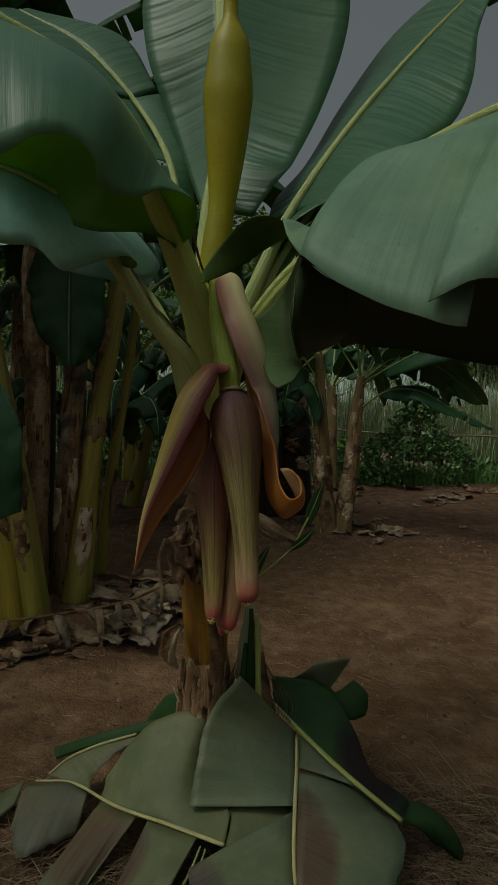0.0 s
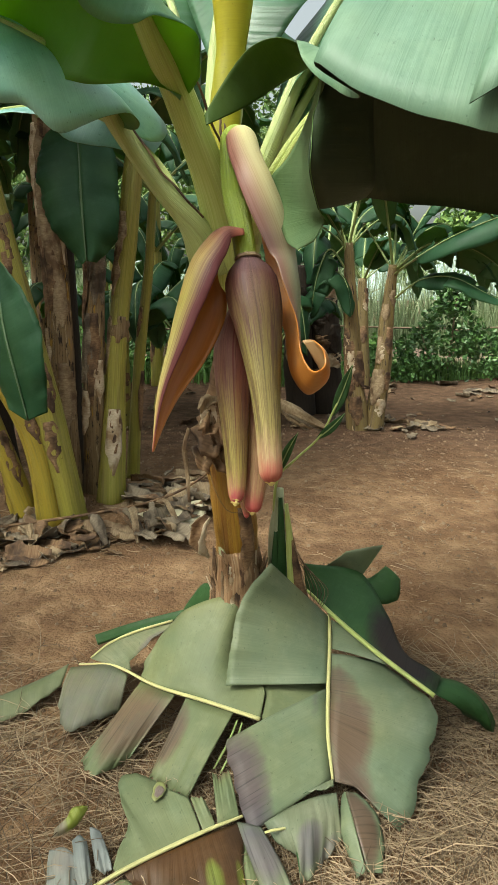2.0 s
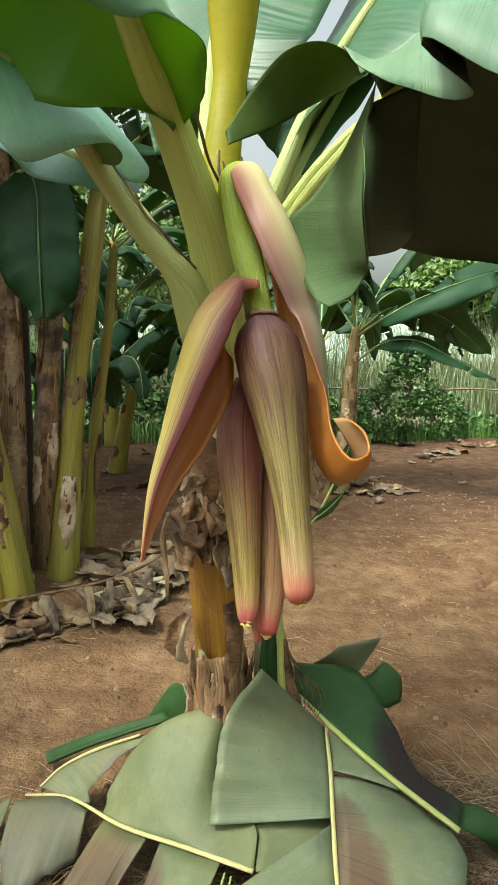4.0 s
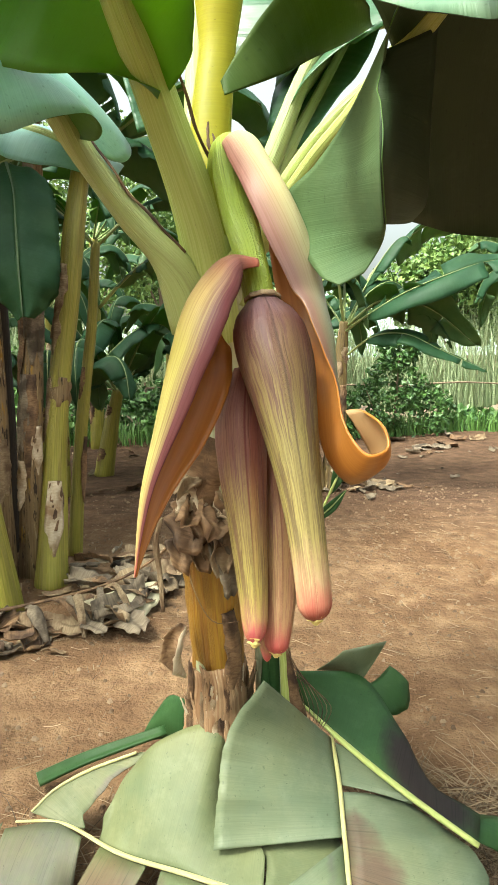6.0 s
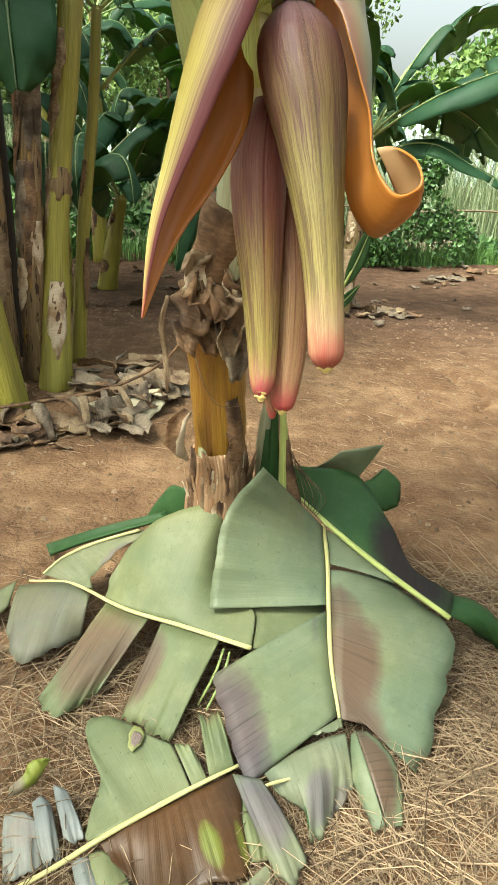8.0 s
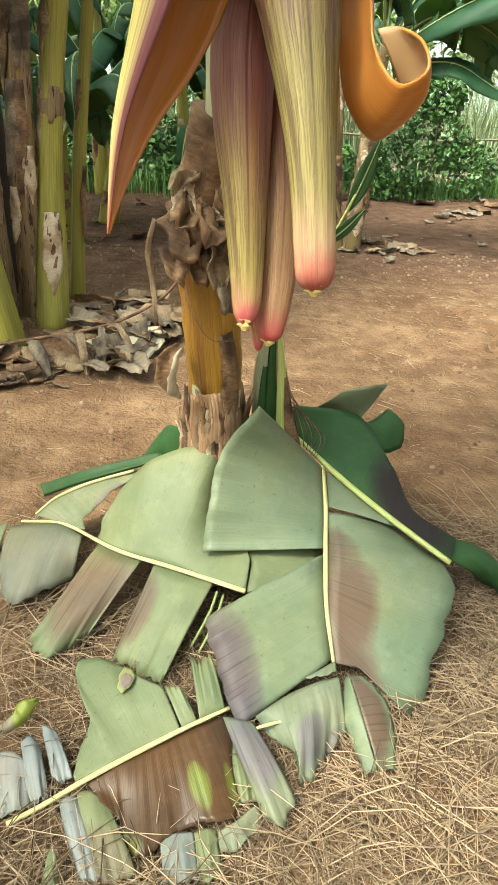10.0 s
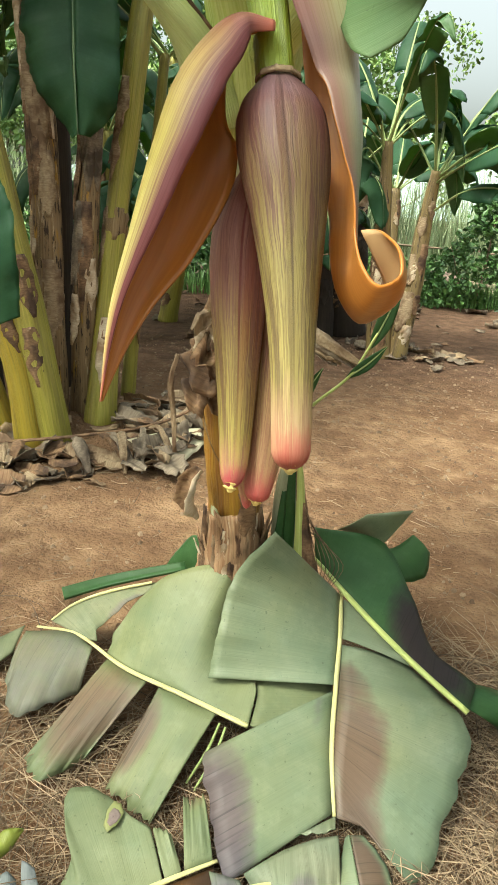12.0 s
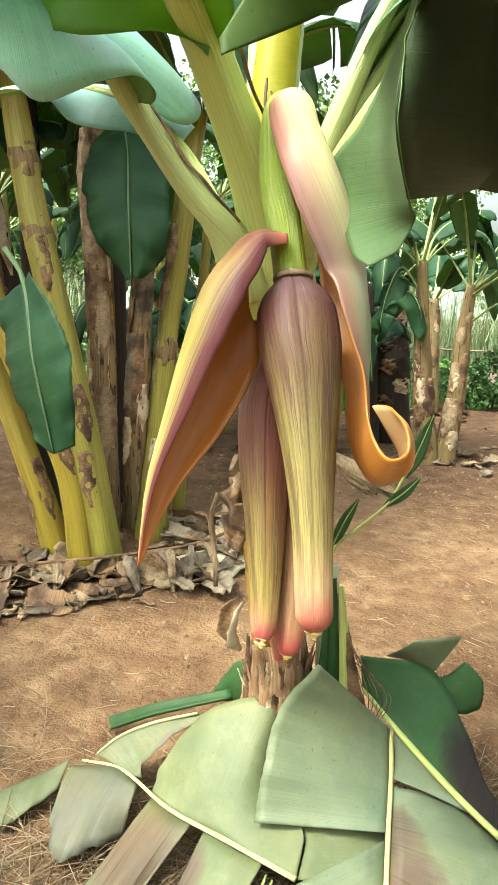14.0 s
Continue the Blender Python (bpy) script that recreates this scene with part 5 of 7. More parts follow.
cut_leaf("cut pale green banana leaf, underside up, split into greyed strips", [
    ([(-0.009, 1.711, 0.150), (-0.185, 1.784, 0.150), (-0.33, 1.85, 0.140), (-0.425, 1.925, 0.130)], [(0.001, 1.800, 0.178), (-0.066, 1.982, 0.225), (-0.111, 2.035, 0.372), (-0.236, 2.040, 0.350), (-0.37, 2.03, 0.240), (-0.42, 1.965, 0.17)], dict(bulge=0.02, wave=0.012, n=50, m=16)),
    ([(-0.064, 1.998, 0.215), (0.000, 1.807, 0.172), (-0.005, 1.720, 0.145)], [(0.179, 2.056, 0.200), (0.188, 1.902, 0.175), (0.181, 1.757, 0.120)], dict(bulge=0.0)),
    ([(-0.477, 1.945, 0.125), (-0.566, 2.003, 0.120), (-0.705, 2.014, 0.100)], [(-0.479, 1.844, 0.060), (-0.606, 1.723, 0.050), (-0.685, 1.838, 0.060)], dict(bulge=0.08, wave=0.01, ragged=0.15, rot=[(0.5, 0.6, 0.9, 0.9, 0.5)], mat=2)),
    ([(-0.286, 1.833, 0.140), (-0.347, 1.854, 0.140), (-0.417, 1.904, 0.130)], [(-0.395, 1.650, 0.040), (-0.466, 1.577, 0.040), (-0.538, 1.612, 0.040)], dict(bulge=0.02, wave=0.01, ragged=0.12, rot=[(0.5, 0.45, 0.9, 0.5, 0.85)])),
    ([(-0.090, 1.743, 0.150), (-0.155, 1.764, 0.150), (-0.249, 1.816, 0.140)], [(-0.191, 1.513, 0.040), (-0.249, 1.539, 0.040), (-0.318, 1.587, 0.040)], dict(bulge=0.02, wave=0.009, ragged=0.1, rot=[(0.95, 0.5, 0.3, 0.45, 0.9)]))],
    [CUT_UNDER, CUT_TOP, CUT_GREY, CUT_GREY], [(-0.009, 1.711, 0.150), (-0.185, 1.784, 0.150), (-0.358, 1.863, 0.140), (-0.544, 1.998, 0.120), (-0.691, 2.058, 0.080)])
cut_leaf("cut banana leaf corner, bluish, with a cream rib", [([(-0.651, 2.070, 0.100), (-0.598, 2.120, 0.130), (-0.502, 2.163, 0.160), (-0.370, 2.179, 0.200)], [(-0.537, 2.015, 0.100), (-0.481, 1.987, 0.115), (-0.486, 2.021, 0.130), (-0.424, 2.102, 0.170), (-0.297, 2.207, 0.200)], dict(bulge=0.02, wave=0.009, n=40, ragged=0.1, rot=[(0.6, 1.0, 0.2, 0.3, 0.6)]))], [CUT_FADED, CUT_TOP], [(-0.651, 2.070, 0.100), (-0.598, 2.120, 0.130), (-0.502, 2.163, 0.160), (-0.370, 2.179, 0.200)], (0.003, 0.006, 0.005))
cut_leaf("cut banana leaf end, dull green", [([(-0.724, 2.046, 0.090), (-0.814, 1.994, 0.060), (-0.961, 1.869, 0.040)], [(-0.722, 1.962, 0.060), (-0.783, 1.872, 0.040), (-0.903, 1.755, 0.030)], dict(bulge=0.08, wave=0.01))], [CUT_GREY, CUT_TOP])
cut_leaf("cut pale banana leaf with brown patches along its cream rib", [
    ([(0.203, 2.123, 0.270), (0.201, 1.969, 0.245), (0.190, 1.834, 0.200)], [(0.001, 1.975, 0.537), (-0.095, 1.930, 0.394), (-0.115, 1.870, 0.285), (-0.124, 1.805, 0.196)], dict(bulge=0.02, wave=0.01, n=50, m=14, ragged=0.02)),
    ([(0.190, 1.821, 0.195), (0.190, 1.680, 0.140), (0.196, 1.565, 0.087)], [(-0.100, 1.620, 0.150), (-0.070, 1.519, 0.100), (-0.011, 1.401, 0.050)], dict(bulge=0.02, wave=0.009, ragged=0.06, rot=[(0.6, 1.0, 0.75, 0.36, 0.95), (0.1, 0.12, 0.2, 0.12, 0.4)], mat=2)),
    ([(0.210, 2.108, 0.270), (0.206, 2.034, 0.250), (0.204, 1.963, 0.245)], [(0.337, 1.993, 0.250), (0.385, 1.912, 0.240), (0.375, 1.904, 0.230)], dict(bulge=0.05)),
    ([(0.204, 1.943, 0.240), (0.197, 1.829, 0.200), (0.193, 1.680, 0.140), (0.207, 1.558, 0.087)], [(0.371, 1.942, 0.220), (0.499, 1.774, 0.190), (0.471, 1.639, 0.100), (0.379, 1.470, 0.020), (0.345, 1.559, 0.050)], dict(bulge=0.015, wave=0.012, ragged=0.12, n=40, rot=[(0.3, 0.1, 0.22, 0.2, 0.8), (0.6, 0.2, 0.32, 0.3, 1.0), (0.92, 0.3, 0.24, 0.42, 1.0)]))],
    [CUT_BLUISH, CUT_TOP, CUT_BRUISED, CUT_TOP], [(0.203, 2.136, 0.270), (0.201, 1.969, 0.245), (0.194, 1.829, 0.200), (0.190, 1.680, 0.140), (0.201, 1.557, 0.087)], (0.006, 0.006, 0.006, 0.004))
cut_leaf("cut banana leaf, glossy dark green, blackened at one end", [
    ([(0.120, 2.210, 0.330), (0.244, 2.061, 0.280), (0.366, 1.910, 0.250), (0.507, 1.794, 0.200)], [(0.110, 2.240, 0.420), (0.315, 2.310, 0.360), (0.400, 2.121, 0.300), (0.446, 1.968, 0.240), (0.545, 1.895, 0.200)], dict(bulge=0.03, wave=0.006, rot=[(0.75, 0.6, 0.3, 0.8, 0.95)])),
    ([(0.490, 1.829, 0.200), (0.527, 1.909, 0.190), (0.603, 1.946, 0.160)], [(0.619, 1.870, 0.090), (0.705, 1.849, 0.050), (0.712, 1.914, 0.060)], dict(bulge=0.25, wave=0.01))],
    [CUT_TOP, CUT_TOP], [(0.120, 2.210, 0.330), (0.244, 2.061, 0.280), (0.366, 1.910, 0.250), (0.507, 1.794, 0.200)], (0.006, 0.009, 0.009, 0.008), PETIOLE)
cut_leaf("folded dark green end of a cut leaf", [([(0.188, 2.392, 0.340), (0.255, 2.395, 0.330), (0.330, 2.357, 0.320)], [(0.270, 2.360, 0.420), (0.360, 2.340, 0.450), (0.410, 2.360, 0.450)], dict(bulge=0.08, mat=2)), ([(0.296, 2.333, 0.320), (0.360, 2.329, 0.330), (0.423, 2.373, 0.360)], [(0.375, 2.227, 0.270), (0.459, 2.271, 0.270), (0.477, 2.338, 0.320)], dict(bulge=0.2, ragged=0.05))], [CUT_TOP, CUT_TOP, CUT_BLUISH, CUT_TOP], up=(0, -0.8, 1))
split_leaf = cut_leaf("cut banana leaf, split, one half brown and rotten", [
    ([(-0.317, 1.268, 0.050), (-0.253, 1.301, 0.060), (-0.193, 1.335, 0.065), (-0.128, 1.375, 0.070)], [(-0.327, 1.279, 0.050), (-0.328, 1.332, 0.055), (-0.323, 1.405, 0.060), (-0.357, 1.454, 0.070), (-0.386, 1.530, 0.075), (-0.347, 1.547, 0.085), (-0.292, 1.535, 0.085), (-0.231, 1.494, 0.085), (-0.180, 1.474, 0.080)], dict(bulge=0.02, wave=0.008, n=60, m=14, ragged=0.04, rot=[(0.74, 0.72, 0.035, 0.1, 0.9)])),
    ([(-0.124, 1.378, 0.070), (-0.109, 1.387, 0.070), (-0.095, 1.396, 0.070)], [(-0.175, 1.474, 0.080), (-0.154, 1.472, 0.090), (-0.135, 1.467, 0.085)], dict(bulge=0.03, wave=0.006, ragged=0.12, n=20)),
    ([(-0.091, 1.399, 0.070), (-0.063, 1.415, 0.070), (-0.039, 1.429, 0.070)], [(-0.125, 1.536, 0.100), (-0.104, 1.554, 0.110), (-0.077, 1.543, 0.110)], dict(bulge=0.05, wave=0.008, ragged=0.3, n=24, rot=[(0.5, 1.0, 0.6, 0.2, 0.5)]))],
    [CUT_UNDER, CUT_TOP], [(-0.427, 1.190, 0.030), (-0.364, 1.226, 0.040), (-0.299, 1.266, 0.055), (-0.192, 1.332, 0.068), (-0.108, 1.382, 0.075), (-0.031, 1.429, 0.075)], (0.005, 0.006, 0.006, 0.004))
for name_, at_, wide_, long_, mt_ in (("spot_halo", (-0.262, 1.482, 0.092), 0.017, 0.034, SPOT_HALO), ("spot", (-0.26, 1.478, 0.0935), 0.012, 0.02, SPOT)):
    sh = Sheet()
    ring = np.linspace(0, 2 * np.pi, 24, endpoint=False)
    reach = np.linspace(0.02, 1, 5)[:, None] * (1 + 0.1 * np.sin(3 * ring + 1) + 0.07 * np.sin(7 * ring))[None]
    away = np.linspace(0, 1, 5)[:, None] ** 2 * np.ones(24)
    sh.grid(np.stack([at_[0] + wide_ * reach * np.cos(ring), at_[1] + long_ * reach * np.sin(ring), at_[2] - 0.002 * away], -1), np.stack(np.broadcast_arrays(ring[None] / 6.283, reach), -1), wrap=True)
    sh.made(name_, [mt_], split_leaf, {"spot": "grey-brown dead spot", "spot_halo": "yellow ring round a dead spot"}[name_], thick=0.0006)
cut_leaf("rotten wet brown half of a leaf", [
    ([(-0.298, 1.268, 0.050), (-0.242, 1.300, 0.060), (-0.181, 1.334, 0.065), (-0.108, 1.379, 0.070), (-0.035, 1.424, 0.070)], [(-0.265, 1.236, 0.040), (-0.219, 1.202, 0.035), (-0.203, 1.162, 0.030), (-0.172, 1.142, 0.030), (-0.120, 1.184, 0.035), (-0.068, 1.204, 0.035), (-0.033, 1.204, 0.035), (-0.000, 1.235, 0.035), (-0.013, 1.300, 0.040)], dict(bulge=0.03, wave=0.012, ragged=0.08, n=90, m=18, rot=[(0.68, 0.62, 0.07, 0.3, 0.8), (0.86, 0.8, 0.05, 0.3, 0.7), (0.3, 0.9, 0.08, 0.12, 0.55)]))], [ROTTEN, ROTTEN])
cut_leaf("bleached bluish-grey strips of a withered leaf", [([(-0.418, 1.380, 0.060), (-0.401, 1.373, 0.065), (-0.386, 1.369, 0.060)], [(-0.364, 1.271, 0.040), (-0.345, 1.269, 0.045), (-0.325, 1.276, 0.040)], dict(n=18, m=20, bulge=0.06, wave=0.007, ragged=0.12, seed=51)), ([(-0.452, 1.345, 0.050), (-0.436, 1.354, 0.060), (-0.415, 1.348, 0.050)], [(-0.393, 1.229, 0.035), (-0.376, 1.230, 0.040), (-0.362, 1.236, 0.035)], dict(n=18, m=20, bulge=0.06, wave=0.007, ragged=0.12, seed=52)), ([(-0.503, 1.323, 0.040), (-0.467, 1.325, 0.050), (-0.430, 1.310, 0.045)], [(-0.462, 1.206, 0.020), (-0.423, 1.207, 0.030), (-0.389, 1.230, 0.025)], dict(n=18, m=20, bulge=0.06, wave=0.007, ragged=0.12, seed=53, rot=[(0.5, 0.3, 0.5, 0.4, 0.5)])), ([(-0.341, 1.229, 0.045), (-0.327, 1.234, 0.050), (-0.313, 1.244, 0.045)], [(-0.274, 1.108, 0.020), (-0.254, 1.103, 0.025), (-0.239, 1.111, 0.020)], dict(n=18, m=20, bulge=0.06, wave=0.007, ragged=0.12, seed=54)), ([(-0.144, 1.183, 0.030), (-0.112, 1.188, 0.035), (-0.084, 1.193, 0.030)], [(-0.124, 1.110, 0.020), (-0.094, 1.108, 0.025), (-0.063, 1.115, 0.020)], dict(n=18, m=20, bulge=0.06, wave=0.007, ragged=0.12, seed=55))], [BLEACHED, BLEACHED])
cut_leaf("limp grey-green leaf strips", [([(-0.312, 1.247, 0.045), (-0.284, 1.250, 0.050), (-0.248, 1.232, 0.040)], [(-0.247, 1.110, 0.020), (-0.210, 1.102, 0.025), (-0.171, 1.116, 0.020)], dict(n=18, m=20, bulge=0.06, wave=0.007, ragged=0.12, seed=41, rot=[(0.5, 0.8, 0.7, 0.5, 0.6)])), ([(-0.082, 1.193, 0.030), (-0.062, 1.199, 0.035), (-0.043, 1.201, 0.030)], [(-0.063, 1.115, 0.020), (-0.043, 1.114, 0.020), (-0.024, 1.117, 0.020)], dict(n=18, m=20, bulge=0.06, wave=0.007, ragged=0.12, seed=42)), ([(-0.338, 1.122, 0.020), (-0.336, 1.147, 0.030), (-0.330, 1.155, 0.030)], [(-0.328, 1.087, 0.020), (-0.312, 1.084, 0.020), (-0.306, 1.115, 0.020)], dict(n=18, m=20, bulge=0.06, wave=0.007, ragged=0.12, seed=44)), ([(-0.028, 1.378, 0.050), (-0.011, 1.366, 0.050), (0.008, 1.359, 0.045)], [(-0.004, 1.251, 0.030), (0.018, 1.252, 0.030), (0.044, 1.265, 0.030)], dict(n=18, m=20, bulge=0.06, wave=0.007, ragged=0.12, seed=43))], [CUT_UNDER, CUT_UNDER])
cut_leaf("purplish grey limp strip bleached at its end", [([(-0.043, 1.401, 0.085), (-0.011, 1.394, 0.090), (0.019, 1.396, 0.080)], [(0.054, 1.213, 0.030), (0.081, 1.207, 0.040), (0.111, 1.251, 0.035)], dict(n=18, m=20, bulge=0.06, wave=0.007, ragged=0.12, seed=45, rot=[(0.5, 0.35, 0.8, 0.45, 0.8)])), ([(-0.039, 1.196, 0.030), (-0.011, 1.207, 0.040), (0.031, 1.245, 0.040)], [(-0.031, 1.167, 0.020), (-0.002, 1.165, 0.030), (0.049, 1.224, 0.025)], dict(n=18, m=20, bulge=0.06, wave=0.007, ragged=0.12, seed=46))], [CUT_FADED, CUT_FADED])
cut_leaf("crumpled greying leaf piece", [
    ([(0.209, 1.515, 0.090), (0.161, 1.495, 0.095), (0.100, 1.465, 0.090), (0.025, 1.414, 0.075)], [(0.217, 1.405, 0.030), (0.197, 1.391, 0.030), (0.166, 1.329, 0.025), (0.121, 1.288, 0.020), (0.114, 1.346, 0.040), (0.055, 1.385, 0.050)], dict(bulge=0.12, wave=0.014, ragged=0.16, n=50, m=18, rot=[(0.45, 0.6, 0.2, 0.35, 0.7), (0.2, 0.95, 0.2, 0.3, 0.6)])),
    ([(0.121, 1.493, 0.100), (0.161, 1.517, 0.105), (0.202, 1.546, 0.105)], [(0.141, 1.490, 0.110), (0.171, 1.494, 0.115), (0.202, 1.510, 0.110)], dict(bulge=0.15, wave=0.004))], [CUT_FADED, CUT_TOP], [(0.020, 1.383, 0.070), (0.043, 1.389, 0.075), (0.089, 1.408, 0.070)], (0.003, 0.004, 0.003))
cut_leaf("folded green leaf piece with a brown half", [
    ([(0.235, 1.520, 0.090), (0.254, 1.422, 0.075), (0.278, 1.338, 0.030)], [(0.265, 1.536, 0.075), (0.313, 1.480, 0.060), (0.328, 1.427, 0.040), (0.312, 1.344, 0.020)], dict(bulge=0.05, wave=0.005, ragged=0.06, n=30, rot=[(0.45, 0.3, 0.6, 0.6, 1.0)])),
    ([(0.232, 1.519, 0.092), (0.251, 1.419, 0.078), (0.275, 1.337, 0.032)], [(0.221, 1.519, 0.080), (0.215, 1.437, 0.050), (0.251, 1.328, 0.020)], dict(bulge=0.08, wave=0.005, ragged=0.08, n=30))], [CUT_BLUISH, CUT_TOP])
cut_leaf("small yellowing leaf on the straw", [([(-0.517, 1.378, 0.020), (-0.483, 1.386, 0.030), (-0.459, 1.408, 0.040), (-0.448, 1.449, 0.050)], [(-0.515, 1.387, 0.040), (-0.488, 1.404, 0.060), (-0.478, 1.428, 0.070), (-0.450, 1.448, 0.060)], dict(bulge=0.2, wave=0.008, n=30, rot=[(0.1, 0.5, 0.3, 1, 0.8)]))], [YELLOWED, CUT_TOP])
cut_leaf("dark green leaf behind the stem foot", [([(-0.420, 2.500, 0.030), (-0.330, 2.480, 0.050), (-0.250, 2.420, 0.080)], [(-0.370, 2.520, 0.120), (-0.310, 2.500, 0.200), (-0.250, 2.440, 0.220)], dict(bulge=0.1))], [CUT_TOP, CUT_TOP], up=(0, -1, 0.3))
stalk_ = thing("cut_petiole", "cut green leaf stalk with an open channel", "leaf stalk")
sh = Sheet()
tube(sh, [(-0.704, 2.280, 0.050), (-0.564, 2.358, 0.070), (-0.317, 2.424, 0.120)], [0.024, 0.022, 0.018], 20, 14, (0, -0.5, 1), 0.8, 0.5)
sh.made("stalk", [CUT_TOP], stalk_)
for k, (a0, b0) in enumerate([((-0.079, 1.732, 0.130), (-0.136, 1.620, 0.050)), ((-0.063, 1.721, 0.130), (-0.114, 1.604, 0.050))]):
    ob = thing("leaf_rib_strip", "thin green rib strip on the straw", "leaf strip", "rib strips")
    rib_part("strip", [a0, ((a0[0] + b0[0]) / 2 + 0.01, (a0[1] + b0[1]) / 2, 0.1), b0], [0.003, 0.004, 0.003], ob, RIB, n=10, m=6)


# ---- the old clump of banana stems ----
def trunk(name, label, pts, radii, material, group, lump=0.07, seed=0, n=44, flaps=0, flapmat=None, knots=()):
    ob = thing(name, label, "banana plant", group)
    sh = Sheet()
    tube(sh, pts, radii, n, 22, lump=lump, seed=seed)
    sh.made("pseudostem", [material], ob)
    rng = np.random.RandomState(seed + 40)
    c = curve(pts, 60)
    for k in range(flaps):
        i = rng.randint(3, 44)
        ln = rng.randint(7, 15)
        a = rng.uniform(-1.2, 1.2)
        o = np.array((math.sin(a), -math.cos(a), 0.0))
        r = np.interp(i / 60, np.linspace(0, 1, len(radii)), radii)
        seg = c[i:min(59, i + ln):3][::-1]
        mid = [q + o * (r * 1.0 + 0.004 + 0.02 * (j / len(seg)) * rng.rand()) for j, q in enumerate(seg)]
        if len(mid) > 2:
            sheath("dry_sheath", mid, o, [r * 0.5, r * 0.75, r * 0.7, r * 0.15], ob, (flapmat or DRY_BROWN) if k % 3 else (DRY_BROWN, TAN_PEEL)[k % 2], "", 1.0, seed * 9 + k, ragged=0.8)
    for at, r in knots:
        i = int(at * 59)
        sh = Sheet()
        tube(sh, [c[i - 2], c[i], c[i + 2]], [r * 0.9, r * 1.06, r * 0.92], 8, 20, lump=0.12, seed=seed)
        sh.made("sheath_ring", [CLUMP_BROWN], ob, "rough brown sheath scar")
    return ob


CL = "stems of the old clump"
T1 = trunk("banana_plant", "leaning yellow-green banana stem", [(-1.643, 3.728, 0.000), (-1.786, 3.750, 0.479), (-1.977, 3.800, 0.957), (-2.191, 3.850, 1.557)] + [(-2.45, 3.9, 2.5)], [0.085, 0.072, 0.06, 0.055, 0.05], CLUMP_YELLOW, CL, seed=1, flaps=2)
T2 = trunk("banana_plant", "yellow-green banana stem leaning outward", [(-1.432, 3.618, 0.000), (-1.521, 3.650, 0.551), (-1.839, 3.650, 1.266), (-2.011, 3.650, 1.860), (-2.175, 3.650, 2.429)], [0.088, 0.075, 0.068, 0.06, 0.05], CLUMP_YELLOW, CL, seed=2, flaps=2)
T3 = trunk("banana_plant", "tall yellow-green banana stem with brown scar rings", [(-1.325, 3.666, 0.000), (-1.437, 3.700, 0.704), (-1.577, 3.720, 1.373), (-1.691, 3.750, 1.899), (-1.776, 3.780, 2.406), (-1.847, 3.800, 2.815)], [0.1, 0.088, 0.08, 0.078, 0.07, 0.05], CLUMP_GREEN, CL, seed=3, flaps=3, knots=((0.62, 0.078), (0.75, 0.074)))
T4 = trunk("banana_plant", "thick banana stem wrapped in dry brown sheaths", [(-1.472, 3.983, 0.000), (-1.461, 4.000, 0.726), (-1.450, 4.020, 1.437), (-1.494, 4.050, 2.197), (-1.496, 4.100, 2.365)] + [(-1.52, 4.15, 3.1)], [0.1, 0.082, 0.076, 0.068, 0.06, 0.045], CLUMP_BROWN, CL, seed=4, flaps=24, flapmat=DRY, lump=0.09)
T5 = trunk("banana_plant", "dull brown banana stem in shade", [(-1.332, 4.121, 0.000), (-1.289, 4.100, 0.714), (-1.241, 4.120, 1.440), (-1.216, 4.200, 2.126)] + [(-1.2, 4.25, 2.9)], [0.085, 0.068, 0.06, 0.054, 0.045], CLUMP_BROWN, CL, seed=5, flaps=16, flapmat=DRY_GREY, lump=0.09)
T6 = trunk("banana_plant", "curved yellow-green banana stem with a brown knot", [(-1.18, 3.98, 0.0), (-1.171, 4.15, 0.708), (-1.129, 4.2, 1.163), (-1.057, 4.25, 1.725), (-1.008, 4.3, 2.141), (-0.967, 4.4, 2.533)],
           [0.1, 0.074, 0.062, 0.066, 0.062, 0.055], CLUMP_GREEN, CL, seed=6, flaps=6, flapmat=DRY, knots=((0.45, 0.066),))
T7 = trunk("banana_plant", "slim green banana shoot", [(-1.234, 4.697, 0.000), (-1.162, 4.750, 0.830), (-1.067, 4.800, 1.532), (-1.013, 4.850, 2.125)], [0.05, 0.042, 0.036, 0.03], CLUMP_GREEN, CL, seed=7, flaps=2)
for k, (x, y, r, lx, mt) in enumerate([(-1.95, 4.2, 0.08, -0.35, CLUMP_SHADED), (-1.42, 4.5, 0.06, 0.05, CLUMP_GREEN)]):
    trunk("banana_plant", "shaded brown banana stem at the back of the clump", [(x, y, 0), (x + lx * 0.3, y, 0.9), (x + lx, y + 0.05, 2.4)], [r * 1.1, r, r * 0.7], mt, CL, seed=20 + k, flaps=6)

h1 = [(-1.279, 4.000, 2.400), (-1.212, 3.900, 2.225), (-1.190, 3.820, 1.908), (-1.177, 3.800, 1.579)]
ob = blade("leaf", [(h1, [(-1.36, 4.0, 2.36), (-1.47, 3.9, 2.2), (-1.44, 3.85, 1.93), (-1.36, 3.85, 1.72), (-1.22, 3.83, 1.56)], dict(bulge=0.06, wave=0.035, ragged=0.09, n=90)),
                    (h1, [(-1.19, 4.0, 2.36), (-1.03, 3.95, 2.26), (-0.985, 3.88, 1.95), (-1.0, 3.86, 1.70), (-1.12, 3.83, 1.57)], dict(bulge=0.06, wave=0.035, ragged=0.09, n=90))],
           [FAR_TOP, FAR_UNDER], T5, "dark green leaf hanging straight down", up=(0, -1, 0.2))
rib_part("midrib", h1, [0.009, 0.007, 0.003], ob, RIB_DARK)
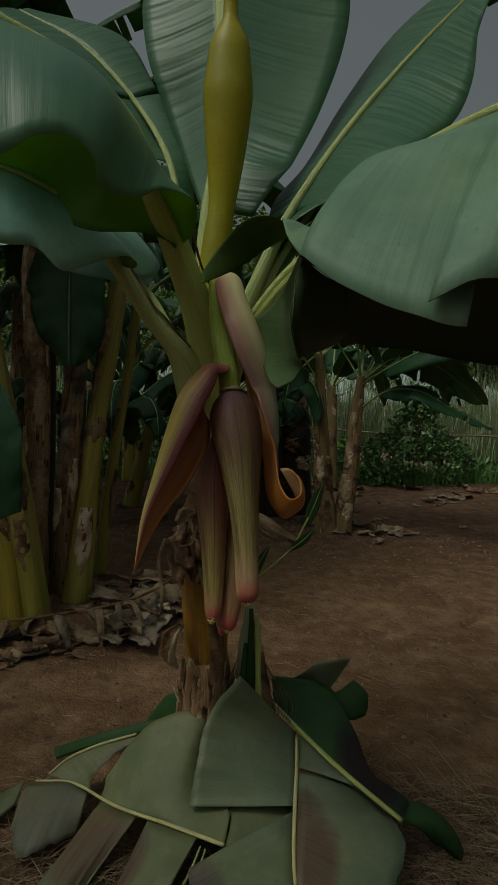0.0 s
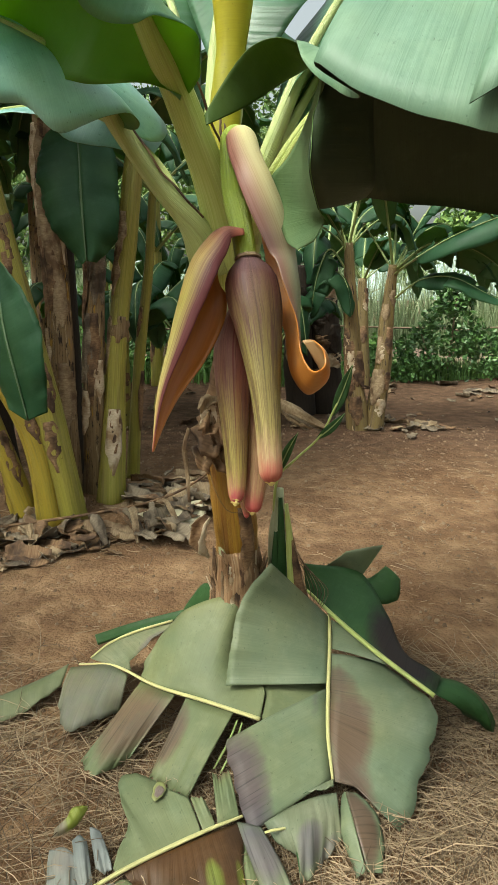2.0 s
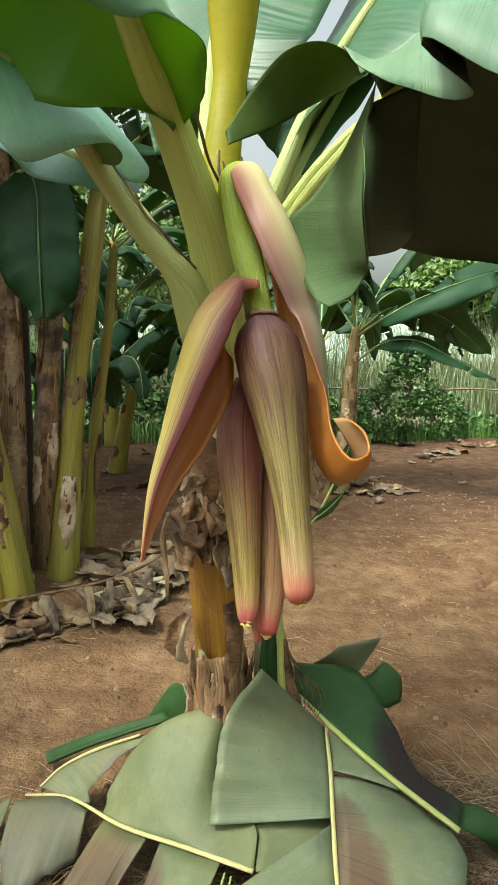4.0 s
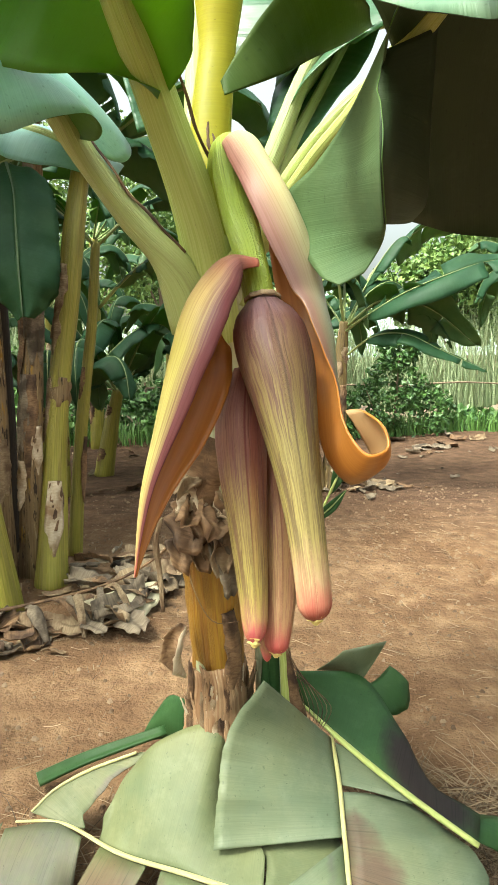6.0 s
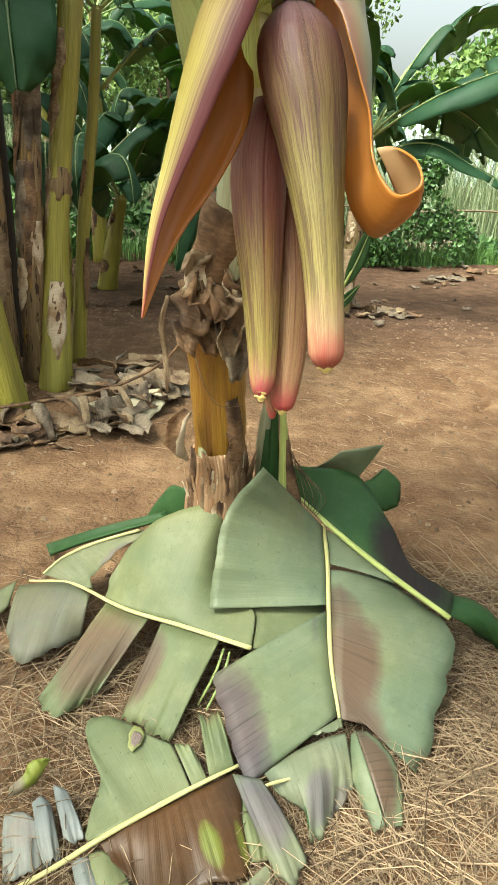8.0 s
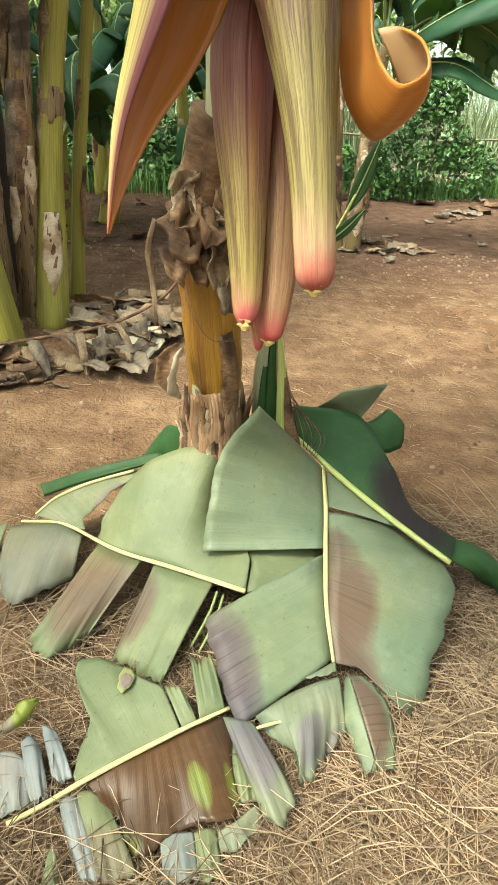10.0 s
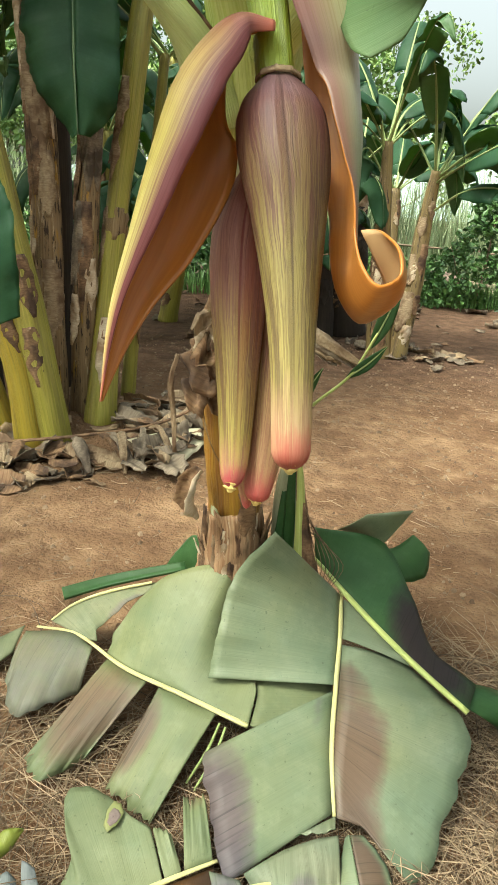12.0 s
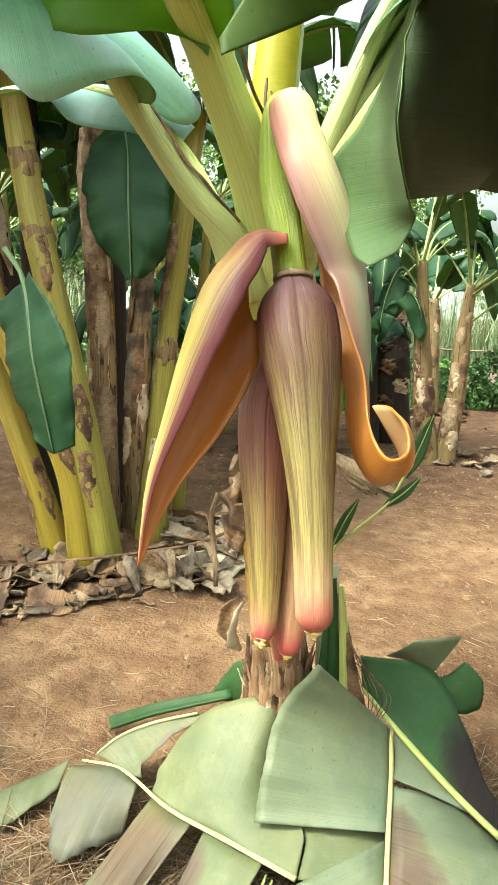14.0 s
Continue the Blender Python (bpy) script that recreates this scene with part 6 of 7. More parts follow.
h2 = [(-1.593, 3.300, 1.683), (-1.407, 3.120, 1.522), (-1.313, 3.000, 1.190), (-1.229, 2.970, 0.794)]
ob = blade("leaf", [(h2[1:], [(-1.593, 3.300, 1.683), (-1.593, 3.200, 1.426), (-1.498, 3.100, 1.129), (-1.336, 3.000, 0.846)][1:], dict(bulge=0.06, wave=0.018, ragged=0.07, n=90)), (h2[1:], [(-1.357, 3.100, 1.568), (-1.197, 3.000, 1.380), (-1.107, 2.950, 1.175), (-1.120, 2.950, 0.841)], dict(bulge=0.06, wave=0.018, ragged=0.07, n=90))],
           [FAR_TOP, FAR_UNDER], T2, "dark green leaf bent down, with a pale midrib", up=(0.2, -1, 0.2))
rib_part("midrib", h2, [0.016, 0.01, 0.007, 0.003], ob, RIB_DARK)
FM = [FAR_TOP, FAR_UNDER]
for k, (t_, base, hd, ln, rise, fall, w) in enumerate([
        (T3, (-1.82, 3.8, 2.7), 150, 1.7, 0.9, 0.5, 0.5), (T3, (-1.84, 3.8, 2.75), 60, 1.6, 0.8, 0.9, 0.5), (T3, (-1.83, 3.8, 2.72), 250, 1.6, 0.9, 0.9, 0.5), (T3, (-1.83, 3.8, 2.7), 10, 1.7, 0.8, 0.8, 0.5),
        (T6, (-0.97, 4.4, 2.5), 100, 1.5, 0.7, 0.9, 0.5), (T6, (-0.97, 4.4, 2.5), 200, 1.4, 0.8, 0.5, 0.48), (T6, (-0.97, 4.4, 2.5), 300, 1.6, 0.7, 0.9, 0.5), (T6, (-0.97, 4.4, 2.5), 30, 1.5, 0.6, 0.8, 0.5),
        (T4, (-1.5, 4.1, 2.36), 330, 1.6, 0.8, 0.9, 0.5), (T4, (-1.5, 4.1, 2.36), 70, 1.5, 0.5, 0.7, 0.5), (T4, (-1.5, 4.1, 2.36), 180, 1.3, 0.9, 0.4, 0.5),
        (T2, (-2.17, 3.65, 2.4), 215, 1.4, 0.8, 0.6, 0.5), (T2, (-2.17, 3.65, 2.4), 330, 1.4, 0.8, 0.6, 0.5), (T2, (-2.17, 3.65, 2.4), 95, 1.3, 0.7, 0.7, 0.45),
        (T7, (-1.013, 4.85, 2.1), 80, 1.0, 0.6, 0.8, 0.28), (T7, (-1.013, 4.85, 2.1), 250, 1.0, 0.6, 0.7, 0.28), (T7, (-1.013, 4.85, 1.7), 110, 0.9, 0.5, 0.5, 0.25)]):
    arch_leaf("leaf", base, hd, ln, rise, fall, w, t_, FM, RIB, seed=100 + k, tears=3)

# high crown leaves, mostly out of view, added to shade the clump
for k, (t_, base, hd, ln, rise, fall, w) in enumerate([
        (T1, (-2.44, 3.9, 2.45), 200, 1.7, 1.1, 0.4, 0.6), (T1, (-2.44, 3.9, 2.45), 250, 1.7, 1.0, 0.5, 0.6), (T1, (-2.44, 3.9, 2.45), 290, 1.7, 1.1, 0.5, 0.6),
        (T4, (-1.52, 4.15, 3.0), 215, 1.8, 0.9, 0.5, 0.62), (T4, (-1.52, 4.15, 3.0), 255, 1.8, 1.0, 0.4, 0.62), (T4, (-1.52, 4.15, 3.0), 170, 1.6, 1.1, 0.3, 0.6),
        (T5, (-1.2, 4.25, 2.85), 235, 1.7, 1.1, 0.4, 0.6), (T5, (-1.2, 4.25, 2.85), 195, 1.6, 1.2, 0.3, 0.6), (T2, (-2.17, 3.65, 2.4), 180, 1.6, 1.1, 0.3, 0.58), (T3, (-1.83, 3.8, 2.7), 225, 1.8, 1.0, 0.4, 0.6)]):
    arch_leaf("leaf", base, hd, ln, rise, fall, w, t_, FM, RIB, seed=140 + k, tears=2)

# ---- dry litter under the clump ----
def dry_leaf(x, y, size, heading, seed, material, z=None, name="dry_leaf", group="dry leaf litter", label="curled dry banana leaf scrap on the earth"):
    """A brittle torn strip of leaf that lies crumpled, a corner or two in the air."""
    rng = np.random.RandomState(seed)
    ob = thing(name, label, "dry leaf", group)
    h = radians(heading)
    d, s = np.array((math.cos(h), math.sin(h), 0)), np.array((-math.sin(h), math.cos(h), 0))
    z = gz(x, y) + 0.006 if z is None else z
    n, m = 15, 8
    u, v = np.linspace(-0.5, 0.5, n)[:, None], np.linspace(-0.5, 0.5, m)[None]
    wide = size * rng.uniform(0.28, 0.6)
    ends = 0.35 + 0.65 * np.clip(np.sin(np.pi * (u + 0.5)) * 1.6, 0, 1)
    jag = 1 + 0.8 * (np.convolve(rng.rand(n + 2), [0.25, 0.5, 0.25], "valid")[:, None] - 0.5)
    a, b_, c = rng.uniform(-1, 1, 3)
    lift = 0.1 * size * (0.6 + np.sin(5 * u + 3 * a) * 0.45 + np.sin(9 * v + 6 * u * b_ + c) * 0.4 + np.sin(17 * u + 5 * v) * 0.16) + rng.normal(0, 0.0015 * size / 0.2, (n, m))
    lift = lift + size * np.clip(v * (2 * (rng.rand() > 0.5) - 1) - 0.15, 0, 1) * rng.uniform(0, 0.6)
    bend = rng.uniform(-0.5, 0.5) * u**2
    p = np.array((x, y, z)) + (u * size)[..., None] * d + ((v * wide * ends * jag) + bend * size)[..., None] * s
    p[..., 2] += np.maximum(lift, 0)
    sh = Sheet()
    sh.grid(p, np.stack(np.broadcast_arrays(v * wide + seed, u * size), -1), flip=False)
    sh.made("blade", [material], ob, thick=0.0012)
    return ob


rng = np.random.RandomState(21)
tones = (DRY_GREY, DRY, DRY_BROWN, DRY_GREY)
for k in range(60):
    q = rng.rand()
    x, y = -1.85 + 1.4 * q, 3.34 + 0.42 * q + rng.normal(0, 0.22)
    dry_leaf(x, y, 0.09 + 0.34 * rng.rand() ** 1.6, rng.rand() * 360, 300 + k, tones[k % 4], z=gz(x, y) + 0.01 + 0.06 * rng.rand() * (q > 0.45))
for k in range(22):
    x, y = -0.75 + rng.normal(0, 0.2), 3.95 + rng.normal(0, 0.25)
    dry_leaf(x, y, rng.uniform(0.14, 0.28), rng.rand() * 360, 400 + k, tones[k % 4], z=gz(x, y) + 0.02 + 0.1 * rng.rand())
for k in range(22):
    q = k / 21
    x, y = -1.62 + 0.62 * q + rng.normal(0, 0.03), 2.86 + 0.55 * q + rng.normal(0, 0.03)
    dry_leaf(x, y, rng.uniform(0.1, 0.2), rng.rand() * 360, 450 + k, (DRY_GREY, DRY)[k % 2])
big = thing("dry_leaf", "large tan dry leaf lying folded on the litter", "dry leaf", "dry leaf litter")
blade("blade", [([(-0.9, 3.62, 0.1), (-0.72, 3.72, 0.13), (-0.55, 3.85, 0.12)], [(-0.72, 3.5, 0.04), (-0.6, 3.5, 0.03), (-0.5, 3.72, 0.06)], dict(bulge=0.08, wave=0.012, ragged=0.15))], [plain("tan_leaf", (0.44, 0.4, 0.25), (0.55, 0.5, 0.36), 8)], big, thick=0.0015)
old = thing("fallen_leaf_rib", "long withered leaf rib with grey tatters along it", "dry leaf")
fr = [(-1.95, 3.35, 0.06), (-1.5, 3.42, 0.1), (-1.1, 3.52, 0.14), (-0.75, 3.62, 0.2), (-0.5, 3.66, 0.33), (-0.36, 3.64, 0.5)]
rib_part("midrib", fr, [0.008, 0.011, 0.011, 0.01, 0.009], old, DRY_BROWN, lump=0.1)
c = curve(fr, 60)
for k in range(26):
    i = 2 + k * 2 - (k % 2)
    if i > 46:
        break
    if rng.rand() < 0.5:
        continue
    a, ln = rng.uniform(-0.9, 0.9), rng.uniform(0.08, 0.26)
    e = c[i] + np.array((a * 0.25, -ln, 0))
    sheath("tatter", [c[i], c[i] + np.array((a * 0.1, -ln * 0.4, 0.01)), (e[0], e[1], gz(e[0], e[1]) + 0.012)], (0.5 * a, -0.5, 1), [0.02, 0.04, 0.035, 0.012], old, (DRY_GREY, DRY, DRY_BROWN)[k % 3], "", rng.uniform(0.4, 1.2), 500 + k, ragged=1.0)
stick = thing("dry_leaf", "yellowed leaf end lying by the stems", "dry leaf", "dry leaf litter")
blade("blade", [([(-2.0, 4.0, 0.05), (-1.85, 3.95, 0.06), (-1.7, 3.9, 0.05)], [(-1.98, 3.9, 0.02), (-1.86, 3.84, 0.02), (-1.72, 3.82, 0.02)], dict(bulge=0.1, wave=0.01))], [plain("straw_leaf", (0.4, 0.36, 0.18), (0.3, 0.26, 0.14), 8)], stick, thick=0.0015)

# ---- two young plants across the clearing ----
# a bunch of green bananas hanging among the clump's leaves
bunch = thing("banana_bunch", "hanging bunch of small unripe green bananas in shade", "banana bunch")
hang = [(-1.34, 4.5, 3.0), (-1.37, 4.4, 2.85), (-1.4, 4.33, 2.62), (-1.405, 4.31, 2.42)]
rib_part("stalk", hang, [0.028, 0.026, 0.022, 0.014], bunch, CLUMP_SHADED, "dark hanging stalk", m=10)
for tier, (z, out_, count) in enumerate([(2.72, 0.13, 11), (2.6, 0.14, 12), (2.48, 0.13, 12), (2.4, 0.1, 9)]):
    for k in range(count):
        a = 6.283 * k / count + 0.4 * tier + rng.normal(0, 0.06)
        d = np.array((math.cos(a), math.sin(a), 0.0))
        c = np.array((-1.4, 4.32, z))
        r = out_ * rng.uniform(0.9, 1.1)
        rib_part("banana", [c + d * 0.02, c + d * r * 0.6 + (0, 0, -0.035), c + d * r + (0, 0, -0.005), c + d * r * 1.2 + (0, 0, 0.05), c + d * r * 1.22 + (0, 0, 0.075)], [0.008, 0.017, 0.02, 0.017, 0.005], bunch, GREEN_FRUIT, n=12, m=7)

YP = "young plants across the clearing"
P1 = trunk("banana_plant", "young banana plant with a yellow-brown ragged stem", [(0.613, 6.489, 0.000), (0.561, 6.500, 0.664), (0.512, 6.500, 1.274), (0.476, 6.500, 1.859)], [0.12, 0.085, 0.07, 0.04], CLUMP_AGED, YP, seed=31, flaps=11, flapmat=DRY_BROWN)
P2 = trunk("banana_plant", "young banana plant with a leaning peeling stem", [(0.764, 6.508, 0.000), (0.847, 6.550, 0.664), (0.885, 6.600, 1.276), (0.918, 6.600, 1.655)], [0.11, 0.085, 0.07, 0.04], CLUMP_AGED, YP, seed=32, flaps=11, flapmat=DRY)
P3 = trunk("banana_plant", "dead dark banana stem hung with dry leaves", [(0.30, 7.75, 0), (0.25, 7.7, 0.9), (0.28, 7.7, 1.75)], [0.24, 0.22, 0.15], CLUMP_SHADED, YP, seed=33, flaps=16, flapmat=CLUMP_SHADED)
trunk("banana_plant", "dark old banana stem in deep shade", [(0.02, 7.5, 0), (-0.02, 7.5, 0.9), (0.0, 7.5, 1.7)], [0.17, 0.16, 0.1], CLUMP_SHADED, YP, seed=34, flaps=10, flapmat=CLUMP_SHADED)
b1, b2, b3 = (0.475, 6.5, 1.8), (0.917, 6.6, 1.6), (0.28, 7.7, 1.7)
for k, (t_, base, hd, ln, rise, fall, w) in enumerate([
        (P1, b1, 60, 0.9, 0.75, 0.75, 0.26), (P1, b1, 250, 1.0, 0.9, 0.6, 0.28), (P1, b1, 330, 1.1, 1.0, 0.4, 0.3), (P1, b1, 160, 0.9, 1.0, 0.3, 0.28), (P1, b1, 20, 1.0, 1.2, 0.2, 0.3), (P1, b1, 95, 0.8, 0.55, 0.75, 0.22), (P1, b1, 280, 0.8, 0.5, 0.9, 0.25),
        (P2, b2, 75, 1.5, 0.62, 0.35, 0.36), (P2, b2, 55, 1.9, 0.75, 0.9, 0.4), (P2, b2, 110, 1.2, 0.35, 0.55, 0.28), (P2, b2, 10, 1.2, 1.0, 0.4, 0.32), (P2, b2, 300, 1.0, 0.9, 0.5, 0.3), (P2, b2, 200, 0.9, 1.0, 0.3, 0.26), (P2, b2, 85, 0.8, 0.9, 0.1, 0.25),
        (P3, b3, 120, 1.3, 0.7, 0.6, 0.4), (P3, b3, 250, 1.3, 0.7, 0.6, 0.4), (P3, b3, 10, 1.3, 0.9, 0.4, 0.4), (P3, b3, 190, 1.1, 0.6, 0.9, 0.4)]):
    arch_leaf("leaf", base, hd, ln, rise, fall, w, t_, FM, RIB, seed=200 + k, tears=2, stalk=0.016, bare=0.3)
for k, (t_, pts, w, fd, tw) in enumerate([
        (P2, [(0.92, 6.6, 1.55), (1.08, 6.3, 1.69), (1.353, 6.1, 1.86), (1.663, 6.0, 1.99), (2.062, 6.0, 2.11), (2.5, 6.0, 2.12)], 0.44, 10, 42),
        (P2, [(0.93, 6.6, 1.6), (1.2, 6.4, 1.82), (1.45, 6.2, 1.8), (1.70, 6.2, 1.69), (2.05, 6.2, 1.4)], 0.46, 5, -55),
        (P2, [(0.9, 6.6, 1.3), (1.15, 6.4, 1.5), (1.40, 6.2, 1.52), (1.70, 6.1, 1.37), (2.08, 6.0, 1.18)], 0.3, 15, 30),
        (P2, [(0.95, 6.6, 1.6), (1.3, 7.0, 2.2), (1.9, 7.2, 2.65), (2.8, 7.4, 2.8)], 0.5, 15, -25),
        (P2, [(0.93, 6.6, 1.5), (1.1, 6.7, 1.85), (1.45, 6.9, 2.05), (1.8, 7.0, 1.75)], 0.36, 20, 20),
        (P1, [(0.48, 6.5, 1.75), (0.6, 6.6, 2.1), (0.9, 6.8, 2.25), (1.25, 6.9, 2.0), (1.4, 6.9, 1.75)], 0.36, 18, 20),
        (P1, [(0.46, 6.5, 1.75), (0.35, 6.4, 2.1), (0.1, 6.3, 2.2), (-0.1, 6.25, 1.85)], 0.4, 18, -20),
        (P1, [(0.47, 6.5, 1.6), (0.3, 6.45, 1.8), (0.18, 6.4, 1.55), (0.12, 6.4, 1.15)], 0.34, 25, -30)]):
    rib_leaf("leaf", np.array(pts), w, t_, FM, RIB, seed=240 + k, fold=fd, tears=2, bare=0.2, stalk=0.016, twist=tw)
for k in range(26):
    x, y = 1.05 + rng.normal(0, 0.3), 6.62 + rng.normal(0, 0.12)
    dry_leaf(x, y, rng.uniform(0.14, 0.3), rng.rand() * 360, 600 + k, tones[k % 4], group="litter across the clearing")
for k in range(46):
    x, y = rng.uniform(0.0, 6.0), 9.3 + rng.normal(0, 0.35)
    dry_leaf(x, y, rng.uniform(0.15, 0.34), rng.rand() * 360, 700 + k, tones[k % 4], group="litter along the verge")
for k in range(26):
    x, y = rng.uniform(-4.0, 0.5), 6.2 + rng.rand() * 3.5
    dry_leaf(x, y, rng.uniform(0.15, 0.3), rng.rand() * 360, 800 + k, tones[k % 4], group="litter in the grove")
for k in range(40):
    x, y = rng.uniform(0.4, 4.0), rng.uniform(6.6, 9.2)
    dry_leaf(x, y, rng.uniform(0.06, 0.15), rng.rand() * 360, 850 + k, tones[k % 4], group="litter in the clearing")

# ---- the grove beyond, and unseen plants round the camera added for shade ----
def grove_plant(x, y, h, seed, leaves=8, size=1.7, material=CLUMP_GREEN, label="banana plant of the grove, which unseen added plants help to shade"):
    rng = np.random.RandomState(seed)
    lx, ly = rng.normal(0, 0.12), rng.normal(0, 0.12)
    ob = trunk("banana_plant", label, [(x, y, 0), (x + lx * 0.5, y + ly * 0.5, h * 0.5), (x + lx, y + ly, h)], [0.11, 0.09, 0.06], material, "banana plants of the grove", seed=seed, flaps=4, n=24)
    for k in range(leaves):
        arch_leaf("leaf", (x + lx, y + ly, h - 0.05), k * 360 / leaves + rng.uniform(-25, 25), size * rng.uniform(0.75, 1.15), rng.uniform(0.6, 1.3), rng.uniform(0.3, 1.1), rng.uniform(0.38, 0.5), ob, FM, RIB, seed=seed * 13 + k, tears=rng.randint(1, 5))
    return ob


for k, (x, y, h, n, s_, mt) in enumerate([(-2.7, 5.4, 2.3, 9, 1.8, CLUMP_BROWN), (-3.6, 6.6, 2.6, 9, 1.9, CLUMP_GREEN), (-1.9, 6.6, 0.9, 9, 1.3, CLUMP_GREEN), (-3.3, 4.5, 2.4, 8, 1.8, CLUMP_BROWN),
                                          (-2.6, 8.4, 2.0, 9, 1.7, CLUMP_GREEN), (-4.6, 8.2, 2.4, 9, 1.9, CLUMP_GREEN), (-0.7, 8.8, 1.5, 8, 1.5, CLUMP_GREEN), (-1.2, 10.6, 1.5, 8, 1.6, CLUMP_GREEN),
                                          (-0.35, 6.9, 0.9, 7, 1.0, CLUMP_GREEN), (-5.6, 6.0, 2.6, 8, 1.9, CLUMP_GREEN), (4.0, 8.4, 1.7, 8, 1.5, CLUMP_AGED), (4.4, 8.9, 2.0, 8, 1.7, CLUMP_GREEN),
                                          (0.9, 9.6, 1.6, 8, 1.4, CLUMP_AGED), (5.8, 7.6, 2.2, 8, 1.8, CLUMP_GREEN), (-6.5, 9.5, 2.4, 8, 1.9, CLUMP_GREEN), (-3.4, 11.5, 2.2, 8, 1.8, CLUMP_GREEN),
                                          # several in this row stand out of view, added to block skylight
                                          (-3.4, 2.2, 2.4, 9, 1.9, CLUMP_GREEN), (-4.4, 3.6, 2.6, 9, 1.9, CLUMP_GREEN), (-2.9, 0.2, 2.5, 9, 1.9, CLUMP_GREEN), (-1.2, -2.0, 2.5, 9, 1.9, CLUMP_GREEN), (-2.2, 9.6, 3.0, 9, 2.1, CLUMP_GREEN), (-4.0, 10.2, 3.4, 9, 2.2, CLUMP_GREEN), (-1.0, 12.4, 2.8, 9, 2.1, CLUMP_GREEN), (-5.6, 11.5, 3.4, 9, 2.2, CLUMP_GREEN), (-1.7, 7.7, 1.0, 9, 1.4, CLUMP_GREEN), (0.3, 12.0, 2.2, 8, 1.9, CLUMP_GREEN), (-3.0, 7.3, 3.0, 9, 2.0, CLUMP_BROWN), (2.6, -1.2, 2.5, 9, 1.9, CLUMP_GREEN), (3.6, 1.2, 2.4, 9, 1.8, CLUMP_GREEN), (-3.0, -1.6, 2.6, 9, 2.0, CLUMP_GREEN), (0.8, -2.8, 2.6, 9, 2.0, CLUMP_GREEN), (-4.6, 1.0, 2.8, 9, 2.0, CLUMP_GREEN), (-5.2, 4.6, 2.8, 9, 2.0, CLUMP_GREEN), (4.6, 3.6, 2.8, 9, 2.0, CLUMP_GREEN), (-2.4, 4.95, 3.4, 9, 2.2, CLUMP_SHADED), (-1.75, 4.8, 3.2, 9, 2.1, CLUMP_SHADED)]):
    grove_plant(x, y, h, 900 + k, n, s_, mt)

# Its stem stands out of view; added so its leaves shade the flowering plant.
near_right = trunk("banana_plant", "tall banana plant, stem unseen, added to shade the broad leaf", [(2.15, 1.9, 0), (2.1, 1.9, 1.2), (2.05, 1.9, 2.5)], [0.12, 0.1, 0.06], CLUMP_GREEN, "banana plants of the grove", seed=990, flaps=4)
for k, (hd, ln, rise, fall) in enumerate([(268, 1.75, 0.85, 0.35), (235, 1.7, 1.0, 0.5), (300, 1.7, 1.0, 0.4), (180, 1.6, 1.1, 0.7), (90, 1.6, 1.0, 0.8), (20, 1.6, 1.0, 0.8)]):
    arch_leaf("leaf", (2.05, 1.9, 2.45), hd, ln, rise, fall, 0.5, near_right, FM, RIB, seed=995 + k, tears=2)


def leaf_cloud(name, label, category, blobs, count, size, material, seed, stems=(), group="", kind=""):
    """A bush or crown: many small folded leaves on uneven clumps, on a few twigs."""
    rng = np.random.RandomState(seed)
    ob = thing(name, label, category, group, kind=kind)
    b = np.array(blobs, float)
    share = (b[:, 3] * b[:, 4] * b[:, 5]) ** 0.7
    pick = b[rng.choice(len(b), count, p=share / share.sum())]
    p = pick[:, :3] + unit(rng.normal(0, 1, (count, 3))) * rng.uniform(0.55, 1.08, (count, 1)) ** 0.6 * pick[:, 3:]
    p = p[[q[2] > 0.02 and noise.noise(Vector(q * 2.3)) > -0.12 for q in p]]
    c = len(p)
    h = unit(rng.normal(0, 1, (c, 3)) + (0, 0, -0.35))
    s = unit(np.cross(h, rng.normal(0, 1, (c, 3))))
    nn = np.cross(h, s)
    L, W = size * rng.uniform(0.6, 1.4, (c, 1)), size * rng.uniform(0.28, 0.5, (c, 1))
    v = np.stack([p, p + h * L * 0.5 + s * W + nn * W * 0.4, p + h * L, p + h * L * 0.5 - s * W + nn * W * 0.4], 1).reshape(-1, 3)
    k = np.arange(c) * 4
    f = np.concatenate([np.stack([k, k + 1, k + 2], 1), np.stack([k, k + 2, k + 3], 1)])
    me = bpy.data.meshes.new("foliage")
    me.from_pydata(v.tolist(), [], f.tolist())
    me.materials.append(material)
    o = new("foliage", me)
    o.parent = ob
    for pts, r in stems:
        rib_part("stem", pts, [r, r * 0.7, r * 0.3], ob, TWIG, n=12, m=7)
    return ob


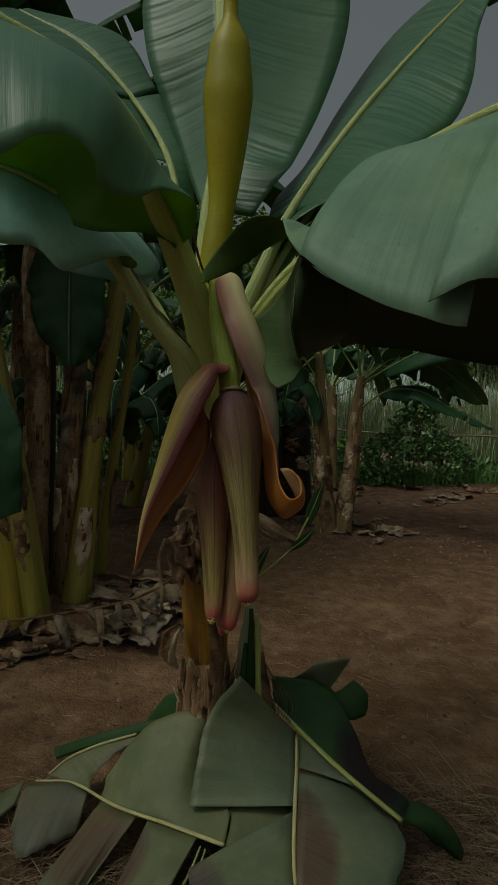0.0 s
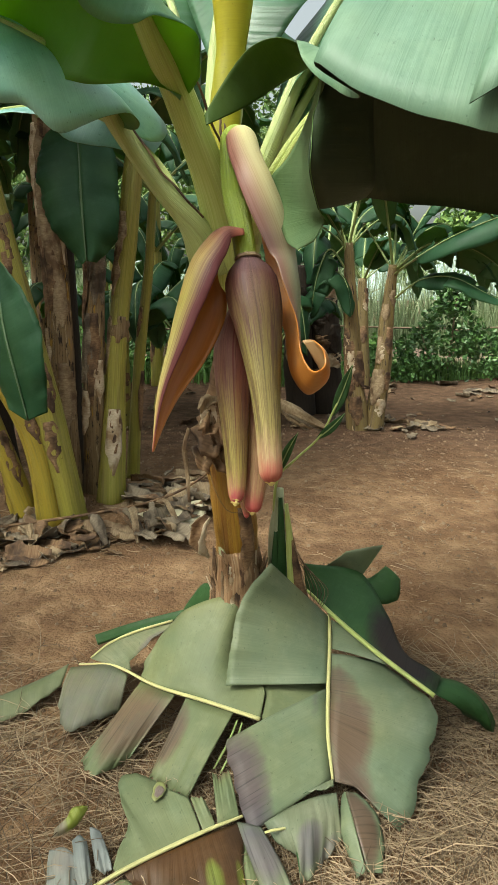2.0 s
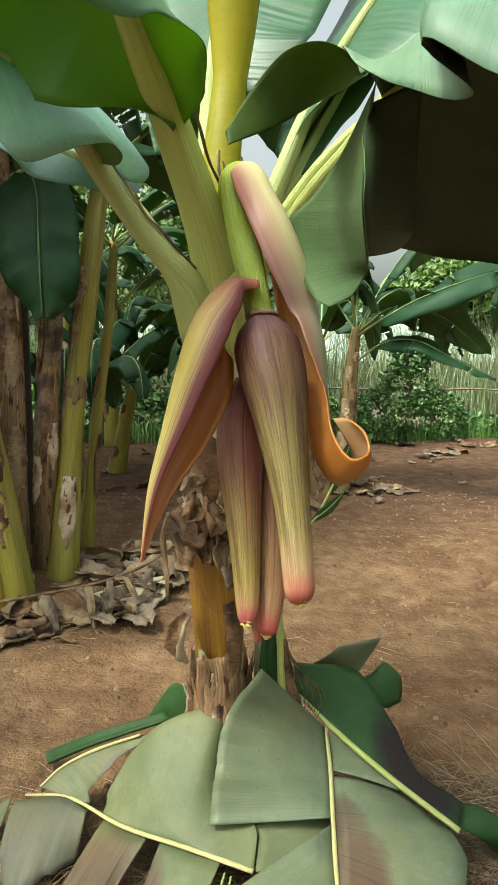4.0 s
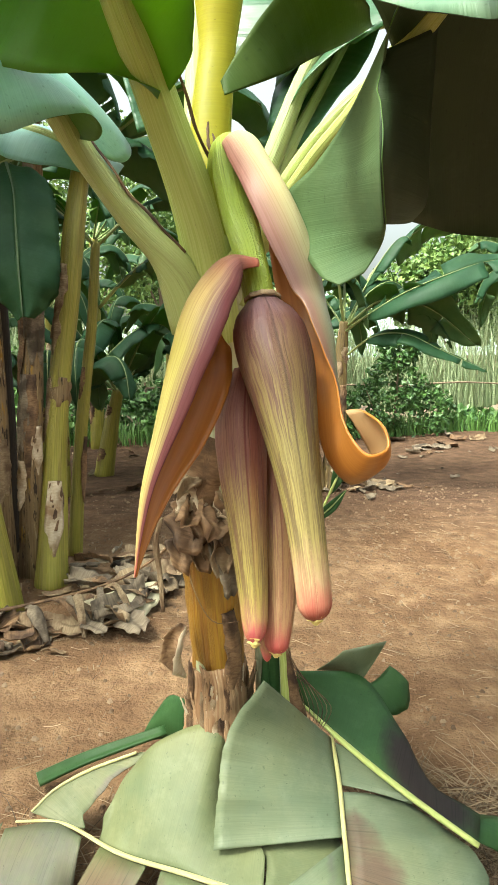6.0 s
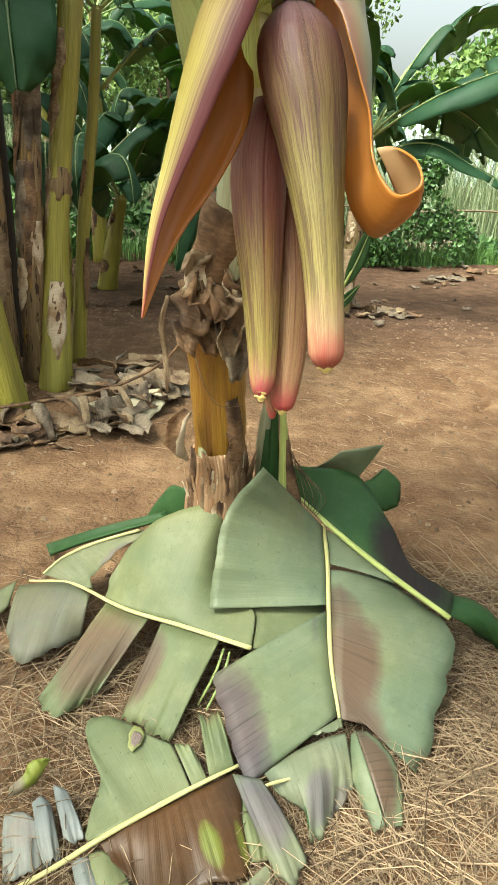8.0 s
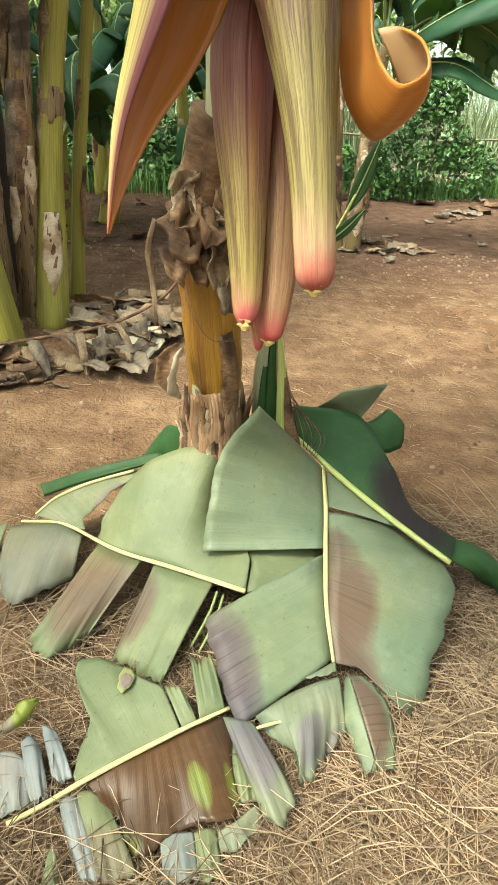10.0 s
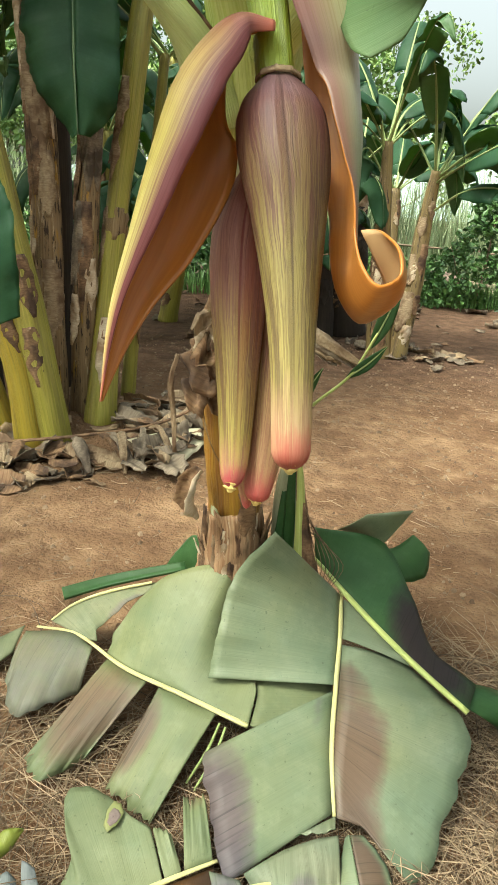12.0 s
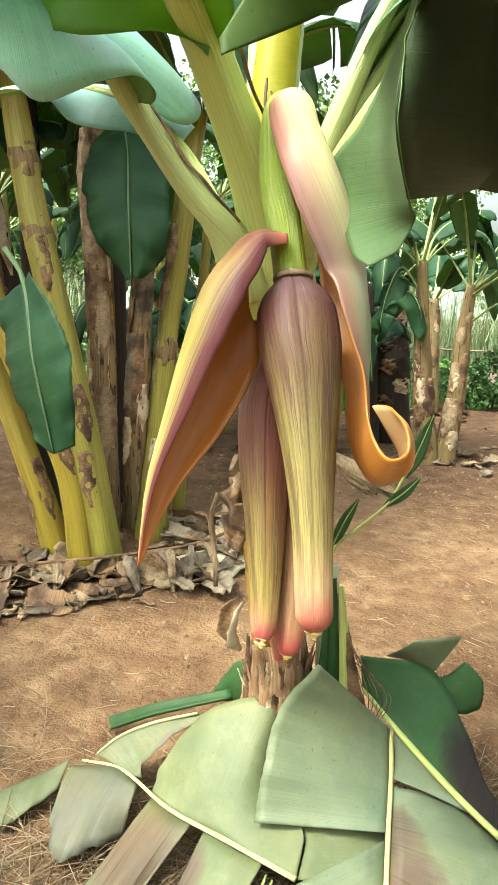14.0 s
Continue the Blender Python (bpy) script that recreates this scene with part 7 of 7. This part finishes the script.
leaf_cloud("vine_bush", "dense dark green vine-grown bush", "bush", [(2.35, 10.5, 0.75, 0.45, 0.45, 0.8), (2.0, 10.4, 0.45, 0.5, 0.5, 0.5), (2.75, 10.5, 0.4, 0.5, 0.5, 0.45), (2.4, 10.5, 1.35, 0.3, 0.3, 0.35), (1.4, 10.3, 0.3, 0.5, 0.4, 0.35)], 5200, 0.085, BUSH_LEAF, 5,
           [([(2.3, 10.5, 0), (2.35, 10.5, 0.7), (2.4, 10.5, 1.5)], 0.03), ([(2.1, 10.5, 0), (1.95, 10.4, 0.5), (1.8, 10.4, 0.9)], 0.02)])
for k, (x, y, w, h) in enumerate([(-0.6, 10.4, 1.0, 0.5), (-2.2, 10.8, 1.2, 0.7), (-3.8, 10.0, 1.2, 0.6), (-5.4, 10.6, 1.3, 0.8), (0.6, 11.3, 0.8, 0.6), (4.2, 11.0, 1.0, 0.35), (6.0, 11.2, 1.2, 0.5), (-1.4, 13.0, 1.5, 1.3), (-4.4, 13.2, 1.8, 1.4), (-7.0, 12.0, 2.0, 1.3)]):
    leaf_cloud("undergrowth", "low broad-leaved green undergrowth", "undergrowth", [(x, y, h * 0.5, w, 0.5, h * 0.7), (x + w * 0.5, y + 0.2, h * 0.4, w * 0.6, 0.5, h * 0.8), (x - w * 0.5, y - 0.1, h * 0.35, w * 0.6, 0.4, h * 0.6)], 2600, 0.12, (VERGE, BUSH_LEAF)[k % 2], 140 + k, group="undergrowth")
strands("verge_grass", 7000, 31, lambda r: (r.uniform(0.9, 9.0), 10.3 + abs(r.normal(0, 0.9))), 0.32, 0.007, 0, VERGE, "rough green grass along the clearing's edge", "grass", 4, upright=True)
strands("verge_grass", 4200, 32, lambda r: (r.uniform(-9.0, 0.9), 9.6 + abs(r.normal(0, 1.1))), 0.35, 0.008, 0, VERGE, "rough green grass at the grove's edge", "grass", 4, upright=True)
strands("reeds", 15000, 33, lambda r: (r.uniform(-11.0, 15.0), 13.4 + r.rand() * 2.6), 2.1, 0.009, 0, REED, "tall pale green cane grass behind the clearing", "cane grass", 6, upright=True)
bank = Sheet()
bx, by = np.meshgrid(np.linspace(-14, 18, 90), np.linspace(0, 1, 10))
bh = 0.38 * (0.75 + 0.25 * np.sin(bx * 1.3) + 0.15 * np.sin(bx * 3.7))
bank.grid(np.stack([bx, 12.2 + by * 1.1, bh * np.sin(by * np.pi * 0.62) - 0.03], -1), np.stack([bx, by], -1))
tagged(bank.made("earth_bank", [PINK_EARTH]), "low pinkish bare earth bank behind the grass", "bank", kind="structure")
for k in range(7):
    x = -4 + 2.2 * k
    ob = thing("fence_rail", "weathered grey pole of a low fence", "fence rail", "fence rails")
    rib_part("pole", [(x, 11.6, 0.75 + 0.05 * (k % 3)), (x + 1.1, 11.65, 0.8), (x + 2.15, 11.6, 0.78 - 0.04 * (k % 2))], [0.022, 0.02, 0.018], ob, TWIG, n=8, m=6)
    rib_part("post", [(x, 11.6, -0.05), (x + 0.02, 11.6, 0.45), (x, 11.6, 0.9)], [0.03, 0.028, 0.024], ob, TWIG, n=6, m=7)

for k, (x, y, h, r) in enumerate([(5.2, 17, 4.2, 2.2), (9, 19, 5, 2.6), (13, 20, 5, 2.8), (-9, 18, 5, 2.8), (-5, 20, 4.5, 2.4), (1.5, 24, 3.2, 2.2), (-14, 17, 5.5, 3), (18, 17, 5, 3), (-1.5, 23, 5.0, 3), (-5, 24, 9, 4), (-10, 25, 9.5, 4.5), (-16, 23, 9, 4.5), (0, 28, 7.5, 4), (10, 26, 6, 4), (-2.5, 19, 6.5, 3)]):
    rr = np.random.RandomState(60 + k)
    blobs = [(x + rr.normal(0, r * 0.5), y + rr.normal(0, r * 0.4), h * rr.uniform(0.5, 0.95), r * rr.uniform(0.3, 0.6), r * rr.uniform(0.3, 0.6), r * rr.uniform(0.25, 0.5)) for _ in range(8)]
    stems = [([(x, y, -0.1), (x + 0.1, y, h * 0.35), (x, y, h * 0.7)], 0.14)] + [([(x + 0.08, y, h * (0.3 + 0.05 * j)), ((x + b[0]) / 2, (y + b[1]) / 2, h * 0.5), b[:3]], 0.05) for j, b in enumerate(blobs[:4])]
    leaf_cloud("tree", "leafy broad tree beyond the grove", "tree", blobs, 11000, 0.17, TREE_LEAF, 70 + k, stems, "trees beyond the grove")

hill = Sheet()
hx, hy = np.meshgrid(np.linspace(-260, 260, 120), np.linspace(0, 1, 16))
hh = 9 + 6 * np.sin(hx * 0.021 + 1.0) + 2.5 * np.sin(hx * 0.067) + 0.9 * np.sin(hx * 0.31) + 0.5 * np.sin(hx * 0.83)
hill.grid(np.stack([hx, 150 + 70 * hy, hh * 1.4 * np.sin(hy * np.pi / 2) ** 0.8 - 1], -1), np.stack([hx, hy], -1))
tagged(hill.made("backdrop_hill", [HILL]), "wooded hill in the distance, haze painted in blue-green", "hill", kind="structure")
